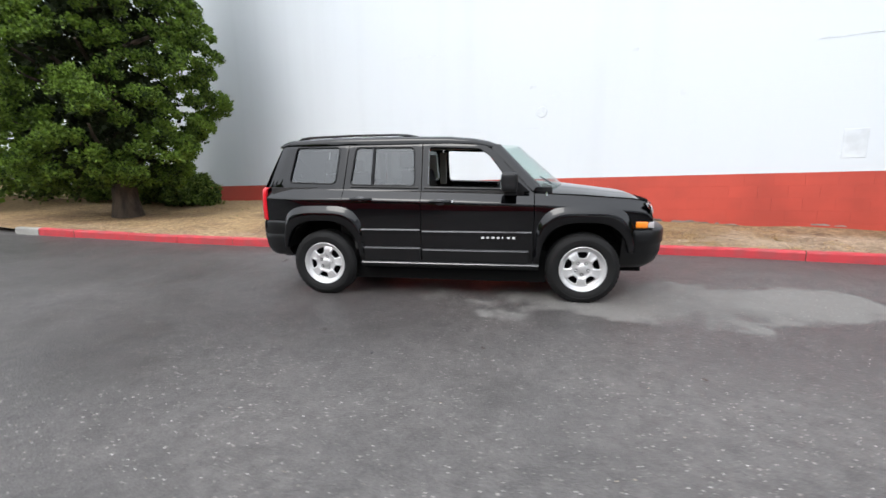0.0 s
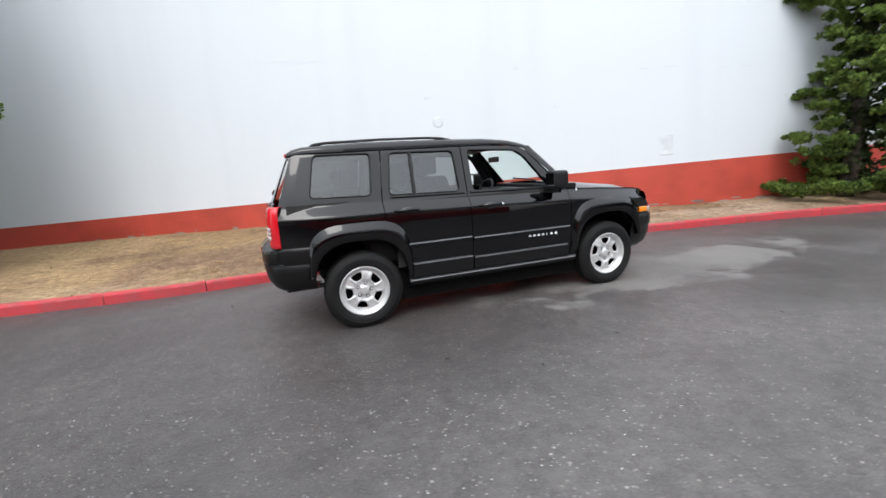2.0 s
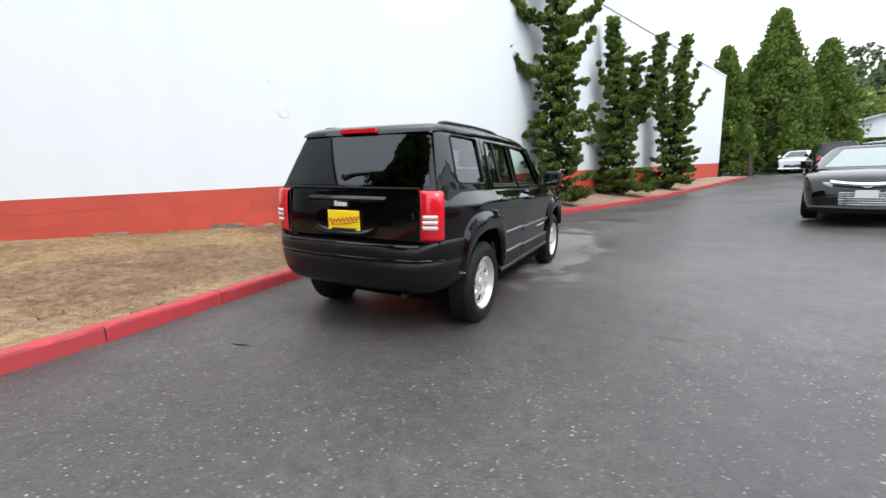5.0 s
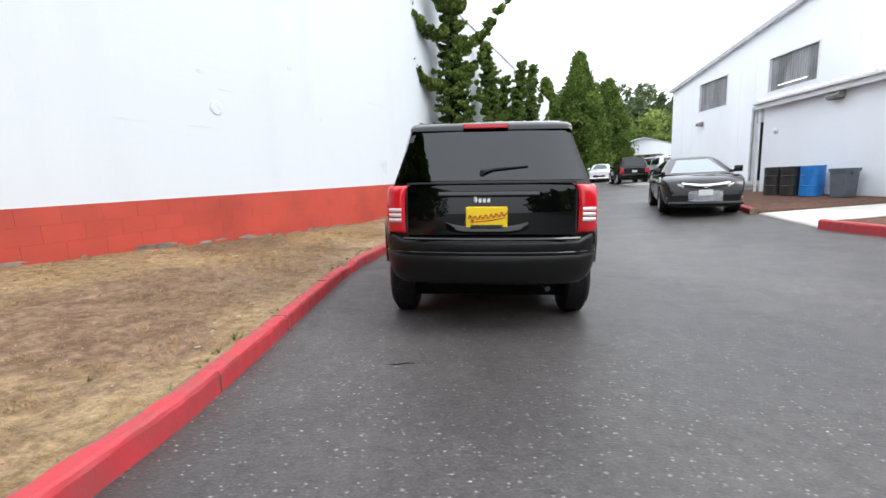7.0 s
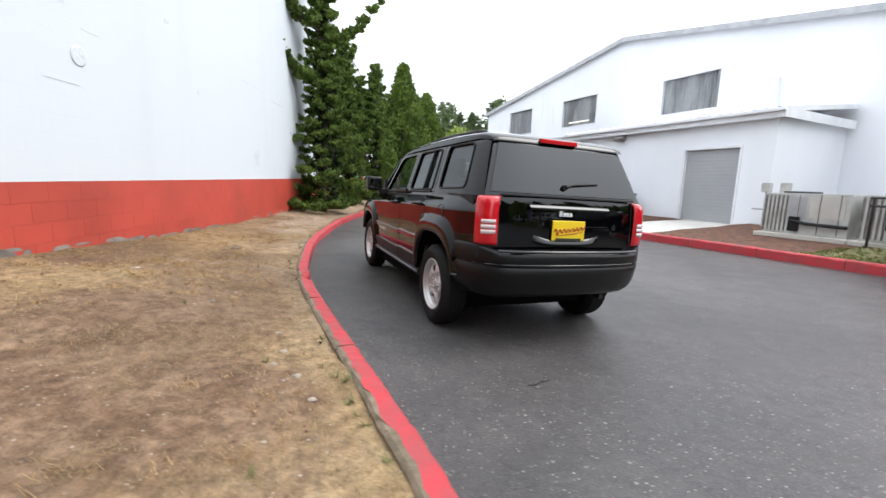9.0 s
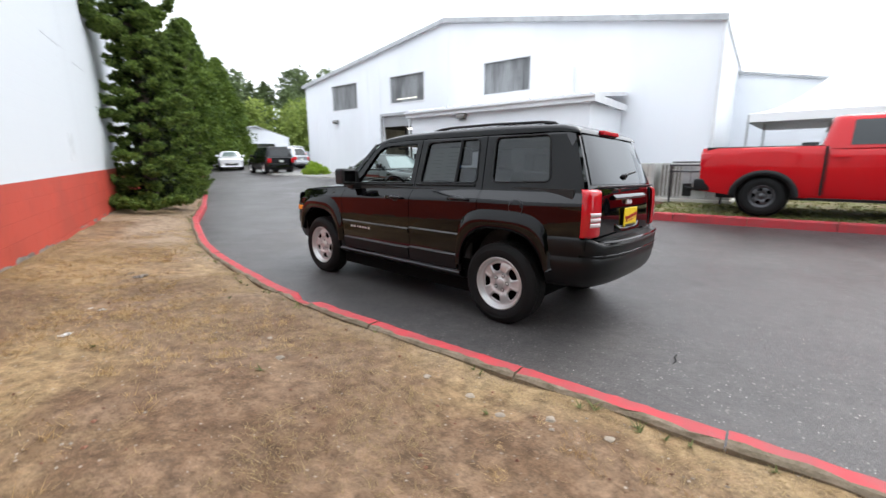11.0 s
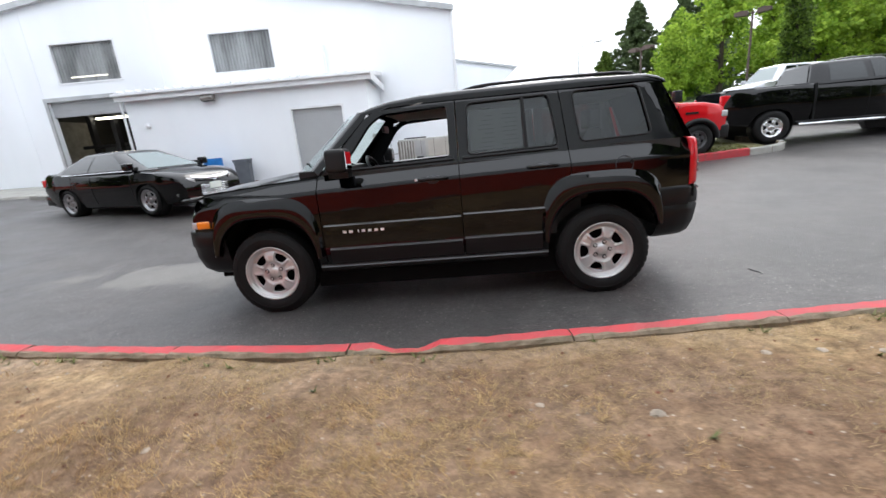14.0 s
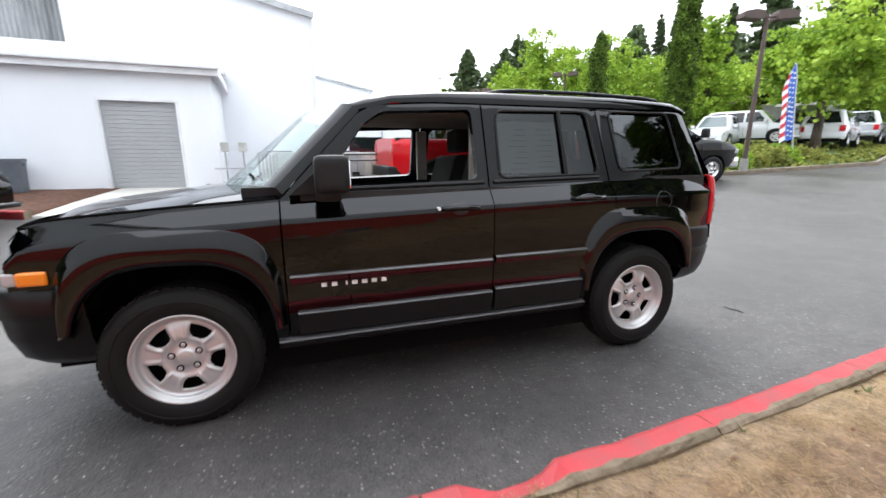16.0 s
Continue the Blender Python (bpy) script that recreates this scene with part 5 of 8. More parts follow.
part("wiper_arm", tube(bmesh.new(), [(-2.03, 0.05, 1.235), (-2.015, -0.02, 1.255), (-2.0, -0.28, 1.275)], [0.014, 0.01, 0.007], 8), BLACK_PLASTIC, gate)
part("wiper_pivot", tube(bmesh.new(), [(-1.99, 0.06, 1.232), (-2.035, 0.06, 1.232)], 0.022, 12), BLACK_PLASTIC, gate)
part("brake_light", boxed(-1.868, -1.82, -0.14, 0.21, 1.566, 1.60, 0.008), RED_LENS, gate, "red high-level brake light")
part("exhaust", tube(bmesh.new(), [(-1.5, -0.45, 0.36), (-2.0, -0.45, 0.35)], 0.022, 12), DARK_METAL, suv)
# under the car: near-black blocks carry the shade beneath the body
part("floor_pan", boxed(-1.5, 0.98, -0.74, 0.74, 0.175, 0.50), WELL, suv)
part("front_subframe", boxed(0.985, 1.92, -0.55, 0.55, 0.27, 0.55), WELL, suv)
for x in (-HUB, HUB):
    part("axle", tube(bmesh.new(), [(x, -0.7, HUB_Z), (x, 0.7, HUB_Z)], 0.05, 8), DARK_METAL, suv)
# inner faces of the doors and load bay
for s in (-1, 1):
    part("door_card", boxed(-0.98, 0.75, s * 0.78, s * 0.81, 0.5, 1.10), CLOTH, suv)
    part("side_trim", boxed(-1.9, -1.1, s * 0.76, s * 0.79, 0.86, 1.14), CLOTH, suv)
# dashboard, wheel, seats
part("dashboard", boxed(0.52, 0.92, -0.74, 0.74, 0.72, 1.09, 0.05, 3), BLACK_PLASTIC, suv, smooth=True)
bm = bmesh.new()
ring = [Matrix.Translation((0.44, 0.37, 1.04)) @ Matrix.Rotation(radians(-62), 4, "Y") @ Vector((0.18 * math.cos(a), 0.18 * math.sin(a), 0)) for a in np.linspace(0, 2 * math.pi, 25)]
tube(bm, ring, 0.014, 8, False)
sw = part("steering_wheel", bm, BLACK_PLASTIC, suv, smooth=True)
part("wheel_hub", tube(bmesh.new(), [(0.55, 0.37, 0.98), (0.45, 0.37, 1.04)], [0.05, 0.075], 12), BLACK_PLASTIC, sw)
part("inner_mirror", boxed(0.40, 0.425, -0.12, 0.12, 1.40, 1.46, 0.01), BLACK_PLASTIC, suv)
for y in (-0.37, 0.37):
    seat = part("front_seat", boxed(-0.38, 0.14, y - 0.25, y + 0.25, 0.50, 0.74, 0.06, 3), CLOTH, suv, smooth=True)
    bm = bmesh.new()
    prism(bm, rounded([(-0.40, 0.70), (-0.24, 0.72), (-0.40, 1.30), (-0.52, 1.30)], 0.04), "y", y - 0.24, y + 0.24)
    part("seat_back", bm, CLOTH, seat)
    part("headrest", boxed(-0.56, -0.45, y - 0.13, y + 0.13, 1.32, 1.50, 0.04, 3), CLOTH, seat, smooth=True)
    part("belt_pillar", boxed(-0.30, -0.22, (0.585 if y > 0 else -0.625), (0.625 if y > 0 else -0.585), 1.1, 1.50), BEIGE, seat)
bench = part("rear_bench", boxed(-1.22, -0.72, -0.62, 0.62, 0.50, 0.76, 0.06, 3), CLOTH, suv, smooth=True)
bm = bmesh.new()
prism(bm, rounded([(-1.26, 0.72), (-1.10, 0.74), (-1.26, 1.26), (-1.38, 1.26)], 0.04), "y", -0.62, 0.62)
part("bench_back", bm, CLOTH, bench)
for y in (-0.4, 0.4):
    part("headrest", boxed(-1.40, -1.30, y - 0.12, y + 0.12, 1.27, 1.42, 0.03, 3), CLOTH, bench, smooth=True)
FADED = plain("faded_ink", (0.30, 0.31, 0.30), 0.8)
# price sheet stuck inside the left rear window
st = part("price_sheet", boxed(-0.755, -0.36, 0.0, 0.002, 0.0, 0.31), PAPER, suv, "white price sheet behind the rear side window", m=Matrix.Translation((0, 0.752, 1.175)) @ Matrix.Rotation(radians(17), 4, "X"))
for i in range(8):
    part("text_bar", boxed(-0.72, -0.60 - 0.015 * (i % 3), 0.003, 0.004, 0.03 + i * 0.033, 0.034 + i * 0.033), FADED, st)
    part("text_bar", boxed(-0.54, -0.42 - 0.018 * (i % 4), 0.003, 0.004, 0.02 + i * 0.034, 0.024 + i * 0.034), FADED, st)


# the tail overhang is short: draw in everything behind the rear wheels
for ob in suv.children_recursive:
    for v in ob.data.vertices:
        if v.co.x < -1.70:
            v.co.x = -1.70 + (v.co.x + 1.70) * 0.92


# ---- wheel: styled steel rim with five openings (outer face towards -y) ----
def styled_wheel(parent, m, r_tyre=0.345, r_rim=0.222, width=0.215, spokes=5, finish=None, dark=False):
    w = part("wheel", bmesh.new(), None, parent, m=m)
    bm = bmesh.new()
    hw = width / 2
    prof = [(r_rim - 0.02, -hw + 0.03), (r_rim, -hw + 0.012), (r_rim + 0.012, -hw + 0.002), (r_rim + 0.05, -hw - 0.006), (r_tyre - 0.055, -hw - 0.004), (r_tyre - 0.022, -hw + 0.012), (r_tyre - 0.006, -hw + 0.03),
            (r_tyre, -hw + 0.05), (r_tyre, hw - 0.05), (r_tyre - 0.006, hw - 0.03), (r_tyre - 0.03, hw - 0.008), (r_rim, hw), (r_rim - 0.02, hw - 0.03)]
    lathe(bm, prof, "y", 56)
    tyre = part("tyre", bm, RUBBER, w, smooth=True)
    bm = bmesh.new()
    for k in range(44):
        for y0 in (-hw + 0.035, -hw + 0.085, 0.01, hw - 0.075):
            a = 2 * math.pi * (k + (0.5 if y0 > 0 else 0)) / 44
            mm = Matrix.Rotation(a, 4, "Y") @ Matrix.Translation((r_tyre - 0.001, y0 + 0.018, 0))
            bmesh.ops.create_cube(bm, size=1, matrix=mm @ Matrix.Diagonal((0.008, 0.036, 0.036, 1)))
    part("tread", bm, RUBBER, w)
    # sidewall rib
    lathe_ = bmesh.new()
    lathe(lathe_, [(r_rim + 0.062, -hw - 0.005), (r_rim + 0.064, -hw - 0.009), (r_rim + 0.068, -hw - 0.009), (r_rim + 0.07, -hw - 0.005)], "y", 48)
    part("sidewall_rib", lathe_, RUBBER, w, smooth=True)
    bm = bmesh.new()
    n, s = 160, 160 // spokes
    f = r_rim / 0.205
    radii = [(0.2065, 0.014), (0.2065, -0.002), (0.203, -0.0065), (0.198, -0.0065), (0.1945, -0.001), (0.1925, 0.008), (0.188, 0.0095), (0.1845, 0.012), (0.180, 0.026), (0.176, 0.036), (0.168, 0.040),
             (0.160, 0.036), (0.154, 0.031), (0.146, 0.027), (0.132, 0.023), (0.116, 0.021), (0.104, 0.021), (0.096, 0.022), (0.088, 0.026), (0.080, 0.034), (0.072, 0.037), (0.040, 0.038), (0.036, 0.030), (0.030, 0.026), (0.001, 0.025)]
    y0 = -hw + 0.012
    rings = []
    for r, o in radii:
        ring = []
        for i in range(n):
            a = 2 * math.pi * i / n + math.pi / 2
            u = min(i % s, s - i % s) / s
            drop = 0.0
            if 0.085 < r < 0.162:
                # each spoke is flat, with a raised lip along the openings
                drop = 0.014 * float(np.interp(u, (0.0, 0.12, 0.16, 0.21, 0.27, 0.5), (0.25, 0.25, -0.1, -0.15, 0.6, 0.9)))
                drop *= float(np.interp(r, (0.085, 0.10, 0.15, 0.162), (0.0, 1.0, 1.0, 0.1)))
            ring.append(bm.verts.new((r * f * math.cos(a), y0 + o + drop, r * f * math.sin(a))))
        rings.append(ring)
    for j, (a, b) in enumerate(zip(rings, rings[1:])):
        rm = (radii[j][0] + radii[j + 1][0]) / 2
        for i in range(n):
            u = ((i % s) + 0.5) / s
            hole = 12 <= j <= 16 and abs(u - 0.5) < float(np.interp(rm, (0.100, 0.111, 0.125, 0.15), (0.16, 0.225, 0.265, 0.25)))
            if not hole:
                bm.faces.new((a[i], a[(i + 1) % n], b[(i + 1) % n], b[i]))
    edge = [e for e in bm.edges if len(e.link_faces) == 1 and 0.09 * f < Vector((e.verts[0].co.x, e.verts[0].co.z)).length < 0.18 * f]
    ext = bmesh.ops.extrude_edge_only(bm, edges=edge)
    for v in ext["geom"]:
        if isinstance(v, bmesh.types.BMVert):
            v.co.y += 0.012
            v.co.x *= 0.995
            v.co.z *= 0.995
    rim = part("rim", bm, finish or WHEEL_SILVER, w, "silver steel rim with five openings" if not dark else "dark alloy rim", smooth=True)
    for k in range(5):
        bm = bmesh.new()
        a = 2 * math.pi * k / 5 + math.pi / 2
        spot = Matrix.Translation((0.057 * f * math.cos(a), y0, 0.057 * f * math.sin(a)))
        lathe(bm, [(0.001, 0.024), (0.008, 0.025), (0.0105, 0.030), (0.0105, 0.04)], "y", 8, spot)
        part("wheel_nut", bm, WHEEL_SILVER if parent is suv else BLACK_PLASTIC, w)
        if parent is suv:
            bm = bmesh.new()
            # black ring paints the shade in each nut's recess
            lathe(bm, [(0.009, 0.0375), (0.0165, 0.0365), (0.018, 0.039)], "y", 14, spot)
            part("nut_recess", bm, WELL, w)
    # disc coloured black for the shade seen through the rim openings
    bm = bmesh.new()
    lathe(bm, [(0.001, y0 + 0.095), (0.155 * f, y0 + 0.095), (0.16 * f, y0 + 0.13)], "y", 30)
    part("brake_disc", bm, WELL, w, smooth=True)
    return w


for x in (-HUB, HUB):
    spin = 13 if x < 0 else 36
    styled_wheel(suv, Matrix.Translation((x, -0.76, HUB_Z)) @ Matrix.Rotation(radians(spin), 4, "Y"))
    styled_wheel(suv, Matrix.Translation((x, 0.76, HUB_Z)) @ Matrix.Rotation(math.pi, 4, "Z") @ Matrix.Rotation(radians(-spin + 30), 4, "Y"))

# ---- other vehicles (x forward, origin on the ground between the axles) ----
CAR_GLASS = plain("car_window", (0.008, 0.012, 0.013), 0.03, spec=0.5, coat=0.15)
# opaque windscreen; its pale teal base paints in reflected sky
SCREEN_GLASS = plain("sky_pale_screen", (0.13, 0.165, 0.165), 0.04, spec=0.5, coat=0.5)


def vehicle(name, label, m, paint, base, front, rear, width, r_tyre, deck, hull, sill=0.32, side_cuts=(), doors=(), rim=None, bed=None, group="", flares=False, chrome=False, bumper_mat=None, plate=True, tall_lamps=False, face=True):
    """A parked car: base is half the wheelbase, deck the outline of bonnet and tail as (x, z), hull the cabin as x at rear foot, rear top, front top, front foot, with foot, top heights and top half width."""
    t = thing(name, label, "car" if bed is None else "pickup truck", m, group)
    w0 = width / 2
    dx, dz = [p[0] for p in deck], [p[1] for p in deck]
    aw, ah = r_tyre * 1.22, r_tyre * 1.28

    def dk(x):
        return float(np.interp(x, dx, dz))

    def wide(x, z):
        k = float(np.interp(z, (sill, sill + 0.15, 0.75 * dk(0), dk(0)), (0.90, 0.955, 1.0, 0.955))) * w0
        for e, s in ((front, 1), (-rear, -1)):
            d = (x - e) * s + 0.75
            if d > 0:
                k -= (0.16 if s > 0 else 0.09) * (d / 0.75) ** 2.2
        return k

    def lower(x):
        z = sill + 0.12 * max(0, abs(x) - base - 0.4)
        for c in (-base, base):
            d = abs(x - c) / aw
            if d < 1:
                z = max(z, r_tyre + ah * (1 - d ** 2.4) ** (1 / 2.4) * 0.86)
        return z

    xs = set(np.linspace(-rear, front, 44))
    for c in (-base, base):
        xs |= {c + aw * math.sin(k) for k in np.linspace(-1.57, 1.57, 23)}
    xs = sorted(x for x in xs if -rear <= x <= front)
    bm = bmesh.new()
    rows = []
    for x in xs:
        z0, z1 = lower(x), dk(x)
        half = [(wide(x, z0) * 0.75, min(z0, 0.9) + 0.02), (wide(x, z0), z0)] + [(wide(x, z0 + (z1 - z0) * f), z0 + (z1 - z0) * f) for f in (0.2, 0.4, 0.6, 0.8, 0.93)]
        half += [(wide(x, z1) * 0.955, z1), (wide(x, z1) * 0.6, z1 + 0.025), (0, z1 + 0.035)]
        if bed and -rear + 0.06 < x < bed[0]:
            half = half[:7] + [(wide(x, z1) * 0.96, z1), (wide(x, z1) * 0.93, z1), (wide(x, z1) * 0.90, z1 - 0.02), (wide(x, z1) * 0.89, z1 - 0.50)][:3]
            half = half[:9]
            half += [(0, z1 - 0.02)] if not bed[1] else [(wide(x, z1) * 0.89, z1 - 0.5)]
        rows.append([(x, -y, z) for y, z in half] + [(x, y, z) for y, z in reversed(half)])
    vs = grid(bm, rows)
    for r in (vs[0], vs[-1]):
        bm.faces.new(r)
    body = part("body", bm, paint, t)
    smooth_part(body, 50)
    if bed:
        part("bed_cover", boxed(-rear + 0.08, bed[0] - 0.02, -w0 * 0.88, w0 * 0.88, dk(-1) - 0.05, dk(-1) + 0.015, 0.01), BLACK_PLASTIC if bed[1] else paint, t, "dark cover over the load bed")
        part("bed_gap", boxed(bed[0] - 0.006, bed[0] + 0.03, -w0 * 1.003, w0 * 1.003, sill + 0.06, dk(bed[0]) + 0.002), BLACK_PLASTIC, t)
    # cabin
    xa, xb, xc, xd, zf, zt, wt = hull
    bm = bmesh.new()
    rows = []
    for f, shrink, lift in ((0, 1, 0), (0.25, 1, 0), (0.5, 1, 0), (0.72, 1, 0), (0.88, 1, 0), (0.96, 0.985, 0), (1.0, 0.95, 0), (1.0, 0.85, 0.018), (1.0, 0.5, 0.04), (1.0, 0.1, 0.046)):
        g = min(1, f * 1.02)
        a, b = xa + (xb - xa) * g, xd + (xc - xd) * g
        mid, half = (a + b) / 2, (b - a) / 2
        z = zf + (zt - zf) * f + lift
        w = (w0 * 0.955 + (wt - w0 * 0.955) * f + 0.02 * math.sin(math.pi * f))
        row = []
        for u in (-1, -0.97, -0.92, -0.85, -0.7, -0.4, 0, 0.4, 0.7, 0.85, 0.92, 0.97, 1):
            y = w - 0.20 * max(0, (u - 0.8) / 0.2) ** 2 - 0.14 * max(0, (-0.84 - u) / 0.16) ** 2
            row.append((mid + half * u * (1 if shrink > 0.9 else shrink), -y * shrink, z))
        row += [(x, -y, z_) for x, y, z_ in reversed(row)]
        rows.append(row + row[:1])
    vs = grid(bm, rows)
    bm.faces.new(vs[-1][:-1])
    cab = part("cabin", bm, paint, t)
    smooth_part(cab, 55)

    def cab_pt(x, f, s, off=0.006):
        w = w0 * 0.955 + (wt - w0 * 0.955) * f + 0.02 * math.sin(math.pi * f)
        return (x, s * (w + off), zf + (zt - zf) * f)

    for s in (-1, 1):
        for a0, a1, b0, b1 in side_cuts:
            bm = bmesh.new()
            rows = []
            for f in np.linspace(0.10, 0.86, 7):
                k = (f - 0.10) / 0.76
                rows.append([cab_pt(x, f, s, 0.005) for x in np.linspace(a0 + (b0 - a0) * k, a1 + (b1 - a1) * k, 4)])
            grid(bm, rows)
            part("side_window", bm, CAR_GLASS, cab)
        for x in doors:
            bm = bmesh.new()
            tube(bm, [(x, s * (wide(x, z) + 0.0005), z) for z in np.linspace(max(sill + 0.08, lower(x) + 0.03), dk(x) - 0.06, 7)], 0.006, 5)
            part("door_gap", bm, BLACK_PLASTIC, body)
        for x in doors[:-1]:
            z = dk(0) - 0.17
            part("door_handle", boxed(x + 0.07, x + 0.28, s * (wide(x, z) - 0.01), s * (wide(x, z) + 0.03), z - 0.015, z + 0.015, 0.008), CHROME if chrome else paint, body)
        mx = xd - 0.28
        mir = part("door_mirror", boxed(mx - 0.07, mx + 0.09, s * (w0 + (0.02 if bed else -0.05)), s * (w0 + (0.22 if bed else 0.12)), zf + 0.02, zf + 0.02 + (0.26 if bed else 0.16), 0.03, 2), BLACK_PLASTIC if bed else paint, t, smooth=True)
        part("mirror_arm", boxed(mx - 0.03, mx + 0.05, s * (w0 - 0.16), s * (w0 + (0.04 if bed else 0.0)), zf + 0.02, zf + 0.08), BLACK_PLASTIC, mir)
        # lamps
        hz = dk(front - 0.1) - 0.17
        if face:
            part("headlight", boxed(front - (0.24 if bed else 0.42), front - 0.02, s * (w0 - 0.44), s * (wide(front - 0.15, hz) + 0.004), hz - 0.05, hz + (0.09 if bed else 0.05), 0.03, 2), CLEAR_LENS, t, "clear headlight", smooth=True)
        tz = dk(-rear + 0.1) - 0.18
        tall = 0.19 if bed or tall_lamps else 0.09
        part("tail_light", boxed(-rear - 0.012, -rear + 0.2, s * (w0 - 0.30 if not bed else w0 - 0.22), s * (wide(-rear + 0.1, tz) + 0.008), tz - tall, tz + 0.09, 0.02, 2), RED_LENS, t, "red tail light", smooth=True)
        if flares:
            for c in (-base, base):
                bm = bmesh.new()
                rr = []
                for i in range(25):
                    a = math.pi * i / 24
                    rr.append([(c + (aw + e) * math.cos(a), s * (wide(c + aw * math.cos(a), 0.8) + o), r_tyre + (ah * 0.86 + e) * math.sin(a)) for e, o in ((0.10, 0.0), (0.085, 0.045), (0.01, 0.05), (-0.01, 0.0))])
                grid(bm, rr)
                part("wheel_arch_flare", bm, BLACK_PLASTIC, body, smooth=True)
    # screens
    for xf, xt, nm in ((xd, xc, "windscreen"), (xa, xb, "rear_window")):
        sg = 1 if xf > 0 and nm == "windscreen" else -1
        bm = bmesh.new()
        rows = []
        for f in (0.08, 0.3, 0.5, 0.7, 0.9):
            w = (w0 * 0.955 + (wt - w0 * 0.955) * f) - 0.21
            x = xf + (xt - xf) * f + sg * 0.012
            rows.append([(x, w * k, zf + (zt - zf) * f) for k in (-1, -0.5, 0, 0.5, 1)])
        grid(bm, rows)
        part(nm, bm, SCREEN_GLASS if nm == "windscreen" else CAR_GLASS, cab)
    # nose and tail
    bmat = bumper_mat or (BLACK_PLASTIC if bed else paint)
    fz = dk(front - 0.05)
    if face:
        part("grille", boxed(front - 0.06, front + 0.02, -w0 * 0.52, w0 * 0.52, fz - 0.42 if bed else 0.32, fz - 0.08 if bed else 0.52, 0.02), DARK_METAL, t, smooth=True)
    for i in range(4 if face else 0):
        z = (fz - 0.38 + i * 0.085) if bed else 0.34 + i * 0.045
        part("grille_bar", boxed(front + 0.0, front + 0.03, -w0 * 0.5, w0 * 0.5, z, z + 0.014), CHROME if not bed else BLACK_PLASTIC, t)
    part("front_bumper", boxed(front - 0.25, front + 0.07, -w0 * 0.86, w0 * 0.86, sill, sill + (0.32 if bed else 0.1), 0.05, 2), bmat, t, smooth=True)
    part("rear_bumper", boxed(-rear - 0.10, -rear + 0.2, -w0 * 0.9, w0 * 0.9, sill + 0.08, sill + 0.33, 0.04, 2), bmat if bed else paint, t, smooth=True)
    if plate:
        part("number_plate", boxed(front + 0.03, front + 0.045, -0.15, 0.15, 0.46, 0.6), PAPER, t)
        part("number_plate", boxed(-rear - 0.115, -rear - 0.10, -0.15, 0.15, sill + 0.14, sill + 0.28) if bed else boxed(-rear - 0.02, -rear - 0.005, -0.15, 0.15, 0.72, 0.86), PAPER, t)
    part("under_body", boxed(-rear + 0.3, front - 0.3, -w0 * 0.7, w0 * 0.7, sill - 0.06, sill + 0.3), BLACK_PLASTIC, t)
    for c in (-base, base):
        for s in (-1, 1):
            bm = bmesh.new()
            lathe(bm, [(0.01, 0.0), (aw * 0.97, 0.0), (aw * 0.97, 0.22)], "y", 28, Matrix.Translation((c, s * (w0 - 0.26), r_tyre + 0.03)) @ Matrix.Diagonal((1, s, 1, 1)))
            part("wheel_well", bm, BLACK_PLASTIC, t)
            mm = Matrix.Translation((c, s * (w0 - 0.125), r_tyre))
            if s > 0:
                mm = mm @ Matrix.Rotation(math.pi, 4, "Z")
            styled_wheel(t, mm @ Matrix.Rotation(radians(20 + 50 * (c > 0)), 4, "Y"), r_tyre, rim[0] if rim else r_tyre * 0.66, 0.23, 5, rim[1] if rim else WHEEL_SILVER, bool(rim and rim[2]))
    return t


def park(x, y, yaw, dz=0.0):
    return Matrix.Translation((x, y, road_z(x, y) + dz)) @ Matrix.Rotation(radians(yaw), 4, "Z")


CAST_ALLOY = plain("cast_alloy", (0.30, 0.30, 0.31), 0.3, 0.7)
GUNMETAL = plain("gunmetal_alloy", (0.10, 0.10, 0.105), 0.35, 0.8)
SEDAN_DECK = [(-2.38, 0.92), (-2.3, 1.03), (-2.1, 1.07), (-1.5, 1.05), (-0.5, 1.0), (0.7, 0.985), (1.3, 0.965), (1.7, 0.93), (2.0, 0.88), (2.2, 0.82), (2.32, 0.75), (2.39, 0.66), (2.42, 0.56)]
sedan = vehicle("sedan", "black four-door sedan with bright grille bars and alloy wheels", park(7.22, -1.3, 163), BLACK_PAINT, 1.41, 2.42, 2.38, 1.84, 0.335, SEDAN_DECK,
                (-2.05, -0.95, 0.22, 1.36, 0.99, 1.44, 0.57), 0.22, [(-1.42, -0.5, -0.98, -0.46), (-0.44, 0.86, -0.40, 0.22)], (-1.15, -0.42, 0.95), (0.245, CAST_ALLOY, True), face=False)
# its nose: swept headlights, bright winged brow, wide barred grille, fog lamps


def nose_at(y, back=0.0):
    return 2.45 - back - 0.30 * (abs(y) / 0.85) ** 2.4


bm = bmesh.new()
grid(bm, [[(nose_at(y) + o, y, z0 + dz + 0.05 * abs(y / 0.5) ** 2) for y in np.linspace(-0.50, 0.50, 17)] for o, z0, dz in ((-0.02, 0.66, 0.075), (0.012, 0.655, 0.06), (0.015, 0.645, 0.03), (-0.01, 0.64, 0.02))])
part("grille_brow", bm, CHROME, sedan, "bright winged bar over the grille", smooth=True)
part("badge_oval", tube(bmesh.new(), [(2.455, 0.06 * math.cos(a), 0.685 + 0.035 * math.sin(a)) for a in np.linspace(0, 2 * math.pi, 17)], 0.008, 6, False), CHROME, sedan)
bm = bmesh.new()
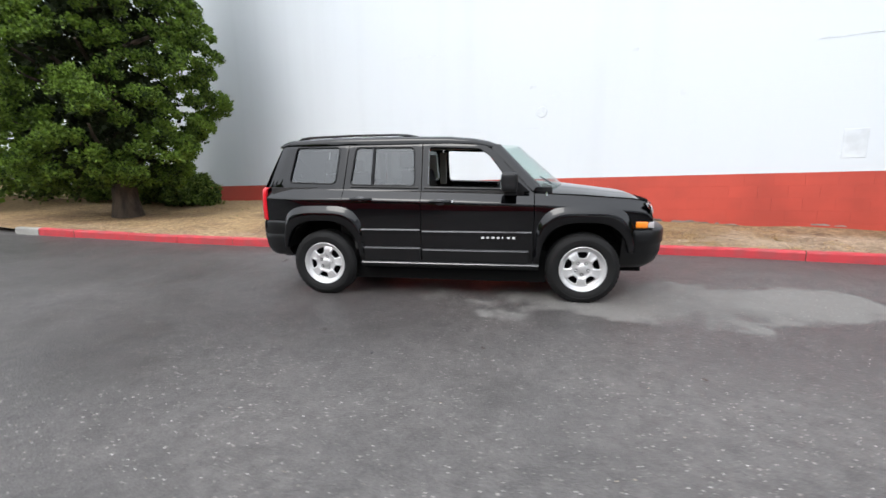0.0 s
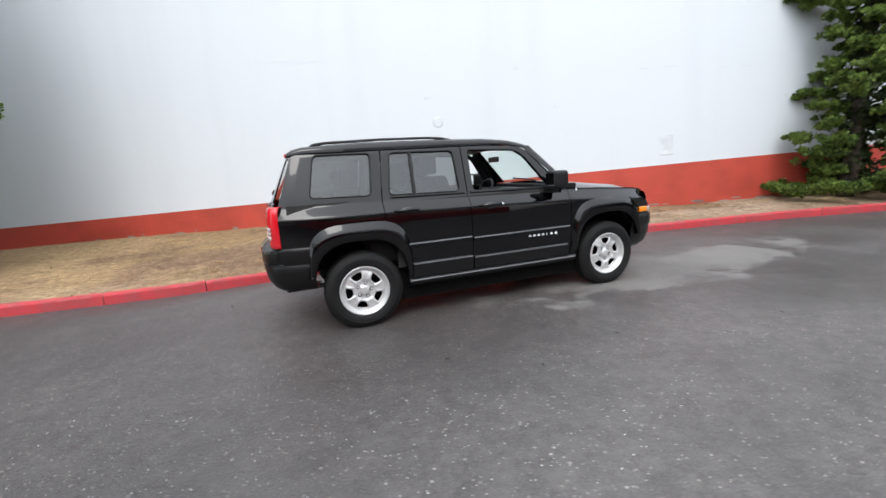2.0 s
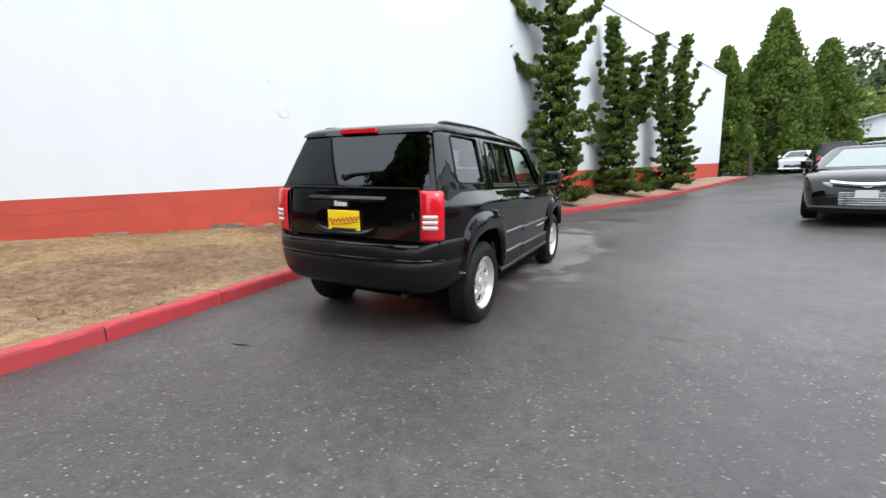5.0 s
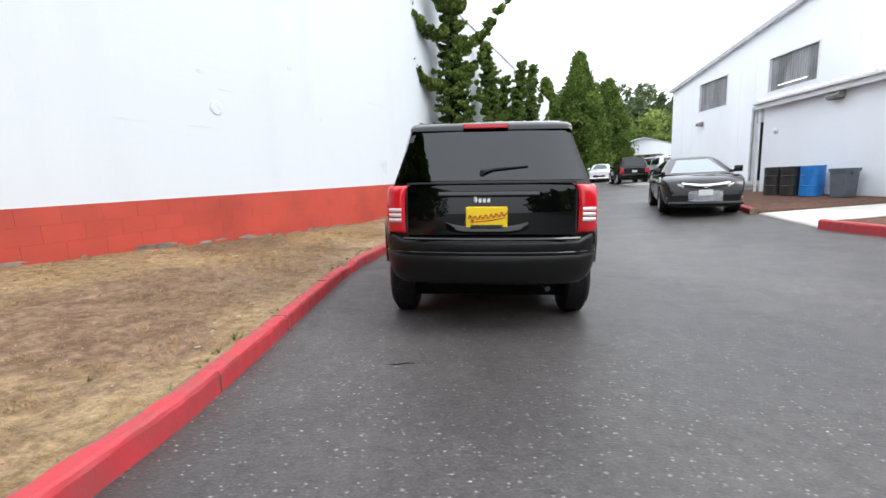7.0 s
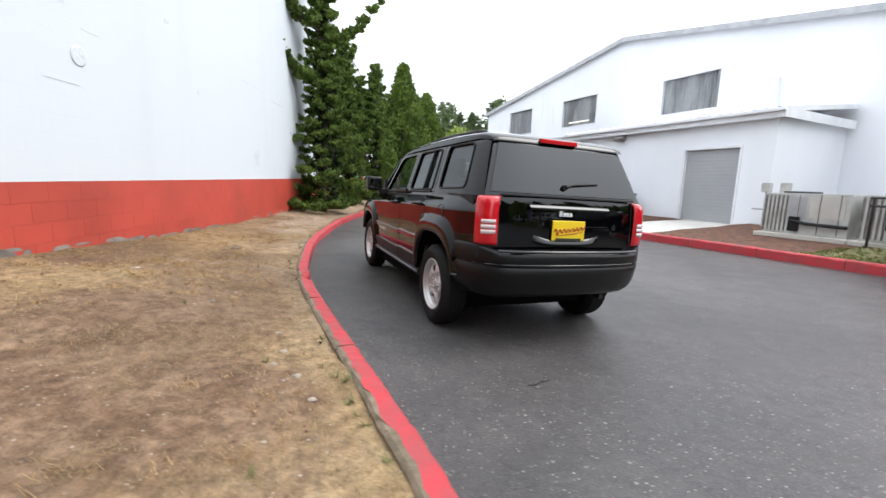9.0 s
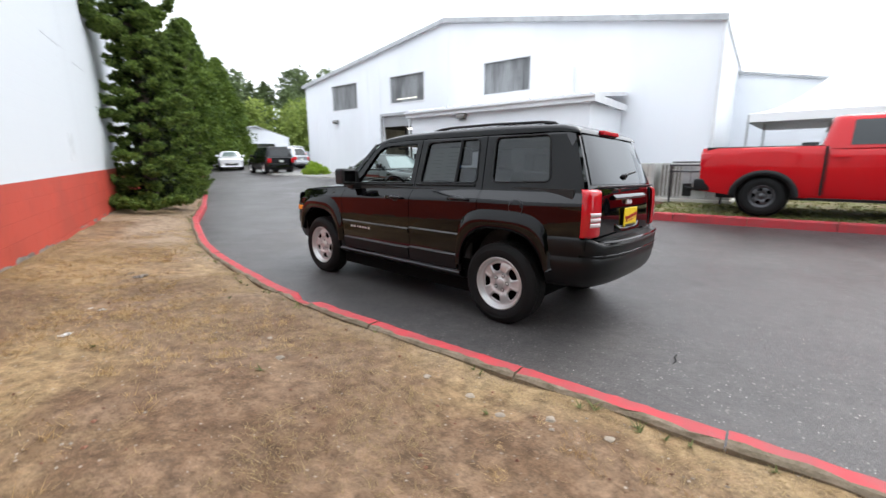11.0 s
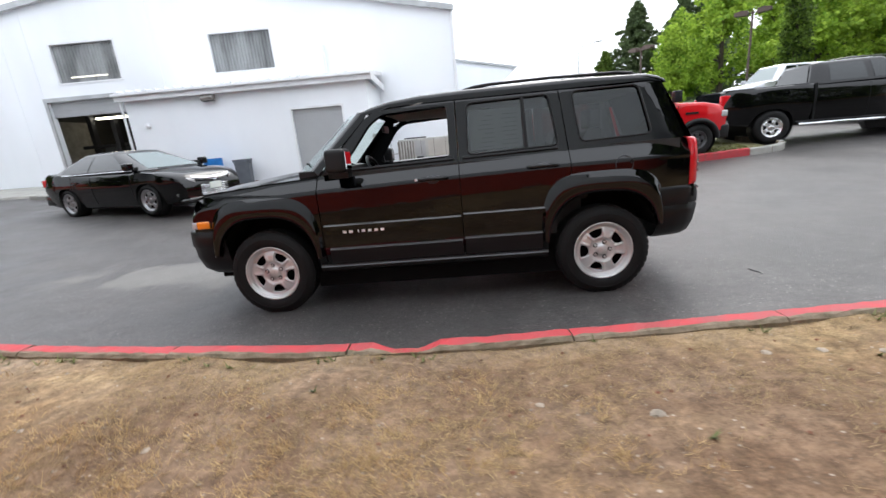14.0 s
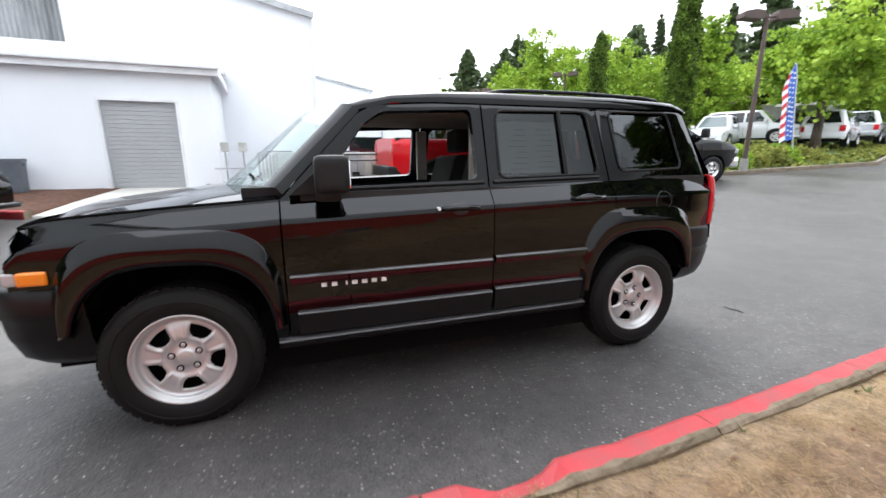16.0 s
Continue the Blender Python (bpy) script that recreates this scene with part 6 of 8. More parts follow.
grid(bm, [[(nose_at(k * w, 0.012), k * w, z) for k in np.linspace(-1, 1, 15)] for z, w in ((0.27, 0.52), (0.34, 0.66), (0.45, 0.64), (0.56, 0.52), (0.60, 0.44))])
part("grille", bm, DARK_METAL, sedan, "wide dark lower grille")
for i in range(7):
    z = 0.30 + i * 0.042
    w = float(np.interp(z, (0.27, 0.34, 0.45, 0.56, 0.60), (0.50, 0.64, 0.62, 0.50, 0.42)))
    bm = bmesh.new()
    tube(bm, [(nose_at(k * w, -0.004), k * w, z) for k in np.linspace(-1, 1, 13)], 0.0085, 6)
    part("grille_bar", bm, CHROME, sedan, smooth=True)
bm = bmesh.new()
tube(bm, [(nose_at(k * 0.74, -0.01), k * 0.74, 0.245 + 0.015 * abs(k) ** 3) for k in np.linspace(-1, 1, 15)], 0.013, 8)
part("bumper_lip", bm, CHROME, sedan, "thin bright lip under the grille", smooth=True)
for s in (-1, 1):
    bm = bmesh.new()
    grid(bm, [[(nose_at(y) + o - 0.25 * max(0.0, (y - 0.62) / 0.26) ** 1.5, s * y, z + 0.10 * ((y - 0.46) / 0.4)) for y in np.linspace(0.46, 0.885, 10)] for o, z in ((-0.06, 0.735), (0.006, 0.715), (0.015, 0.68), (0.006, 0.64), (-0.04, 0.62))])
    part("headlight", bm, CLEAR_LENS, sedan, "swept clear headlight", smooth=True)
    bm = bmesh.new()
    tube(bm, [(nose_at(0.72 + 0.085 * math.cos(a)) + 0.012, s * (0.72 + 0.085 * math.cos(a)), 0.385 + 0.05 * math.sin(a) + 0.02 * math.cos(a)) for a in np.linspace(0, 2 * math.pi, 17)], 0.014, 6, False)
    part("fog_lamp", bm, CHROME, sedan, "bright fog lamp surround", smooth=True)
    bm = bmesh.new()
    lathe(bm, [(0.001, 0.012), (0.045, 0.01), (0.05, -0.02)], "x", 16, Matrix.Translation((nose_at(0.72), s * 0.72, 0.385)))
    part("fog_lens", bm, CLEAR_LENS, sedan, smooth=True)
    bm = bmesh.new()
    tube(bm, [(x, s * 0.888, 1.005) for x in np.linspace(-1.45, 0.9, 6)], 0.008, 5)
    part("sill_trim", bm, CHROME, sedan, "thin bright window sill trim")

TRUCK_DECK = [(-2.95, 1.36), (-2.9, 1.37), (-0.95, 1.38), (-0.9, 1.36), (1.3, 1.33), (1.9, 1.30), (2.5, 1.20), (2.75, 1.08), (2.80, 0.98)]
red = vehicle("pickup_truck", "bright red crew-cab pickup with black arches on the grass bed", park(-4.76, -2.78, 182.6, 0.14), RED_PAINT, 1.76, 2.50, 2.85, 1.96, 0.37, [(x, z - 0.07) for x, z in TRUCK_DECK[:6]] + [(2.3, 1.15), (2.45, 1.06), (2.52, 0.92)],
              (-1.0, -0.86, 0.62, 1.40, 1.26, 1.83, 0.70), 0.36, [(-0.62, 0.16, -0.60, 0.12), (0.28, 1.08, 0.24, 0.58)], (-0.88, 0.22, 1.26), (0.215, GUNMETAL, True), (-0.93, True), flares=True, plate=False)
part("running_board", boxed(-1.1, 1.15, -0.95, -0.85, 0.33, 0.37, 0.015), BLACK_PLASTIC, red)
part("side_badge", boxed(1.42, 1.72, 0.985, 1.004, 0.98, 1.03), BLACK_PLASTIC, red)
part("side_badge", boxed(1.42, 1.72, -1.004, -0.985, 0.98, 1.03), BLACK_PLASTIC, red)
CHROME_RIM = plain("bright_alloy", (0.72, 0.72, 0.73), 0.18, 0.95)
black_truck = vehicle("pickup_truck", "black crew-cab pickup with chrome bumper and side steps", park(-10.6, -3.3, 172.5, 0.0), BLACK_PAINT, 1.785, 2.78, 2.95, 2.0, 0.40, TRUCK_DECK,
                      (-1.0, -0.86, 0.66, 1.50, 1.34, 1.85, 0.70), 0.46, [(-0.62, 0.16, -0.60, 0.12), (0.30, 1.18, 0.26, 0.62)], (-0.88, 0.22, 1.30), (0.24, CHROME_RIM, False), (-0.93, True), bumper_mat=CHROME, plate=False)
for s in (-1, 1):
    part("side_step", tube(bmesh.new(), [(-1.2, s * 0.97, 0.42), (1.2, s * 0.97, 0.42)], 0.04, 10), CHROME, black_truck, "chrome side step", smooth=True)
SUV_DECK = [(-2.2, 0.98), (-2.15, 1.06), (-0.8, 1.06), (0.8, 1.05), (1.5, 1.02), (2.1, 0.93), (2.25, 0.8)]
SUV_CUTS = [(-1.85, -1.05, -1.72, -1.0), (-0.95, -0.12, -0.92, -0.14), (-0.02, 0.90, -0.02, 0.48)]


def far_suv(label, m, paint, group=""):
    return vehicle("suv", label, m, paint, 1.38, 2.25, 2.2, 1.88, 0.36, SUV_DECK, (-2.08, -1.85, 0.55, 1.15, 1.05, 1.70, 0.66), 0.30, SUV_CUTS, (-1.0, -0.06, 0.98), tall_lamps=True, group=group)


far_suv("dark SUV parked beyond the workshop", park(24.8, -5.6, -8), BLACK_PAINT)
far_suv("silver car parked beside the dark SUV", park(30.5, -9.4, 20), SILVER_PAINT)
vehicle("sedan", "white sedan parked at the far hedge", park(32.5, -6.0, 160), WHITE_PAINT, 1.38, 2.3, 2.3, 1.8, 0.32, SEDAN_DECK, (-2.05, -0.95, 0.22, 1.36, 0.99, 1.45, 0.60), 0.22, [(-1.42, -0.5, -0.98, -0.46), (-0.44, 0.86, -0.40, 0.22)], (-1.15, -0.42, 0.82))
vehicle("pickup_truck", "grey pickup parked behind the dark SUV", park(33.5, -12.0, 10), SILVER_PAINT, 1.78, 2.78, 2.95, 1.98, 0.38, TRUCK_DECK, (-1.0, -0.88, 0.72, 1.50, 1.34, 1.9, 0.72), 0.42, [(-0.62, 0.16, -0.60, 0.12), (0.30, 1.18, 0.26, 0.62)], (-0.88, 0.22, 1.30), None, (-0.93, True), plate=False)
white = far_suv("white SUV with its bonnet raised on the upper lot", park(-23.2, -9.0, 112, 0.7), WHITE_PAINT)
bm = bmesh.new()
prism(bm, [(1.15, 1.12), (1.18, 1.16), (0.98 + 0.95, 1.72), (1.90, 1.68)], "y", -0.72, 0.72)
part("raised_bonnet", bm, WHITE_PAINT, white, "white bonnet propped open, dark underneath")
bm = bmesh.new()
prism(bm, [(1.19, 1.11), (1.94, 1.67), (1.95, 1.655), (1.22, 1.10)], "y", -0.70, 0.70)
part("bonnet_lining", bm, BLACK_PLASTIC, white)
part("engine_bay", boxed(1.2, 2.0, -0.6, 0.6, 0.98, 1.085), BLACK_PLASTIC, white)
for i, (x, y, yaw, p) in enumerate(((-21.5, -9.5, 25, WHITE_PAINT), (-26.0, -6.8, 200, WHITE_PAINT), (-31.0, -8.0, 200, SILVER_PAINT), (-15.5, -12.5, 15, SILVER_PAINT), (-19.5, -14.0, 15, BLACK_PAINT), (-24.0, -16.0, 15, WHITE_PAINT))):
    far_suv(("white", "white", "silver", "silver", "black", "white")[i] + " SUV in the row on the upper lot", park(x, y, yaw, 0.5), p, "cars on the upper lot")

# ---- drums, bin, condenser and posts by the lean-to ----
def drum(x, y, mat, label):
    t = thing("drum", label, "drum", park(x, y, 15, 0.03), group="steel drums")
    bm = bmesh.new()
    prof = [(0.001, 0.86), (0.26, 0.86), (0.275, 0.88), (0.29, 0.88), (0.29, 0.85)]
    for z in (0.62, 0.58, 0.32, 0.28):
        prof += [(0.282, z + 0.03), (0.292, z + 0.012), (0.292, z - 0.012), (0.282, z - 0.03)] if z in (0.60, 0.3) else [(0.282, z)]
    prof += [(0.288, 0.06), (0.292, 0.02), (0.285, 0.0), (0.001, 0.0)]
    lathe(bm, prof, "z", 36)
    part("shell", bm, mat, t, smooth=False)
    for z in (0.6, 0.3):
        bm = bmesh.new()
        lathe(bm, [(0.28, z - 0.02), (0.294, z - 0.008), (0.294, z + 0.008), (0.28, z + 0.02)], "z", 36)
        part("rolling_hoop", bm, mat, t, smooth=True)
    bm = bmesh.new()
    lathe(bm, [(0.001, 0.885), (0.03, 0.885), (0.03, 0.86)], "z", 12, Matrix.Translation((0.15, 0.05, 0)))
    part("bung", bm, GALV, t)


drum(8.62, -4.62, BLACK_DRUM, "black steel drum on the bark bed")
drum(8.08, -4.75, BLACK_DRUM, "black steel drum on the bark bed")
drum(7.45, -4.88, BLUE_DRUM, "blue steel drum on the bark bed")
t = thing("rubbish_bin", "grey plastic rubbish bin with a rim beside the drums", "bin", park(6.5, -4.98, 10, 0.03))
bm = bmesh.new()
rows = []
for z, k in ((0.0, 0.20), (0.02, 0.205), (0.72, 0.235)):
    pts = rounded([(-k, -k * 0.9), (k, -k * 0.9), (k, k * 0.9), (-k, k * 0.9)], 0.05, 4)
    rows.append([(x, y, z) for x, y in pts + pts[:1]])
grid(bm, rows)
part("tub", bm, GREY_BIN, t, smooth=False)
bm = bmesh.new()
rows = []
for z, k in ((0.70, 0.23), (0.70, 0.255), (0.78, 0.26), (0.785, 0.24), (0.77, 0.10)):
    pts = rounded([(-k, -k * 0.9), (k, -k * 0.9), (k, k * 0.9), (-k, k * 0.9)], 0.05, 4)
    rows.append([(x, y, z) for x, y in pts + pts[:1]])
grid(bm, rows)
part("lid", bm, GREY_BIN, t)
for s in (-1, 1):
    part("grip", boxed(s * 0.235, s * 0.27, -0.08, 0.08, 0.62, 0.69, 0.01), GREY_BIN, t)


GALV_PALE = material("pale_grey_enamel", (0.47, 0.475, 0.45), 0.45, var=0.14, scale=3, fine=40)


COIL = material("grey_coil", (0.20, 0.185, 0.165), 0.6, var=0.2, scale=8, fine=120)


def condenser(x0, label):
    t = thing("condenser", label, "air conditioner", park(x0, -4.15, 1.5, 0.14), group="condensers")
    part("base_slab", boxed(-0.85, 0.85, -0.6, 0.65, -0.04, 0.05, 0.01), PALE_CONCRETE, t)
    part("case", boxed(-0.78, 0.78, -0.45, 0.45, 0.05, 0.95, 0.02), GALV_PALE, t)
    part("coil", boxed(0.772, 0.786, -0.42, 0.46, 0.1, 0.9), COIL, t, "grey finned coil")
    part("coil", boxed(0.33, 0.775, 0.44, 0.456, 0.1, 0.9), COIL, t, "grey finned coil")
    for x in (-0.62, -0.28, 0.1):
        part("seam", boxed(x, x + 0.012, 0.45, 0.468, 0.08, 0.92), COIL, t)
    part("service_box", boxed(0.06, 0.26, 0.45, 0.50, 0.12, 0.44, 0.01), BLACK_PLASTIC, t)
    for i in range(9):
        part("fin", boxed(0.785, 0.805, -0.40 + i * 0.095, -0.355 + i * 0.095, 0.1, 0.9), GALV_PALE, t)
    for i in range(5):
        part("fin", boxed(0.36 + i * 0.083, 0.40 + i * 0.083, 0.455, 0.475, 0.1, 0.9), GALV_PALE, t)
    part("panel", boxed(-0.7, -0.1, 0.455, 0.462, 0.42, 0.88, 0.004), PALE_CONCRETE, t)
    part("panel", boxed(-0.02, 0.28, 0.455, 0.462, 0.42, 0.88, 0.004), GALV, t)
    bm = bmesh.new()
    lathe(bm, [(0.34, 0.95), (0.34, 0.99), (0.32, 0.99), (0.30, 0.96)], "z", 28, Matrix.Translation((0.3, 0, 0)))
    part("fan_ring", bm, DARK_METAL, t)
    for i in range(6):
        a = i * math.pi / 6
        part("fan_guard", tube(bmesh.new(), [(0.3 - 0.32 * math.cos(a), -0.32 * math.sin(a), 0.985), (0.3 + 0.32 * math.cos(a), 0.32 * math.sin(a), 0.985)], 0.006, 5), DARK_METAL, t)
    part("pipe", tube(bmesh.new(), [(0.2, 0.5, 0.35), (-0.1, 0.52, 0.30), (-0.8, 0.52, 0.28)], 0.035, 8), BLACK_PLASTIC, t, "black insulated pipe")


condenser(0.25, "large grey air conditioner on a concrete slab")
condenser(-1.5, "large grey air conditioner with black insulated pipes")
# meters on the side wall
t = thing("gas_meter", "two grey gas meters with pipes by the lean-to wall", "gas meter", park(1.75, -5.2, 0, 0.1))
for x in (-0.25, 0.2):
    part("meter", boxed(x - 0.1, x + 0.1, -0.08, 0.08, 0.95, 1.2, 0.03), GALV_PALE, t)
    part("pipe", tube(bmesh.new(), [(x, 0, 0.0), (x, 0, 0.95)], 0.02, 8), GALV, t)
part("pipe", tube(bmesh.new(), [(-0.5, 0, 0.5), (0.5, 0, 0.5)], 0.02, 8), GALV, t)
# steel rack with black rails beside the pickup's tail
t = thing("steel_rack", "low black steel rack beside the condensers", "rack", park(-1.6, -3.3, 2, 0.13))
for x in (-0.55, 0.55):
    part("post", tube(bmesh.new(), [(x, 0, 0), (x, 0, 0.95)], 0.025, 8), DARK_METAL, t)
for z in (0.95, 0.8):
    part("rail", tube(bmesh.new(), [(-0.75, 0, z), (0.6, 0, z)], 0.022, 8), DARK_METAL, t)

# ---- marquee tents behind the red pickup ----
def marquee(x, y, half, rise, group="marquees"):
    t = thing("marquee", "white peaked canvas marquee on thin poles", "tent", Matrix.Translation((x, y, road_z(x, y))), group)
    bm = bmesh.new()
    rows = []
    for f in np.linspace(0, 1, 9):
        k = half * (1 - f) + 0.05 * f
        z = 2.50 + rise * (f ** 1.75)
        ring = [(-k, -k, z), (0, -k, z - 0.05 * (1 - f)), (k, -k, z), (k, 0, z - 0.05 * (1 - f)), (k, k, z), (0, k, z - 0.05 * (1 - f)), (-k, k, z), (-k, 0, z - 0.05 * (1 - f))]
        rows.append(ring + ring[:1])
    grid(bm, rows)
    part("canopy", bm, TENT, t)
    bm = bmesh.new()
    rows = [[(sx * half, sy * half, z) for sx, sy in ((-1, -1), (1, -1), (1, 1), (-1, 1), (-1, -1))] for z in (2.50, 2.22)]
    grid(bm, rows)
    part("valance", bm, TENT, t)
    part("finial", tube(bmesh.new(), [(0, 0, 2.43 + rise), (0, 0, 2.73 + rise)], [0.05, 0.02], 8), TENT, t)
    for sx in (-1, 1):
        for sy in (-1, 1):
            part("pole", tube(bmesh.new(), [(sx * half * 0.99, sy * half * 0.99, -0.1), (sx * half * 0.99, sy * half * 0.99, 2.48)], 0.035, 8), GALV, t)


marquee(-4.45, -12.75, 2.75, 2.15)
marquee(-7.6, -21.5, 2.6, 1.5)
# low grey building behind the marquees
t = thing("grey_building", "low pale grey metal building behind the marquees", "building", Matrix.Translation((0, -19, 0)))
bm = bmesh.new()
prism(bm, [(-8.5, -0.2), (0.2, -0.2), (0.2, 5.82), (-8.5, 4.05)], "y", -0.3, 0.0)
part("wall", bm, SIDING, t)
bm = bmesh.new()
prism(bm, [(-8.6, 4.03), (0.2, 5.82), (0.2, 5.94), (-8.6, 4.15)], "y", -8, 0.15)
part("roof", bm, GALV, t)
for x in (-4.0, -6.9):
    part("window", boxed(x - 1.0, x + 1.0, 0.0, 0.03, 1.2, 2.2), CAR_GLASS, t)
    part("window_frame", boxed(x - 1.08, x + 1.08, 0.0, 0.02, 1.12, 2.28), TRIM_WHITE, t)
# small white garage far beyond the workshop
t = thing("garage", "small white gabled garage with an open door", "building", park(48.0, -15.4, 0))
bm = walling(bmesh.new(), -4.0, 4.0, -0.3, lambda u: 3.2 + 1.1 * (1 - abs(u) / 4.0), [(-2.2, 1.2, -0.3, 2.4)], -0.2, 0.0, (0.0,))
part("front_wall", bm, SIDING, t, m=Matrix.Rotation(radians(78), 4, "Z"))
part("side_wall", boxed(0, 8, -4.1, -3.9, -0.3, 3.2), SIDING, t)
part("side_wall", boxed(0, 8, 3.9, 4.1, -0.3, 3.2), SIDING, t)
bm = bmesh.new()
prism(bm, [(-4.3, 3.1), (0, 4.35), (4.3, 3.1), (4.3, 3.25), (0, 4.5), (-4.3, 3.25)], "x", -0.3, 8)
part("roof", bm, GALV, t)

# ---- lamp posts, banner, signs on the upper lot ----
def lathe_bm(prof, n=16, axis="z"):
    bm = bmesh.new()
    lathe(bm, prof, axis, n)
    return bm


def lot_lamp(x, y, h, yaw, label="tall brown lamp post with two box heads"):
    t = thing("street_lamp", label, "street lamp", park(x, y, yaw, 0.2), group="lot lamps")
    part("plinth", lathe_bm([(0.001, 0.42), (0.12, 0.42), (0.13, 0.0)], 16), CONCRETE, t)
    part("pole", tube(bmesh.new(), [(0, 0, 0.4), (0, 0, h)], [0.075, 0.055], 10), BROWN_METAL, t)
    for s in (-1, 1):
        part("arm", tube(bmesh.new(), [(0, 0, h - 0.12), (0, s * 0.25, h - 0.1)], 0.03, 8), BROWN_METAL, t)
        bm = bmesh.new()
        prism(bm, rounded([(s * 0.22, h - 0.22), (s * 0.85, h - 0.16), (s * 0.85, h + 0.02), (s * 0.5, h + 0.08), (s * 0.22, h + 0.04)], 0.04, 3), "x", -0.2, 0.2)
        part("lamp_head", bm, BROWN_METAL, t)


lot_lamp(-14.3, -2.6, 4.9, 70)
lot_lamp(-17.4, -17.9, 5.3, 50)
lot_lamp(-12.8, -21.5, 4.6, 30)


def arm_lamp(x, y, h, yaw):
    t = thing("street_lamp", "slender grey street lamp with one curved arm", "street lamp", park(x, y, yaw, 0.1), group="arm lamps")
    part("pole", tube(bmesh.new(), [(0, 0, 0), (0, 0, h - 0.5), (0.15, 0, h - 0.15), (0.7, 0, h), (1.6, 0, h + 0.1)], [0.08, 0.06, 0.05, 0.045, 0.04], 10), GALV, t, smooth=True)
    part("lamp_head", boxed(1.5, 2.1, -0.12, 0.12, h + 0.04, h + 0.16, 0.05), GALV, t, smooth=True)


arm_lamp(-22.0, -27.0, 8.2, 20)
arm_lamp(-12.0, -34.0, 7.0, 150)

# feather banner in red, white and blue stripes
flag_red, flag_blue, flag_white = plain("flag_red", (0.55, 0.03, 0.05), 0.7), plain("flag_blue", (0.03, 0.10, 0.42), 0.7), plain("flag_white", (0.78, 0.78, 0.80), 0.7)
t = thing("feather_banner", "tall feather banner, red and white stripes, blue starred edge", "banner", park(-18.5, -3.72, 62, 0.1) @ Matrix.Rotation(radians(-11), 4, "Y"))
curve = [(0.0, 0.0, 0.0), (0.0, 0.0, 2.6), (0.02, 0, 3.4), (0.0, 0, 3.8), (-0.1, 0, 4.05), (-0.22, 0, 4.12)]
part("pole", tube(bmesh.new(), curve, [0.022, 0.02, 0.016, 0.012, 0.01, 0.008], 8), GALV, t)
for i in range(15):
    z0, z1 = 1.15 + i * 0.19, 1.15 + (i + 1) * 0.19
    wid = lambda z: -0.85 * min(1, (4.15 - z) / 0.9) ** 0.6 if z < 4.12 else -0.05
    bm = bmesh.new()
    grid(bm, [[(wid(z) + (-(wid(z)) * 0.45) * f - 0.0, 0.02 * math.sin(f * 5 + z * 3), z - 0.10 * (1 - f)) for f in np.linspace(0, 1, 5)] for z in (z0, z1)])
    part("stripe", bm, flag_red if i % 2 else flag_white, t)
bm = bmesh.new()
grid(bm, [[(wid(z) * 0.55 * (1 - f), 0.02 * math.sin(f * 4 + z * 3), z) for f in np.linspace(0, 1, 5)] for z in np.linspace(1.05, 4.05, 16)])
part("blue_field", bm, flag_blue, t)
for i in range(14):
    z = 1.2 + i * 0.19
    for k in range(2):
        x = wid(z) * (0.15 + 0.22 * k)
        bm = bmesh.new()
        lathe(bm, [(0.001, -0.03), (0.035, -0.03), (0.035, 0.045), (0.001, 0.045)], "y", 10, Matrix.Translation((x, 0, z + 0.08 * k)))
        part("white_star", bm, flag_white, t)

# concrete blocks and planter kerb at the corner of the upper lot
t = thing("concrete_block", "weathered concrete retaining block at the lot's corner", "block", park(-14.6, -3.9, 10, 0.0))
part("block", boxed(-0.9, 0.9, -0.3, 0.3, 0, 0.6, 0.03), CONCRETE, t)


def planter_line(s):
    """Kerb of the planted corner, from its west end round to the east."""
    a = s / 2.6
    if s < 9:
        return (-13.6 - s * 0.985, -3.35 + 0.03 * s)
    return (-22.46 - (s - 9) * 0.9, -3.08 - (s - 9) * 0.35)


kerb_run("planter_kerb", "grey concrete kerb round the planted corner", lambda s: planter_line(26 - s), list(np.arange(0, 26.1, 2.0)), 0.14, lambda s: False)
bm = bmesh.new()
rows = []
for s in np.linspace(0, 40, 40):
    p = Vector(planter_line(s))
    rows.append([(p.x + k * 0.35, p.y - 0.15 - k, road_z(p.x, p.y - k) + 0.12 + 0.5 * min(1, k / 3) + 0.15 * noise.noise(Vector((p.x * 0.5, k, 0)))) for k in (0, 0.5, 1, 1.6, 2.4, 3.4, 6, 12, 30)])
grid(bm, rows)
single("green_bank", bm, GREEN_GROUND, "green ivy-covered bank at the edge of the upper lot", "bank", kind="structure", smooth=True)
# red-roofed low building far behind the upper lot
t = thing("low_building", "long low brown-roofed building behind the upper lot", "building", park(-42, -24, 60, 0.5))
part("wall", boxed(-9, 9, -4, 4, 0, 2.6), CONCRETE, t)
bm = bmesh.new()
prism(bm, [(-5, 2.5), (0, 4.0), (5, 2.5), (5, 2.62), (0, 4.15), (-5, 2.62)], "x", -10, 10)
part("roof", bm, BROWN_METAL, t)
t = thing("shelter", "long pale-roofed shelter with grey panels on the upper lot", "shelter", park(-36, -13.5, 22, 0.6))
part("roof", boxed(-5, 5, -1.5, 1.5, 2.1, 2.3, 0.03), PALE_CONCRETE, t)
for i in range(11):
    part("panel", boxed(-5 + i * 0.95, -4.15 + i * 0.95, 1.3, 1.36, 0.2, 2.1), GALV, t)
# brown gate post at the far hedge
t = thing("post", "short brown wooden post by the far hedge", "post", park(30.2, -2.9, 0))
part("shaft", boxed(-0.12, 0.12, -0.12, 0.12, 0, 1.6, 0.01), BARK, t)

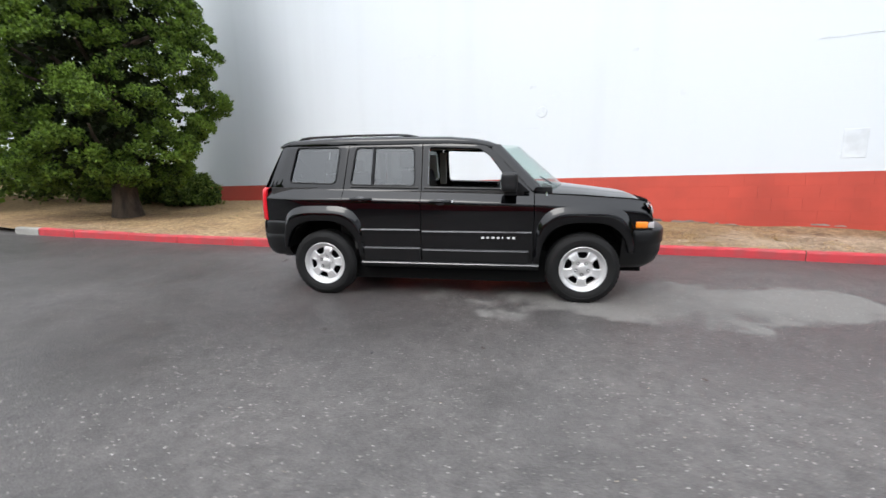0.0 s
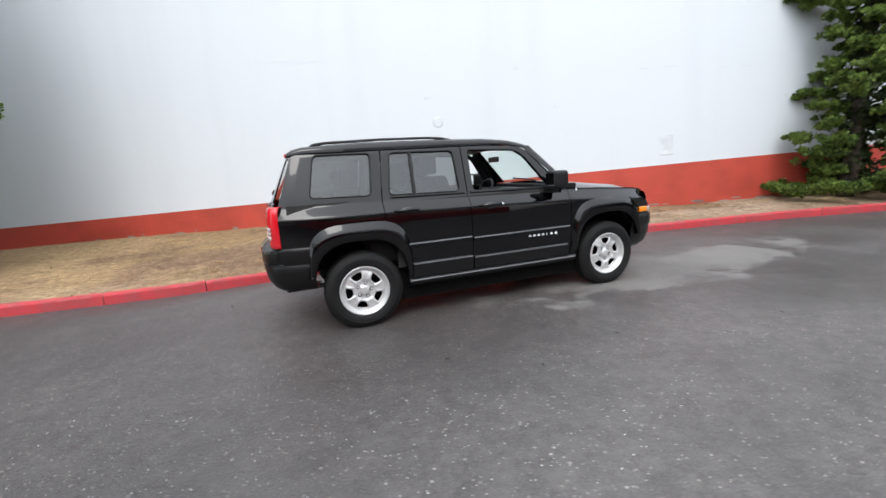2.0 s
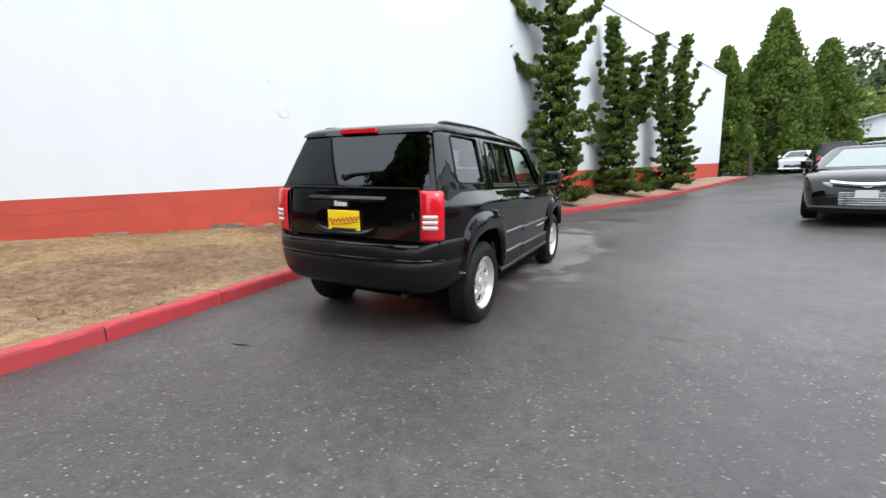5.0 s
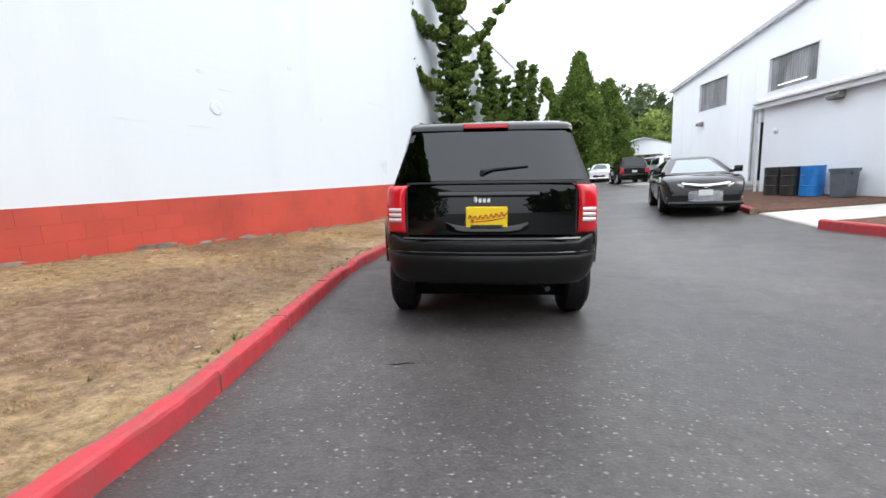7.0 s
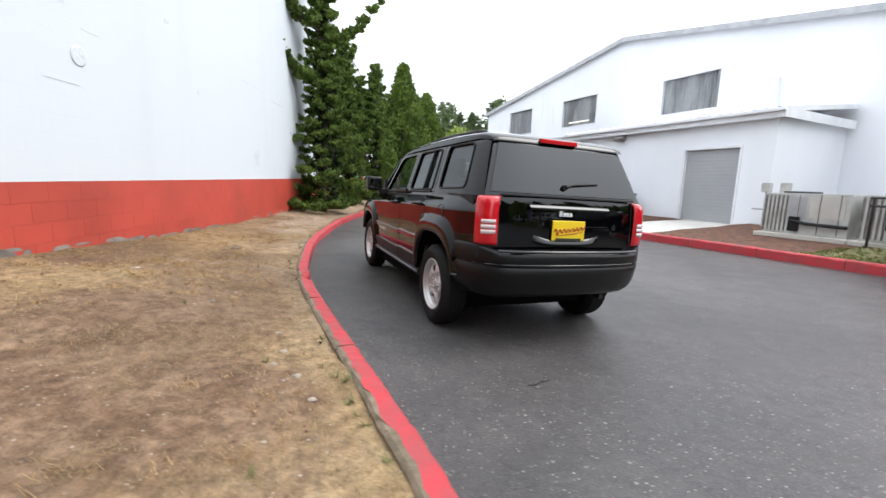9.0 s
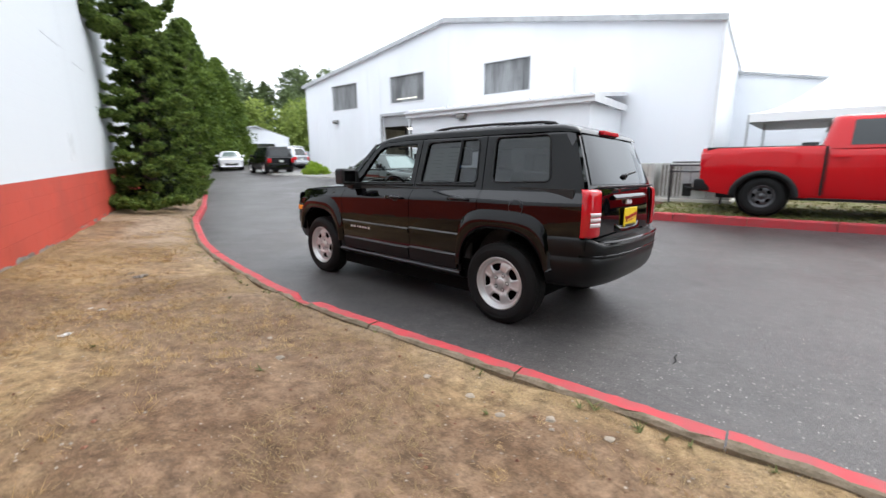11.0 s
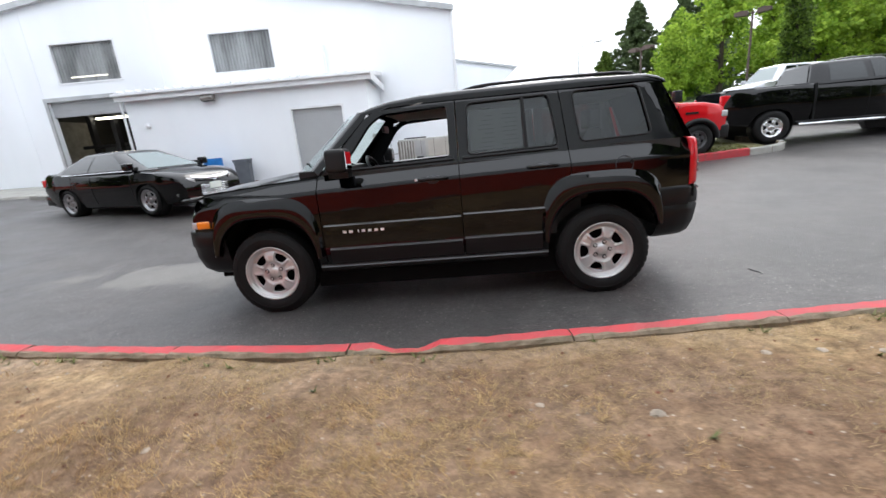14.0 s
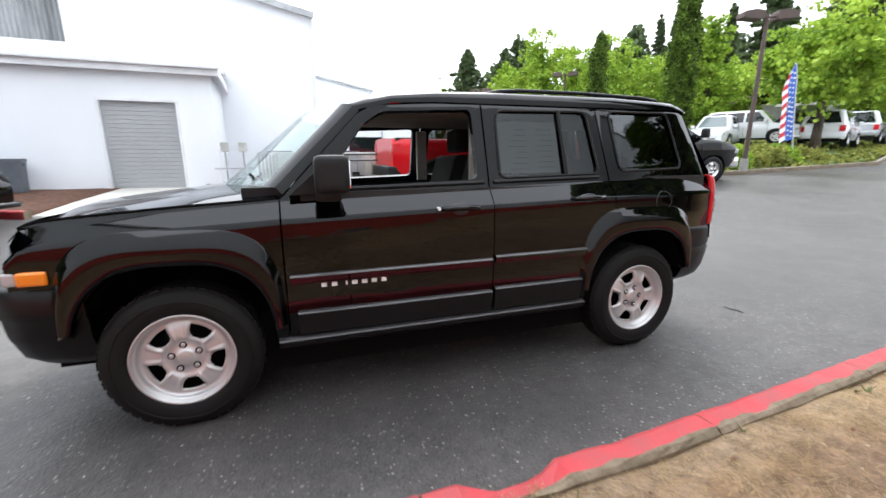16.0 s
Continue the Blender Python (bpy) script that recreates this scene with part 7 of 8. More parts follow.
# ---- marks on the white wall ----
def on_wall(u, z):
    return WALL_M @ Matrix.Translation((u, 0, z))


GREY_PATCH = material("grey_wall_patch", (0.625, 0.658, 0.682), 0.6, var=0.06, scale=5)
single("vent_cover", boxed(-0.145, 0.145, -0.006, 0.02, -0.215, 0.215, 0.004, 1), GREY_PATCH, "flat grey painted vent cover on the wall", "vent", on_wall(4.72, 1.64))
bm = bmesh.new()
lathe(bm, [(0.001, -0.012), (0.04, -0.016), (0.07, -0.012), (0.09, -0.014), (0.102, -0.011), (0.108, 0.0)], "y", 26)
for v in bm.verts:
    v.co.x *= 1 + 0.10 * noise.noise(Vector((v.co.z * 14, 2, 0)))
    v.co.y += 0.010 * noise.noise(v.co * 22)
single("plugged_hole", bm, GREY_PATCH, "rough round plaster plug in the white wall", "wall patch", on_wall(-0.06, 2.46), smooth=True)
for u, z, wd, hg in ((-0.25, 2.95, 0.07, 0.03), (0.13, 2.76, 0.13, 0.007), (-0.27, 2.155, 0.25, 0.005), (-1.35, 2.14, 0.24, 0.006), (2.4, 2.6, 0.05, 0.05), (-3.2, 3.9, 0.35, 0.010), (-2.6, 3.85, 0.3, 0.010), (4.6, 3.2, 0.5, 0.012), (6.1, 3.1, 0.4, 0.010), (1.6, 3.4, 0.06, 0.03)):
    bm = bmesh.new()
    pts = rounded([(-wd, -hg), (wd * 0.9, -hg * 0.8), (wd, hg * 0.9), (-wd * 0.8, hg)], min(wd, hg) * 0.6, 4)
    prism(bm, pts, "y", -0.004, 0.01)
    single("wall_patch", bm, GREY_PATCH, "uneven repaired patch in the white wall paint", "wall patch", on_wall(u, z), group="wall patches")

# ---- trees and shrubs ----
def leaves(rng, centres, radii, per, size, flat=1.0, up=0.35, long=1.0):
    """Many small leaf blades round clump centres: arrays of corner points and faces."""
    c = np.repeat(np.asarray(centres, float), per, axis=0)
    r = np.repeat(np.asarray(radii, float), per)
    n = len(c)
    d = rng.normal(size=(n, 3))
    d /= np.linalg.norm(d, axis=1)[:, None]
    d[:, 2] *= flat
    p = c + d * (r * rng.random(n) ** 0.45)[:, None]
    a = d + rng.normal(size=(n, 3)) * 0.6 + np.array((0, 0, up))
    a /= np.linalg.norm(a, axis=1)[:, None]
    b = np.cross(a, rng.normal(size=(n, 3)))
    b /= np.linalg.norm(b, axis=1)[:, None] + 1e-9
    s = (size * rng.uniform(0.6, 1.4, n))[:, None]
    a, b = a * s * long, b * s * 0.5
    v = np.stack([p - a * 0.5, p + b, p + a * 0.5, p - b], axis=1).reshape(-1, 3)
    f = np.arange(n * 4).reshape(-1, 4)
    return v, f


def crown(name, parent, mat, rng, centres, radii, per, size, **k):
    v, f = leaves(rng, centres, radii, per, size, **k)
    me = bpy.data.meshes.new(name)
    me.vertices.add(len(v))
    me.vertices.foreach_set("co", v.astype(np.float32).ravel())
    me.loops.add(len(f) * 4)
    me.loops.foreach_set("vertex_index", f.astype(np.int32).ravel())
    me.polygons.add(len(f))
    me.polygons.foreach_set("loop_start", np.arange(0, len(f) * 4, 4, dtype=np.int32))
    me.update(calc_edges=True)
    me.validate()
    me.materials.append(mat)
    ob = new(name, me)
    ob.parent = parent
    return ob


def limb_path(rng, start, end, bend=0.25, n=7):
    s, e = np.array(start, float), np.array(end, float)
    l = np.linalg.norm(e - s)
    o1, o2 = rng.normal(size=3) * bend * l, rng.normal(size=3) * bend * l
    return [tuple(float(v) for v in s + (e - s) * t + o1 * math.sin(math.pi * t) * 0.5 + o2 * math.sin(2 * math.pi * t) * 0.25) for t in np.linspace(0, 1, n)]


# large round conifer by the verge's west end
rng = np.random.default_rng(11)
big = thing("conifer_tree", "large dense green conifer with rounded layered sprays on dry grass", "tree", Matrix.Translation((-9.3, 8.5, 0.45)))
bm = bmesh.new()
tube(bm, [(0.28, 0, -0.2), (0.27, 0, 0.25), (0.2, 0.05, 1.2), (0.1, 0, 4), (0, 0, 10.5)], [0.36, 0.27, 0.23, 0.18, 0.04], 12)
part("trunk", bm, BARK, big, smooth=True)
cc, rr = [], []
for i in range(620):
    # rounded boughs, each a cluster of sprays that steps outwards and up, with gaps between
    h = (i + rng.random()) / 620
    a = i * 2.39996 + rng.normal() * 0.25
    z = 0.65 + h * 10.6
    prof = float(np.interp(h, (0, 0.04, 0.16, 0.35, 0.6, 0.85, 1), (1.25, 1.8, 2.1, 2.1, 1.75, 1.0, 0.2)))
    prof *= 1 + 0.10 * math.sin(3 * a + 2.1 * z) + 0.07 * math.sin(5 * a - 3.3 * z) + rng.normal() * 0.06
    size = rng.uniform(0.20, 0.34)
    base = np.array((prof * math.cos(a), prof * math.sin(a) * 0.9, z))
    for g in range(9):
        d = rng.normal(size=3)
        d /= np.linalg.norm(d)
        if d[0] * math.cos(a) + d[1] * math.sin(a) < -0.3:
            d = -d
        d[2] = abs(d[2]) * 0.9 - 0.25
        cc.append(tuple(base - np.array((math.cos(a), math.sin(a), 0)) * 0.15 + d * size))
        rr.append(rng.uniform(0.10, 0.18))
crown("crown", big, LEAF_DARK, rng, cc, rr, 64, 0.046, flat=0.8, up=0.7, long=1.3)
# inner leaves, coloured dark to hold the shade inside the crown
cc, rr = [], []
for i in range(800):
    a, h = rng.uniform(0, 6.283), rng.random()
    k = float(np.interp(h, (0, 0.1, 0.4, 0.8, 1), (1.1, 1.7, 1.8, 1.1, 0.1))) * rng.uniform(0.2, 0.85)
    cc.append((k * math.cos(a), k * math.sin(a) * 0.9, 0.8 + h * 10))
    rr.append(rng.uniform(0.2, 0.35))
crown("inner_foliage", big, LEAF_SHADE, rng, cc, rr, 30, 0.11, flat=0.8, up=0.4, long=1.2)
for i in range(14):
    a = rng.uniform(0, 2 * math.pi)
    z = rng.uniform(0.8, 4)
    bm = bmesh.new()
    tube(bm, limb_path(rng, (0, 0, z), (1.9 * math.cos(a), 1.6 * math.sin(a), z + 0.8), 0.1), [0.09, 0.075, 0.06, 0.05, 0.04, 0.03, 0.02], 7)
    part("limb", bm, BARK, big)


def shrub(name, label, x, y, z, rx, ry, h, mat, seed, n=90, per=60, size=0.07, group=""):
    r = np.random.default_rng(seed)
    t = thing(name, label, "shrub", Matrix.Translation((x, y, z)), group)
    c, q = [], []
    for i in range(n):
        a, k = r.uniform(0, 2 * math.pi), r.random() ** 0.5
        zz = r.random() * h * math.sqrt(max(0.05, 1 - k * k))
        c.append((rx * k * math.cos(a), ry * k * math.sin(a), zz * 0.9 + 0.05))
        q.append(r.uniform(0.10, 0.2) * max(1, h))
    crown("foliage", t, mat, r, c, q, per, size, up=0.6)
    for i in range(4):
        a = r.uniform(0, 6.28)
        bm = bmesh.new()
        tube(bm, [(0, 0, -0.05), (0.3 * rx * math.cos(a), 0.3 * ry * math.sin(a), h * 0.35), (0.6 * rx * math.cos(a), 0.6 * ry * math.sin(a), h * 0.6)], [0.03, 0.02, 0.01], 6)
        part("stem", bm, BARK, t)


for i, (x, y, rx, h) in enumerate(((-9.25, 10.85, 0.7, 0.95), (-10.0, 11.0, 1.2, 1.3), (-11.5, 11.2, 1.4, 1.4), (-13.5, 11.0, 1.5, 1.5), (-16.0, 11.0, 1.6, 1.7))):
    shrub("shrub", "low dark evergreen shrub against the wall", x, y, wall_foot(x) - 0.05, rx, 0.8, h, LEAF_JUN, 30 + i, 110, 60, 0.07, "wall shrubs")
# second large conifer farther west
BIG_SHAPE = ((0, 0.06, 0.25, 0.55, 0.8, 1), (0.6, 0.85, 1.0, 0.93, 0.68, 0.1))


# conifers built of tiers of limbs: junipers by the wall, ragged firs behind the lot
def tiered(name, label, x, y, z, h, rad, mat, seed, tiers=26, droop=0.15, tip=0.25, shape=((0, 0.06, 0.3, 0.65, 1), (0.75, 1.0, 0.85, 0.5, 0.06)), clump=0.16, per=8, leaf=0.085, group="", trunk=0.16, start=0.06, ragged=0.35, long=1.6, bushy=6, dens=7):
    """A conifer of many short limbs round one trunk."""
    r = np.random.default_rng(seed)
    t = thing(name, label, "tree", Matrix.Translation((x, y, z)), group)
    c, q = [], []

    def clothe(path, c0, c1, f0=0.3, dens=4):
        n = len(path)
        for j, p in enumerate(path):
            f = j / (n - 1)
            if f < f0:
                continue
            nxt = np.array(path[min(n - 1, j + 1)])
            for g in range(dens):
                rr = c0 + (c1 - c0) * f
                c.append(tuple(np.array(p) + (nxt - np.array(p)) * r.random() + r.normal(size=3) * rr * np.array((0.75, 0.75, 0.36))))
                q.append(rr * r.uniform(0.35, 0.7))

    path = limb_path(r, (0, 0, -0.15), (0, 0, h), 0.03, 14)
    bm = bmesh.new()
    tube(bm, path, list(np.linspace(trunk, 0.012, 14)), 8)
    part("trunk", bm, BARK, t, smooth=True)
    pts = np.array(path)
    clothe([tuple(p) for p in pts[3:]], clump * 0.8, clump * 0.25, 0.0, 14)
    total = tiers * bushy
    for i in range(total):
        f = start + (0.97 - start) * (i + r.random()) / total
        p = np.array([np.interp(f * 13, np.arange(14), pts[:, m]) for m in range(3)])
        a = i * 2.4 + r.uniform(-0.5, 0.5)
        reach = rad * float(np.interp(f, *shape)) * r.uniform(1 - ragged, 1.0 + ragged * 0.35)
        if r.random() < 0.08:
            reach *= 1.25
        n = 5 if reach < 0.5 * rad else 8
        br = []
        for u in np.linspace(0, 1, n):
            br.append((p[0] + reach * u * math.cos(a), p[1] + reach * u * math.sin(a), p[2] - droop * reach * math.sin(u * math.pi * 0.8) + tip * reach * u ** 3 + r.normal() * 0.02 * rad))
        clothe(br, clump * (1.15 - 0.5 * f), clump * (0.4 - 0.2 * f), 0.15, dens)
        if i % max(1, total // 16) == 0:
            bm = bmesh.new()
            tube(bm, br, list(np.linspace(0.035, 0.008, n) * max(1, rad / 2)), 5)
            part("limb", bm, BARK, t)
    crown("crown", t, mat, r, c, q, per, leaf, flat=0.55, up=0.7, long=long)
    return t


def juniper(label, x, y, z, seed, h, body, leaders, arms, group):
    """A wind-shaped juniper: leaning leaders and upswept arms clothed in flat, overlapping pads of foliage.
    body: radius of the crown by height (heights, radii); leaders: (dx, dy, top); arms: (dx, dy, tip height, height at the trunk)."""
    r = np.random.default_rng(seed)
    t = thing("juniper_tree", label, "tree", Matrix.Translation((x, y, z)), group)
    c, q, ci, qi = [], [], [], []

    def pad(p, out, size):
        for g in range(max(5, int(20 * size / 0.35))):
            d = r.normal(size=3)
            d /= np.linalg.norm(d)
            k = r.random() ** 0.5 * size
            v = np.array(p) + np.array((d[0], d[1], 0)) * k + np.array((out[0], out[1], 0)) * size * 0.4
            v[2] += d[2] * 0.06 + 0.45 * k * max(0.0, d[0] * out[0] + d[1] * out[1])
            c.append(tuple(v))
            q.append(r.uniform(0.055, 0.11))

    for k, (lx, ly, top) in enumerate(leaders):
        path = np.array(limb_path(r, (0, 0, -0.15), (lx, ly, top), 0.015 if k == 0 else 0.04, 14))
        bm = bmesh.new()
        tube(bm, [tuple(float(e) for e in p) for p in path], list(np.linspace(0.15 if k == 0 else 0.09, 0.012, 14)), 8)
        part("trunk" if k == 0 else "limb", bm, BARK, t, smooth=True)
        n = int(top * (15 if k == 0 else 11))
        for i in range(n):
            f = 0.03 + 0.97 * (i + r.random()) / n
            p = np.array([np.interp(f * 13, np.arange(14), path[:, m]) for m in range(3)])
            if k and p[2] < 0.45 * top:
                continue
            reach = float(np.interp(p[2], *body)) * (0.85 if k == 0 else 0.5) * r.uniform(0.6, 1.15)
            a = i * 2.39996 + r.uniform(-0.4, 0.4)
            out = np.array((math.cos(a), math.sin(a)))
            u = r.uniform(0.45, 1.0)
            size = min(0.34, 0.14 + 0.22 * reach) * r.uniform(0.7, 1.15)
            tip = p + np.array((out[0] * reach * u, out[1] * reach * u, 0.12 * reach * u))
            pad(tip, out, size)
            if u > 0.75:
                pad(p + (tip - p) * 0.55, out, size * 0.8)
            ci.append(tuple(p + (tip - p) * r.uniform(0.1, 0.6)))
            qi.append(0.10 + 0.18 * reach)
            if i % 6 == 0:
                bm = bmesh.new()
                tube(bm, [tuple(float(e) for e in p), tuple(float(e) for e in p + (tip - p) * 0.5 + np.array((0, 0, -0.05))), tuple(float(e) for e in tip)], [0.03, 0.02, 0.008], 5)
                part("limb", bm, BARK, t)
    for i in range(16):
        a = i * 2.39996
        k = float(np.interp(0.4, *body)) * r.uniform(0.35, 0.85)
        pad((k * math.cos(a), k * math.sin(a), r.uniform(0.08, 0.4)), (math.cos(a), math.sin(a)), 0.3)
    for dx, dy, zt, z0 in arms:
        br = []
        for u in np.linspace(0, 1, 12):
            br.append((dx * u ** 0.8 + r.normal() * 0.02, dy * u ** 0.8 + r.normal() * 0.02, z0 + (zt - z0) * (0.35 * u + 0.65 * u ** 2.4)))
        bm = bmesh.new()
        tube(bm, [tuple(float(e) for e in p) for p in br], list(np.linspace(0.05, 0.01, 12)), 6)
        part("limb", bm, BARK, t)
        for j, p in enumerate(br[2:]):
            u = (j + 2) / 11
            a = r.uniform(0, 6.283)
            for g in range(2):
                pad(np.array(p) + r.normal(size=3) * 0.05, (math.cos(a + g * 3), math.sin(a + g * 3)), 0.24 * (1.12 - u))
    crown("crown", t, LEAF_JUN, r, c, q, 42, 0.042, flat=0.8, up=0.8, long=1.9)
    # dark leaf colour paints the shade behind the pads
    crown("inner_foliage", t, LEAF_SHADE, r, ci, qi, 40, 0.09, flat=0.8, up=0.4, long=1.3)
    return t


ROW = "junipers along the wall"
juniper("tall twisted juniper with upswept limbs against the white wall", 7.95, 5.68, 0.38, 3, 7.5,
        ((0, 0.3, 1.0, 1.9, 2.3, 2.8, 3.4, 4.2, 5.2, 6.5, 8.8), (0.9, 1.2, 1.35, 1.3, 0.9, 0.7, 0.85, 0.6, 0.45, 0.3, 0.06)), ((0.1, 0.05, 8.8),),
        ((-1.2, 1.5, 6.6, 5.1), (0.15, -1.8, 6.3, 4.9), (-0.4, 0.5, 7.4, 6.0), (0.2, -0.7, 7.1, 6.0), (-0.8, 1.15, 4.4, 3.7), (0.35, -1.05, 4.9, 4.0), (0.3, -1.2, 2.8, 2.1)), ROW)
juniper("forked juniper with two spires against the white wall", 12.4, 4.0, 0.45, 5, 6.2,
        ((0, 0.3, 1.0, 2.0, 2.6, 3.4, 4.6, 6.2), (0.8, 1.05, 1.05, 0.9, 0.55, 0.4, 0.3, 0.1)), ((-0.45, 0.5, 6.2), (1.1, -1.15, 5.8), (0.35, -0.3, 5.0)),
        ((-0.9, 0.8, 4.6, 3.2), (1.5, -1.6, 4.9, 3.4), (0.8, -0.5, 5.0, 3.0), (-1.1, 1.0, 3.0, 1.8)), ROW)
juniper("dark juniper with ragged spires near the end of the wall", 16.8, 2.35, 0.55, 8, 6.5,
        ((0, 0.3, 1.0, 2.2, 3.0, 4.0, 5.0, 6.5), (0.8, 1.0, 1.0, 0.8, 0.5, 0.4, 0.3, 0.08)), ((0.35, -0.45, 6.5), (-0.5, 0.5, 5.2)),
        ((1.2, -1.4, 4.3, 2.6), (0.7, -1.0, 5.3, 3.4), (-0.9, 0.9, 4.2, 2.8)), ROW)


def column_tree(name, x, y, z, h, rad, mat, seed, label, n=900, per=26, size=0.22, shape=((0, 0.05, 0.3, 0.7, 1), (0.75, 0.95, 1.0, 0.6, 0.03)), trunk=0.3, category="tree", group="", rough=0.12):
    r = np.random.default_rng(seed)
    t = thing(name, label, category, Matrix.Translation((x, y, z)), group)
    bm = bmesh.new()
    tube(bm, [(0, 0, -0.2), (0, 0, h * 0.5), (0, 0, h * 0.92)], [trunk, trunk * 0.6, 0.03], 8)
    part("trunk", bm, BARK, t, smooth=True)
    hh = r.random(n) ** 0.85
    a = r.uniform(0, 2 * math.pi, n)
    pr = np.interp(hh, *shape) * rad * (1 + rough * np.sin(4 * a + 9 * hh * h / 5) + rough * 0.8 * np.sin(7 * a - 14 * hh * h / 5)) * r.uniform(0.7, 1.03, n)
    c = np.stack([pr * np.cos(a), pr * np.sin(a), hh * h + 0.2], axis=1)
    crown("crown", t, mat, r, c, r.uniform(0.6, 1.3, n) * max(0.25, rad * 0.18), per, size, up=0.7, flat=1.2)
    for i in range(5):
        b = r.uniform(0, 6.28)
        bm = bmesh.new()
        tube(bm, [(0, 0, h * 0.15 * (i + 1)), (rad * 0.5 * math.cos(b), rad * 0.5 * math.sin(b), h * 0.15 * (i + 1) + 0.6)], [0.06, 0.02], 6)
        part("limb", bm, BARK, t)
    return t


def gz(x, y):
    return road_z(max(-60, min(60, x)), y)


column_tree("conifer_tree", -14.2, 8.8, 0.6, 7.6, 2.3, LEAF_DARK, 12, "tall dense green conifer farther along the verge", 700, 34, 0.12, BIG_SHAPE, rough=0.12)
column_tree("arborvitae", 36.4, -5.0, gz(36, -5), 11.4, 2.9, LEAF_ARB, 21, "tall dense pyramidal arborvitae beside the far drive", 900, 42, 0.2, shape=((0, 0.05, 0.3, 0.6, 0.85, 1), (0.85, 0.97, 0.95, 0.62, 0.24, 0.02)), rough=0.05)
column_tree("arborvitae", 42.5, -9.6, gz(42, -9), 9.9, 2.7, LEAF_ARB, 22, "dense pyramidal arborvitae beside the far drive", 800, 42, 0.2, shape=((0, 0.05, 0.3, 0.6, 0.85, 1), (0.85, 0.97, 0.95, 0.62, 0.24, 0.02)), rough=0.05)
column_tree("arborvitae", 33.6, -1.4, gz(33, -2), 9.0, 2.2, LEAF_ARB, 23, "narrow dark arborvitae at the wall's end", 600, 42, 0.19, shape=((0, 0.05, 0.3, 0.6, 0.85, 1), (0.85, 0.97, 0.95, 0.62, 0.24, 0.02)), rough=0.05)
SPRUCE = ((0, 0.04, 0.2, 0.6, 1), (0.5, 0.95, 0.95, 0.5, 0.02))
OVAL = ((0, 0.15, 0.25, 0.5, 0.75, 0.93, 1), (0.02, 0.05, 0.7, 1.0, 0.9, 0.5, 0.1))
POPLAR = ((0, 0.1, 0.2, 0.5, 0.85, 1), (0.1, 0.5, 0.9, 1.0, 0.65, 0.05))


def leafy_tree(x, y, h, rad, seed, mat=None, low=0.25, label="bright green broadleaf tree with a full rounded crown"):
    """A broadleaf tree: trunk, forking limbs and a crown of many separate leaf clumps."""
    r = np.random.default_rng(seed)
    t = thing("broadleaf_tree", label, "tree", Matrix.Translation((x, y, gz(x, y))), "broadleaf trees")
    bm = bmesh.new()
    tube(bm, [(0, 0, -0.2), (0, 0, h * 0.3), (0.1, 0, h * 0.6), (0, 0, h * 0.9)], [0.24, 0.18, 0.1, 0.03], 8)
    part("trunk", bm, BARK, t, smooth=True)
    c, q = [], []
    for i in range(34):
        a, f = r.uniform(0, 6.28), r.uniform(low, 0.97)
        reach = rad * float(np.interp(f, (0.25, 0.45, 0.65, 0.85, 1.0), (0.75, 1.0, 0.92, 0.6, 0.2))) * r.uniform(0.75, 1.1)
        e = (reach * math.cos(a), reach * math.sin(a), h * f)
        path = limb_path(r, (0, 0, h * f * 0.62), e, 0.12, 6)
        if i < 9:
            bm = bmesh.new()
            tube(bm, path, [0.07, 0.055, 0.045, 0.03, 0.02, 0.01], 6)
            part("limb", bm, BARK, t)
        for p in path[2:]:
            for g in range(3):
                c.append(tuple(np.array(p) + r.normal(size=3) * rad * 0.13))
                q.append(rad * r.uniform(0.10, 0.22))
    crown("crown", t, mat or LEAF_LIME, r, c, q, 30, 0.19, up=0.2, flat=0.8)
    return t


# trees round the upper lot, south and west
for i, (x, y, top, rad) in enumerate(((-20.5, -32.0, 10.1, 1.9), (-19.7, -24.7, 11.1, 2.6), (-25.6, -27.9, 11.6, 2.3), (-24.0, -21.6, 10.5, 2.6), (-27.7, -21.0, 9.5, 2.1), (-27.4, -15.4, 10.1, 2.0), (-31.0, -26.0, 9.8, 2.8), (-34.0, -19.5, 8.6, 2.6), (-22.0, -36.0, 9.0, 2.4))):
    leafy_tree(x, y, top - gz(x, y), rad, 41 + i)
leafy_tree(-23.4, -5.9, 7.6 - gz(-23.4, -5.9), 2.9, 61, low=0.58, label="bright green broadleaf tree on the ivy bank")
leafy_tree(-37.0, -11.0, 8.0, 3.4, 62)
leafy_tree(-46.0, -14.0, 10.0, 4.0, 48)
column_tree("poplar_tree", -18.4, -15.8, gz(-18, -16), 8.2 - gz(-18, -16), 0.55, LEAF_DARK, 51, "slim upright dark green poplar on the lot", 420, 40, 0.11, POPLAR, 0.12, rough=0.2)
column_tree("poplar_tree", -20.4, -11.3, gz(-20, -11), 10.2 - gz(-20, -11), 0.72, LEAF_DARK, 52, "slim upright dark green poplar on the lot", 700, 40, 0.11, POPLAR, 0.15, rough=0.2)
column_tree("poplar_tree", -15.6, -23.2, gz(-15, -23), 6.6 - gz(-15, -23), 0.8, LEAF_LIME, 53, "slim light green young tree on the lot", 380, 36, 0.15, POPLAR, 0.1, rough=0.3)
column_tree("young_tree", -15.4, -37.0, gz(-15.4, -37), 7.5 - gz(-15.4, -37), 0.8, LEAF_ARB, 55, "slim young tree beside the street lamp", 260, 36, 0.2, POPLAR, 0.1, rough=0.3)


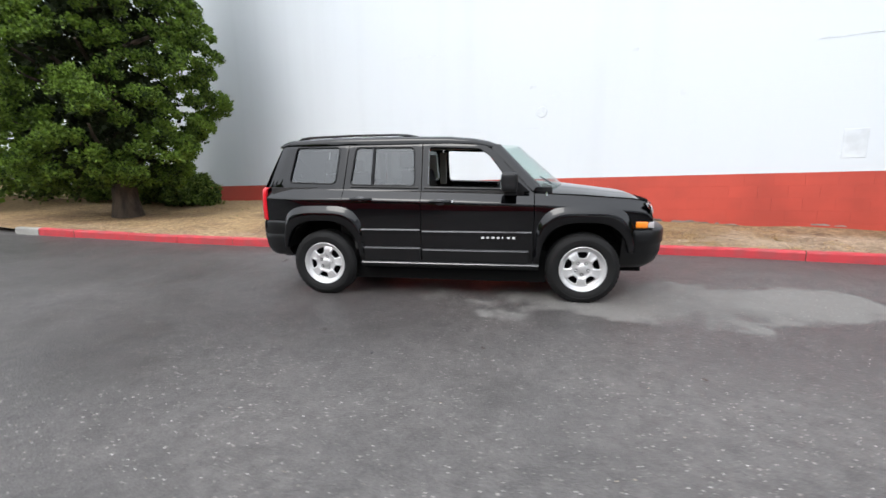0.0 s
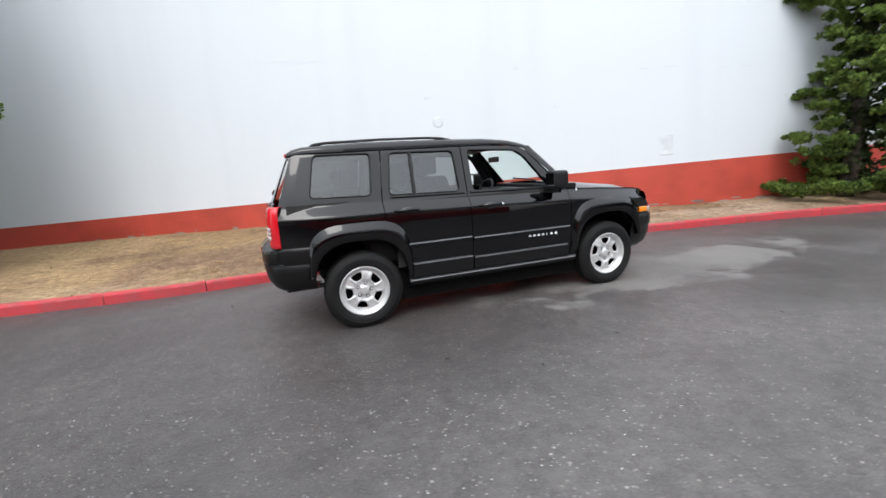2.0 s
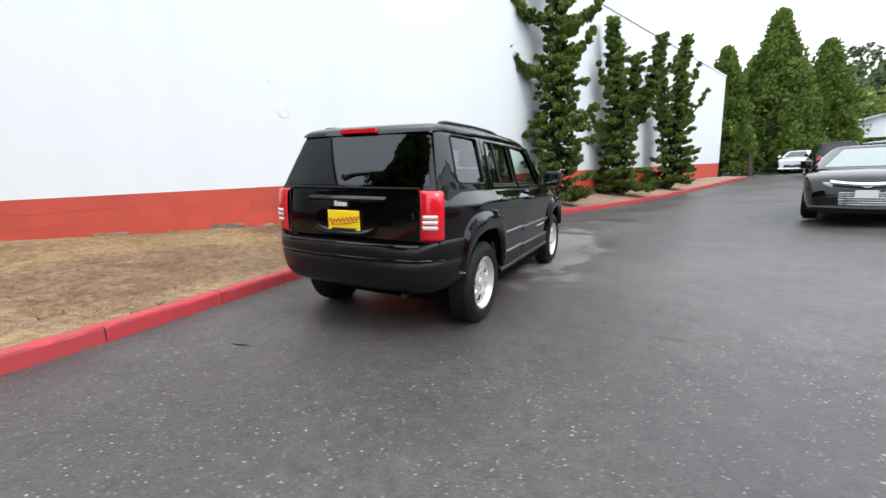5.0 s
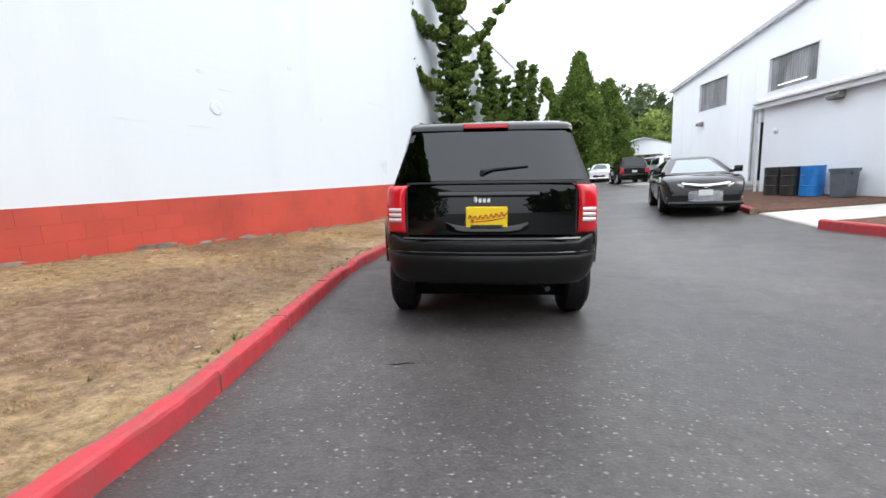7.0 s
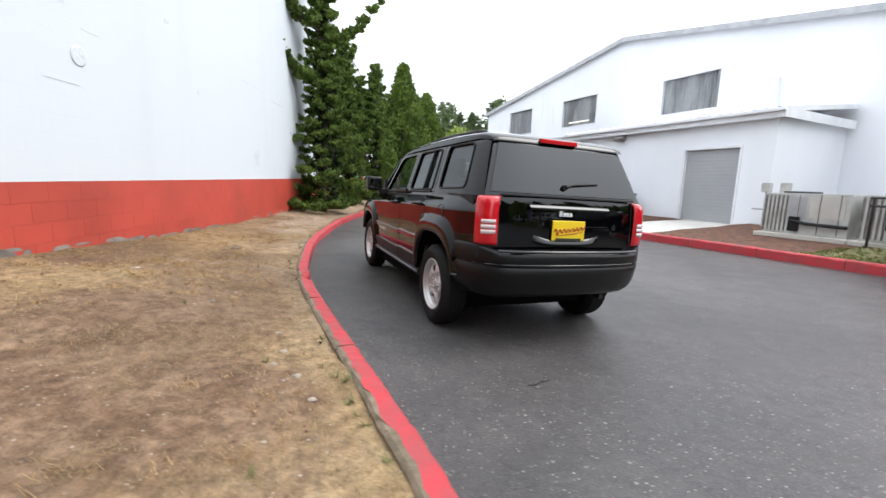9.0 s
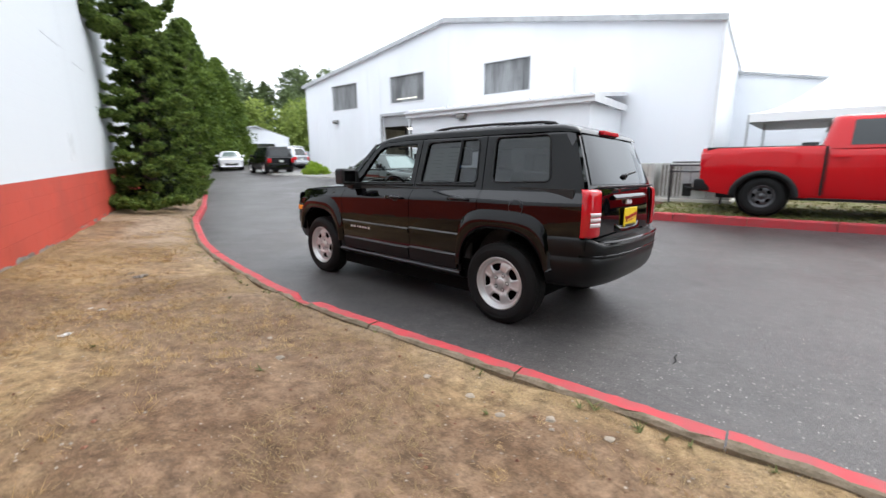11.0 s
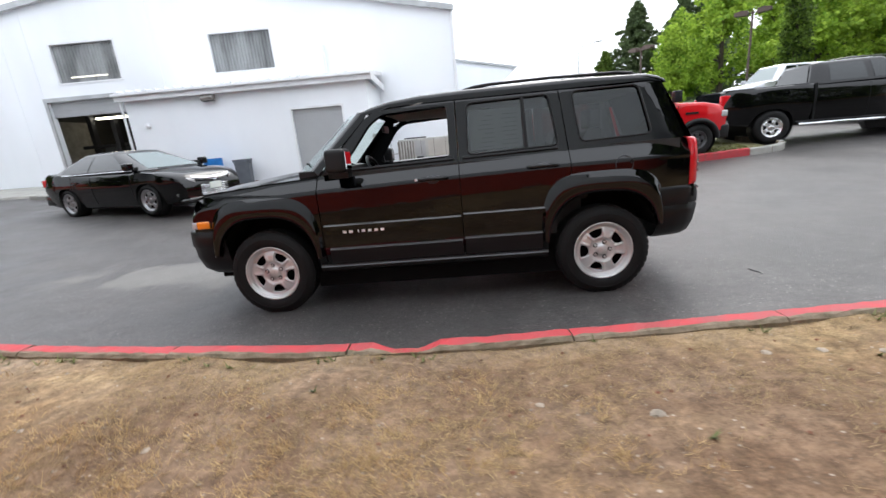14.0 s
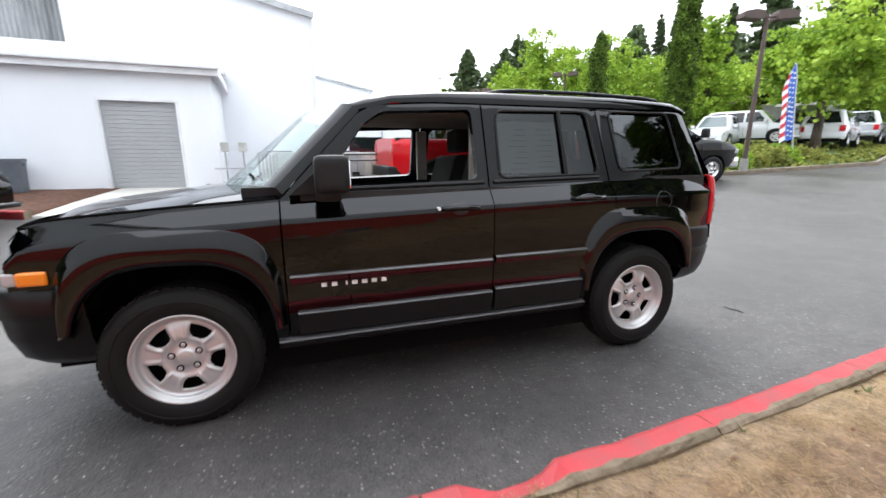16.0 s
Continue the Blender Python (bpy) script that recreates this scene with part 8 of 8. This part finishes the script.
def fir(x, y, top, rad, seed, tiers=20, label="tall dark ragged fir behind the lot"):
    z = gz(x, y)
    k = rad / 3.2
    return tiered("fir_tree", label, x, y, z, top - z, rad, LEAF_FAR, seed, tiers=tiers, droop=0.1, tip=-0.12, shape=((0, 0.06, 0.25, 0.6, 1), (0.55, 1.0, 0.92, 0.55, 0.03)), clump=0.30 * k + 0.10, per=9, leaf=0.21, trunk=0.3, ragged=0.5, long=1.9, group="firs behind the lot")


fir(-22.7, -48.5, 14.6, 6.4, 71)
fir(-26.7, -45.2, 14.3, 5.4, 72)
fir(-52.4, -45.8, 20.9, 2.6, 73)
fir(-46.7, -29.8, 17.1, 2.2, 74, 16)
fir(-40.8, -21.0, 17.5, 4.2, 75)
fir(-48.5, -27.0, 14.5, 3.4, 76)
fir(-39.5, -13.0, 16.2, 3.8, 77)
fir(-51.1, -22.0, 18.2, 3.6, 78)
fir(-44.0, -8.0, 17.0, 3.8, 79)
fir(-36.0, -35.0, 11.5, 3.0, 80)

# wooded hill beyond the workshop
def woods(name, label, spots, seed, mat, per=9, leaf=0.95):
    """Far trees that nobody could count, as one mesh."""
    r = np.random.default_rng(seed)
    c, q = [], []
    for x, y, z, h, rad, kind in spots:
        n = 90
        f = r.random(n)
        prof = np.interp(f, *(SPRUCE if kind else OVAL)) * rad * r.uniform(0.6, 1.08, n)
        a = r.uniform(0, 6.28, n)
        c.append(np.stack([x + prof * np.cos(a), y + prof * np.sin(a), z + f * h], axis=1))
        q.append(r.uniform(0.6, 1.3, n) * rad * 0.24)
    ob = crown(name, None, mat, r, np.concatenate(c), np.concatenate(q), per, leaf, up=0.3)
    return tagged(ob, label, "wood", kind="stuff")


r = np.random.default_rng(77)


def hill(x, y):
    d = max(0.0, (x - 48) * 0.75 - (y + 8) * 0.55)
    return 1.0 + 11.0 * min(1.0, d / 70) ** 1.2


bm = bmesh.new()
grid(bm, [[(x, y, max(road_z(min(60, x), y) - 0.4 if x < 46 else 0, hill(x, y) - 0.9)) for x in np.arange(44, 190, 6)] for y in np.arange(-150, 30, 6)])
single("hill", bm, GREEN_GROUND, "green wooded hillside beyond the drive", "hill", kind="structure", smooth=True)
spots, lime = [], []
for i in range(200):
    x, y = r.uniform(66, 128), r.uniform(-130, 25)
    if y > 10 - (x - 60) * 0.1 or y < 2 - 0.72 * x:
        continue
    k = r.random() < 0.35
    spots.append((x, y, hill(x, y) - 0.5, r.uniform(8, 15), r.uniform(2.4, 4.2), k))
for i in range(70):
    x, y = r.uniform(50, 66), r.uniform(-48, 2)
    if x < 62 and -26 < y < -9:
        continue
    lime.append((x, y, hill(x, y) - 0.8, r.uniform(5, 9), r.uniform(2.4, 3.8), False))
woods("far_woods", "dark green mixed wood on the far hillside", spots, 78, LEAF_HILL, 14, 0.5)
woods("hedge_woods", "bright green scrub and willows at the hill's foot", lime, 79, leafy("willow_green", (0.10, 0.15, 0.03), (0.30, 0.37, 0.09), 0.2), 18, 0.38)
spots = []
for i in range(120):
    a, d = r.uniform(math.radians(185), math.radians(243)), r.uniform(75, 120)
    x, y = d * math.cos(a), d * math.sin(a)
    spots.append((x, y, gz(x, y), r.uniform(10, 20), r.uniform(2.5, 4.2), r.random() < 0.6))
woods("lot_woods", "dark mixed wood round the upper lot", spots, 80, LEAF_FAR)

# shrubs
shrub("shrub", "round green shrub at the workshop corner", 19.6, -5.9, gz(19.6, -5.9) + 0.05, 0.9, 0.7, 0.75, LEAF_LIME, 90, 90, 60, 0.08)
for i, (x, y, rx, h) in enumerate(((-15.4, -4.0, 0.9, 0.85), (-16.5, -4.1, 0.9, 0.7), (-17.6, -4.2, 0.9, 0.8), (-18.6, -4.3, 0.8, 0.7), (-20.0, -4.4, 1.0, 0.6), (-16.0, -5.0, 0.9, 0.9), (-19.4, -5.2, 1.0, 0.7))):
    shrub("shrub", "yellow-green ornamental shrub in the planted corner", x, y, road_z(x, y) + 0.15, rx, 0.7, h, LEAF_SHRUB if i % 3 else LEAF_LIME, 95 + i, 80, 50, 0.08, "planter shrubs")

# ivy on the bank and blades in the thin grass bed
r = np.random.default_rng(140)
c = []
for i in range(1500):
    u, k = r.uniform(0, 26), r.random() ** 1.5 * 9
    p = planter_line(u)
    c.append((p[0] + k * 0.35, p[1] - 0.15 - k, road_z(p[0], p[1] - k) + 0.14 + 0.5 * min(1, k / 3)))
ivy = crown("ivy", None, LEAF_SHRUB, r, c, r.uniform(0.12, 0.3, len(c)), 14, 0.13, flat=0.5, up=0.5)
tagged(ivy, "green and yellowish ivy covering the bank of the upper lot", "ivy", kind="stuff")
c = []
for i in range(2600):
    x = r.uniform(-8.0, -0.9)
    y = far_y(x) - 0.17 - r.random() ** 1.6 * 4.5
    c.append((x, y, road_z(x, y) + 0.13))
blades = crown("bed_grass", None, leafy("bed_grass_green", (0.10, 0.12, 0.04), (0.30, 0.29, 0.11), 0.8), r, c, r.uniform(0.04, 0.09, len(c)), 7, 0.05, flat=0.4, up=1.2, long=1.6)
tagged(blades, "thin patchy green and straw-coloured grass behind the far kerb", "grass", kind="stuff")

# ---- small things on the verge and the road ----
def merged(verts, faces, name, mat, label, cat):
    me = bpy.data.meshes.new(name)
    me.from_pydata(verts, [], faces)
    me.materials.append(mat)
    return tagged(new(name, me), label, cat, kind="stuff")


rnd = random.Random(5)
vs, fs = [], []
for i in range(21000):
    x = rnd.uniform(-9, 13) if i % 3 else rnd.uniform(-5, 4)
    yc, yw = curb_y(x) + 0.14, wall_y(x) - 0.02
    y = yc + (yw - yc) * (rnd.random() if rnd.random() < 0.75 else rnd.choice((rnd.random() ** 5, 1 - rnd.random() ** 4)))
    d = noise.noise(Vector((x * 0.9, y * 0.9, 2))) + 0.5 * noise.noise(Vector((x * 2.6, y * 2.6, 8)))
    near_edge = y - yc < 0.16 or yw - y < 0.25
    if d < 0.05 - (0.35 if near_edge else 0) and rnd.random() < 0.93:
        continue
    z = dirt_z(x, y)
    for b in range(rnd.randint(8, 15)):
        a, l = rnd.uniform(0, 6.283), rnd.uniform(0.012, 0.040)
        px, py = x + rnd.gauss(0, 0.035), y + rnd.gauss(0, 0.035)
        lean = rnd.uniform(0.9, 2.4)
        w = 0.0018
        k = len(vs)
        vs += [(px - w * math.sin(a), py + w * math.cos(a), z - 0.005), (px + w * math.sin(a), py - w * math.cos(a), z - 0.005), (px + l * lean * 0.8 * math.cos(a), py + l * lean * 0.8 * math.sin(a), z + l * 0.36)]
        fs.append((k, k + 1, k + 2))
merged(vs, fs, "dry_grass", LEAF_DRY, "short dry straw-coloured grass scattered over the earth verge", "grass")

LEAF_STRAW = leafy("orange_straw", (0.30, 0.175, 0.075), (0.56, 0.40, 0.20), 3.0)
vs, fs = [], []
for i in range(900):
    x = rnd.uniform(-5.0, 4.5) if i % 3 else rnd.uniform(-0.8, 2.4)
    yc, yw = curb_y(x) + 0.25, wall_y(x) - 0.05
    y = yc + (yw - yc) * rnd.random()
    if noise.noise(Vector((x * 0.7, y * 0.7, 31))) + 0.6 * noise.noise(Vector((x * 2.2, y * 2.2, 12))) < 0.08:
        continue
    for tuft in range(5):
        tx, ty = x + rnd.gauss(0, 0.06), y + rnd.gauss(0, 0.05)
        z = dirt_z(tx, ty)
        way = rnd.uniform(0, 6.283)
        for b in range(12):
            a, l = way + rnd.gauss(0, 0.9), rnd.uniform(0.015, 0.055)
            px, py, w, k = tx + rnd.gauss(0, 0.014), ty + rnd.gauss(0, 0.014), 0.0017, len(vs)
            rise = rnd.uniform(0.15, 0.85)
            vs += [(px - w * math.sin(a), py + w * math.cos(a), z - 0.004), (px + w * math.sin(a), py - w * math.cos(a), z - 0.004), (px + l * math.cos(a), py + l * math.sin(a), z + l * rise)]
            fs.append((k, k + 1, k + 2))
merged(vs, fs, "straw_tufts", LEAF_STRAW, "tufts of bleached orange straw standing in the dry verge", "grass")

LEAF_WEED = leafy("weed_green", (0.05, 0.07, 0.02), (0.20, 0.21, 0.08), 2.0)
vs, fs = [], []
for i in range(170):
    x = rnd.uniform(-9, 10)
    y = curb_y(x) + 0.15 + abs(rnd.gauss(0, 0.05)) if i % 5 else rnd.uniform(curb_y(x) + 0.3, wall_y(x) - 0.1)
    if noise.noise(Vector((x * 1.3, 4, 0))) < -0.05:
        continue
    z = dirt_z(x, y)
    for b in range(6):
        a, l = rnd.uniform(0, 6.283), rnd.uniform(0.02, 0.06)
        k = len(vs)
        w = 0.006
        vs += [(x - w * math.sin(a), y + w * math.cos(a), z), (x + w * math.sin(a), y - w * math.cos(a), z), (x + l * math.cos(a), y + l * math.sin(a), z + l * rnd.uniform(0.3, 1.0))]
        fs.append((k, k + 1, k + 2))
merged(vs, fs, "weeds", LEAF_WEED, "small green weeds along the back of the kerb", "weeds")


def scatter_stones(name, spots, mat, label):
    vs, fs = [], []
    base = [Vector(p).normalized() for p in ((1, 0, 0), (-1, 0, 0), (0, 1, 0), (0, -1, 0), (0, 0, 1), (0, 0, -1))]
    tri = ((0, 2, 4), (2, 1, 4), (1, 3, 4), (3, 0, 4), (2, 0, 5), (1, 2, 5), (3, 1, 5), (0, 3, 5))
    for x, y, z, s in spots:
        k = len(vs)
        a = rnd.uniform(0, 6.283)
        for p in base:
            q = p * s * rnd.uniform(0.7, 1.2)
            vs.append((x + q.x * math.cos(a) - q.y * math.sin(a), y + q.x * math.sin(a) + q.y * math.cos(a) * 0.8, z + q.z * 0.55))
        fs += [tuple(k + i for i in t) for t in tri]
    return merged(vs, fs, name, mat, label, "stones")


spots = []
for i in range(4600):
    x = rnd.uniform(-8.5, 9)
    y = rnd.uniform(curb_y(x) + 0.16, wall_y(x) - 0.05)
    s = 0.0022 + 0.009 * rnd.random() ** 4 + (0.012 if rnd.random() < 0.01 else 0)
    spots.append((x, y, dirt_z(x, y) + s * 0.1, s))
scatter_stones("pebbles", spots, STONE, "pale pebbles scattered over the bare earth")
spots = []
for i in range(700):
    x = rnd.uniform(-8, 6)
    y = rnd.uniform(curb_y(x) + 0.2, wall_y(x) - 0.1)
    spots.append((x, y, dirt_z(x, y) + 0.003, 0.005 + 0.011 * rnd.random() ** 2))
scatter_stones("bark_chips", spots, material("bark_chip", (0.26, 0.115, 0.07), 0.9, var=0.3, scale=9), "reddish bark chips and dead leaves littering the earth")
spots = []
for i in range(500):
    x = rnd.uniform(-6, 5)
    y = rnd.uniform(0.5, curb_y(x) - 0.02) if i % 2 else curb_y(x) - abs(rnd.gauss(0, 0.05)) - 0.01
    spots.append((x, y, road_z(x, y) + 0.002, rnd.uniform(0.003, 0.007)))
scatter_stones("grit", spots, STONE, "loose grit lying on the asphalt and along the kerb")
# larger flat stones set in the earth
for i, (x, y, s) in enumerate(((-3.05, 6.86, 0.06), (-2.85, 6.98, 0.05), (-3.3, 6.80, 0.05), (-2.62, 6.92, 0.055), (-1.62, 7.44, 0.06), (-2.34, 6.95, 0.05), (-3.6, 7.01, 0.03), (-4.14, 6.72, 0.03), (-1.2, 7.3, 0.04), (0.4, 7.5, 0.04))):
    bm = bmesh.new()
    bmesh.ops.create_icosphere(bm, subdivisions=2, radius=s * 0.45)
    for v in bm.verts:
        v.co += Vector((noise.noise(v.co * 60 + Vector((i, 0, 0))), noise.noise(v.co * 60 + Vector((0, i, 3))), 0)) * s * 0.2
        v.co.z *= 0.4
    single("stone", bm, STONE, "flat pale stone half sunk in the earth", "stone", Matrix.Translation((x, y, dirt_z(x, y))), group="stones in the verge")


def scrap(x, y, z, size, mat, label, cat, seed):
    r = random.Random(seed)
    bm = bmesh.new()
    n = 7
    size *= 0.7
    rows = [[(size * (i / n - 0.5) * 2, size * (j / n - 0.5) * r.uniform(1.1, 1.5), 0.35 * size * noise.noise(Vector((i * 0.9, j * 0.9, seed))) + 0.2 * size) for i in range(n + 1)] for j in range(n + 1)]
    grid(bm, rows)
    f = bm.faces[:]
    bmesh.ops.solidify(bm, geom=f, thickness=0.001)
    single(cat, bm, mat, label, cat.replace("_", " "), Matrix.Translation((x, y, z)) @ Matrix.Rotation(r.uniform(0, 6), 4, "Z"))


WHITE_SCRAP = plain("white_scrap", (0.75, 0.75, 0.74), 0.8)
scrap(-0.44, 8.24, dirt_z(-0.44, 8.24), 0.05, WHITE_SCRAP, "crumpled white paper scrap on the verge", "paper_scrap", 1)
scrap(0.14, 7.96, dirt_z(0.14, 7.96), 0.035, WHITE_SCRAP, "small torn paper scrap in dry grass", "paper_scrap", 2)
scrap(0.24, 8.02, dirt_z(0.24, 8.02), 0.025, WHITE_SCRAP, "small torn paper scrap in dry grass", "paper_scrap", 3)
scrap(1.34, 7.53, dirt_z(1.34, 7.53), 0.05, STONE, "grey crumpled scrap by the wall side", "scrap", 4)
scrap(1.15, 7.49, dirt_z(1.15, 7.49), 0.09, material("grey_debris", (0.33, 0.30, 0.27), 0.9), "grey lump of debris in the dry grass", "debris", 5)
bm = bmesh.new()
tube(bm, [(-0.09, 0.01, 0.005), (-0.03, -0.005, 0.006), (0.04, 0.01, 0.006), (0.09, -0.008, 0.005)], [0.002, 0.004, 0.004, 0.002], 7)
single("bark_strip", bm, BLACK_PLASTIC, "thin dark strip of bark lying on the asphalt", "bark strip", Matrix.Translation((-3.26, 5.45, road_z(-3.26, 5.45))) @ Matrix.Rotation(radians(100), 4, "Z") @ Matrix.Scale(0.95, 4))
for i, (x, y) in enumerate(((-1.55, 3.1), (-1.0, 2.7), (-0.2, 2.9), (-2.9, 1.1), (1.2, 2.6), (3.1, 3.0))):
    bm = bmesh.new()
    prism(bm, rounded([(-0.017, -0.007), (0.015, -0.008), (0.023, 0.003), (-0.012, 0.009)], 0.005, 3), "z", 0.001, 0.004)
    single("dead_leaf", bm, DARK_METAL if i % 2 else BARK, "small dark dead leaf on the asphalt", "leaf", Matrix.Translation((x, y, road_z(x, y))) @ Matrix.Rotation(i * 1.3, 4, "Z"), group="dead leaves")

# ---- painted blocks of the wall's red base, nearest stretch, each a piece ----
def block_paint():
    m = RED_WALL.copy()
    m.name = "red_block_face"
    n, l = m.node_tree.nodes, m.node_tree.links
    b = n["Principled BSDF"]
    src = b.inputs["Base Color"].links[0].from_socket
    info, hs, mr = n.new("ShaderNodeObjectInfo"), n.new("ShaderNodeHueSaturation"), n.new("ShaderNodeMapRange")
    mr.inputs["To Min"].default_value, mr.inputs["To Max"].default_value = 0.96, 1.04
    l.new(info.outputs["Random"], mr.inputs["Value"])
    l.new(mr.outputs[0], hs.inputs["Value"])
    l.new(src, hs.inputs["Color"])
    l.new(hs.outputs[0], b.inputs["Base Color"])
    return m


RED_BLOCK = block_paint()
slope = math.atan(0.0185 * CO)
bm = boxed(-0.1995, 0.1995, -0.002, 0.012, -0.0988, 0.0988, 0.0008, 1)
block_mesh = mesh_of("block", bm, RED_BLOCK)
BARE = material("bare_block", (0.30, 0.255, 0.225), 0.9, var=0.2, scale=6, fine=80, bump=0.5)
for row in range(5):
    for k in range(-22, 22):
        u = k * 0.4 + (0.2 if row % 2 else 0)
        x = ux(u)
        z = stripe_top(x) - 0.1 - row * 0.2
        if x < -7 or x > 8.2 or z + 0.1 < wall_foot(x) - 0.03:
            continue
        ob = new("block", block_mesh)
        ob.parent = wall_red
        ob.matrix_basis = Matrix.Translation((u, 0, z)) @ Matrix.Rotation(-slope, 4, "Y")
# worn places at the foot where the paint has come off
for i in range(70):
    u = rnd.uniform(-8, 8) if i < 34 else rnd.uniform(0.2, 3.0) if i < 58 else rnd.uniform(-1.4, -0.5)
    x = ux(u)
    z = wall_foot(x) + (rnd.uniform(-0.01, 0.05) if i < 34 else rnd.uniform(0.0, 0.025) if i < 58 else rnd.uniform(0.0, 0.07))
    wd, hg = rnd.uniform(0.03, 0.16), rnd.uniform(0.006, 0.018) * (1 if i < 34 else 1.7)
    bm = bmesh.new()
    pts = rounded([(-wd, -hg * 1.5), (wd, -hg * 1.5), (wd * rnd.uniform(0.6, 1), hg * rnd.uniform(0.2, 1)), (wd * 0.2, hg * rnd.uniform(0.6, 1.6)), (-wd * rnd.uniform(0.5, 1), hg * rnd.uniform(0.2, 1))], 0.012, 2)
    prism(bm, pts, "y", -0.0055, 0.0)
    ob = part("bare_patch", bm, BARE, wall_red, "chipped bare patch", m=Matrix.Translation((u, 0, z)))
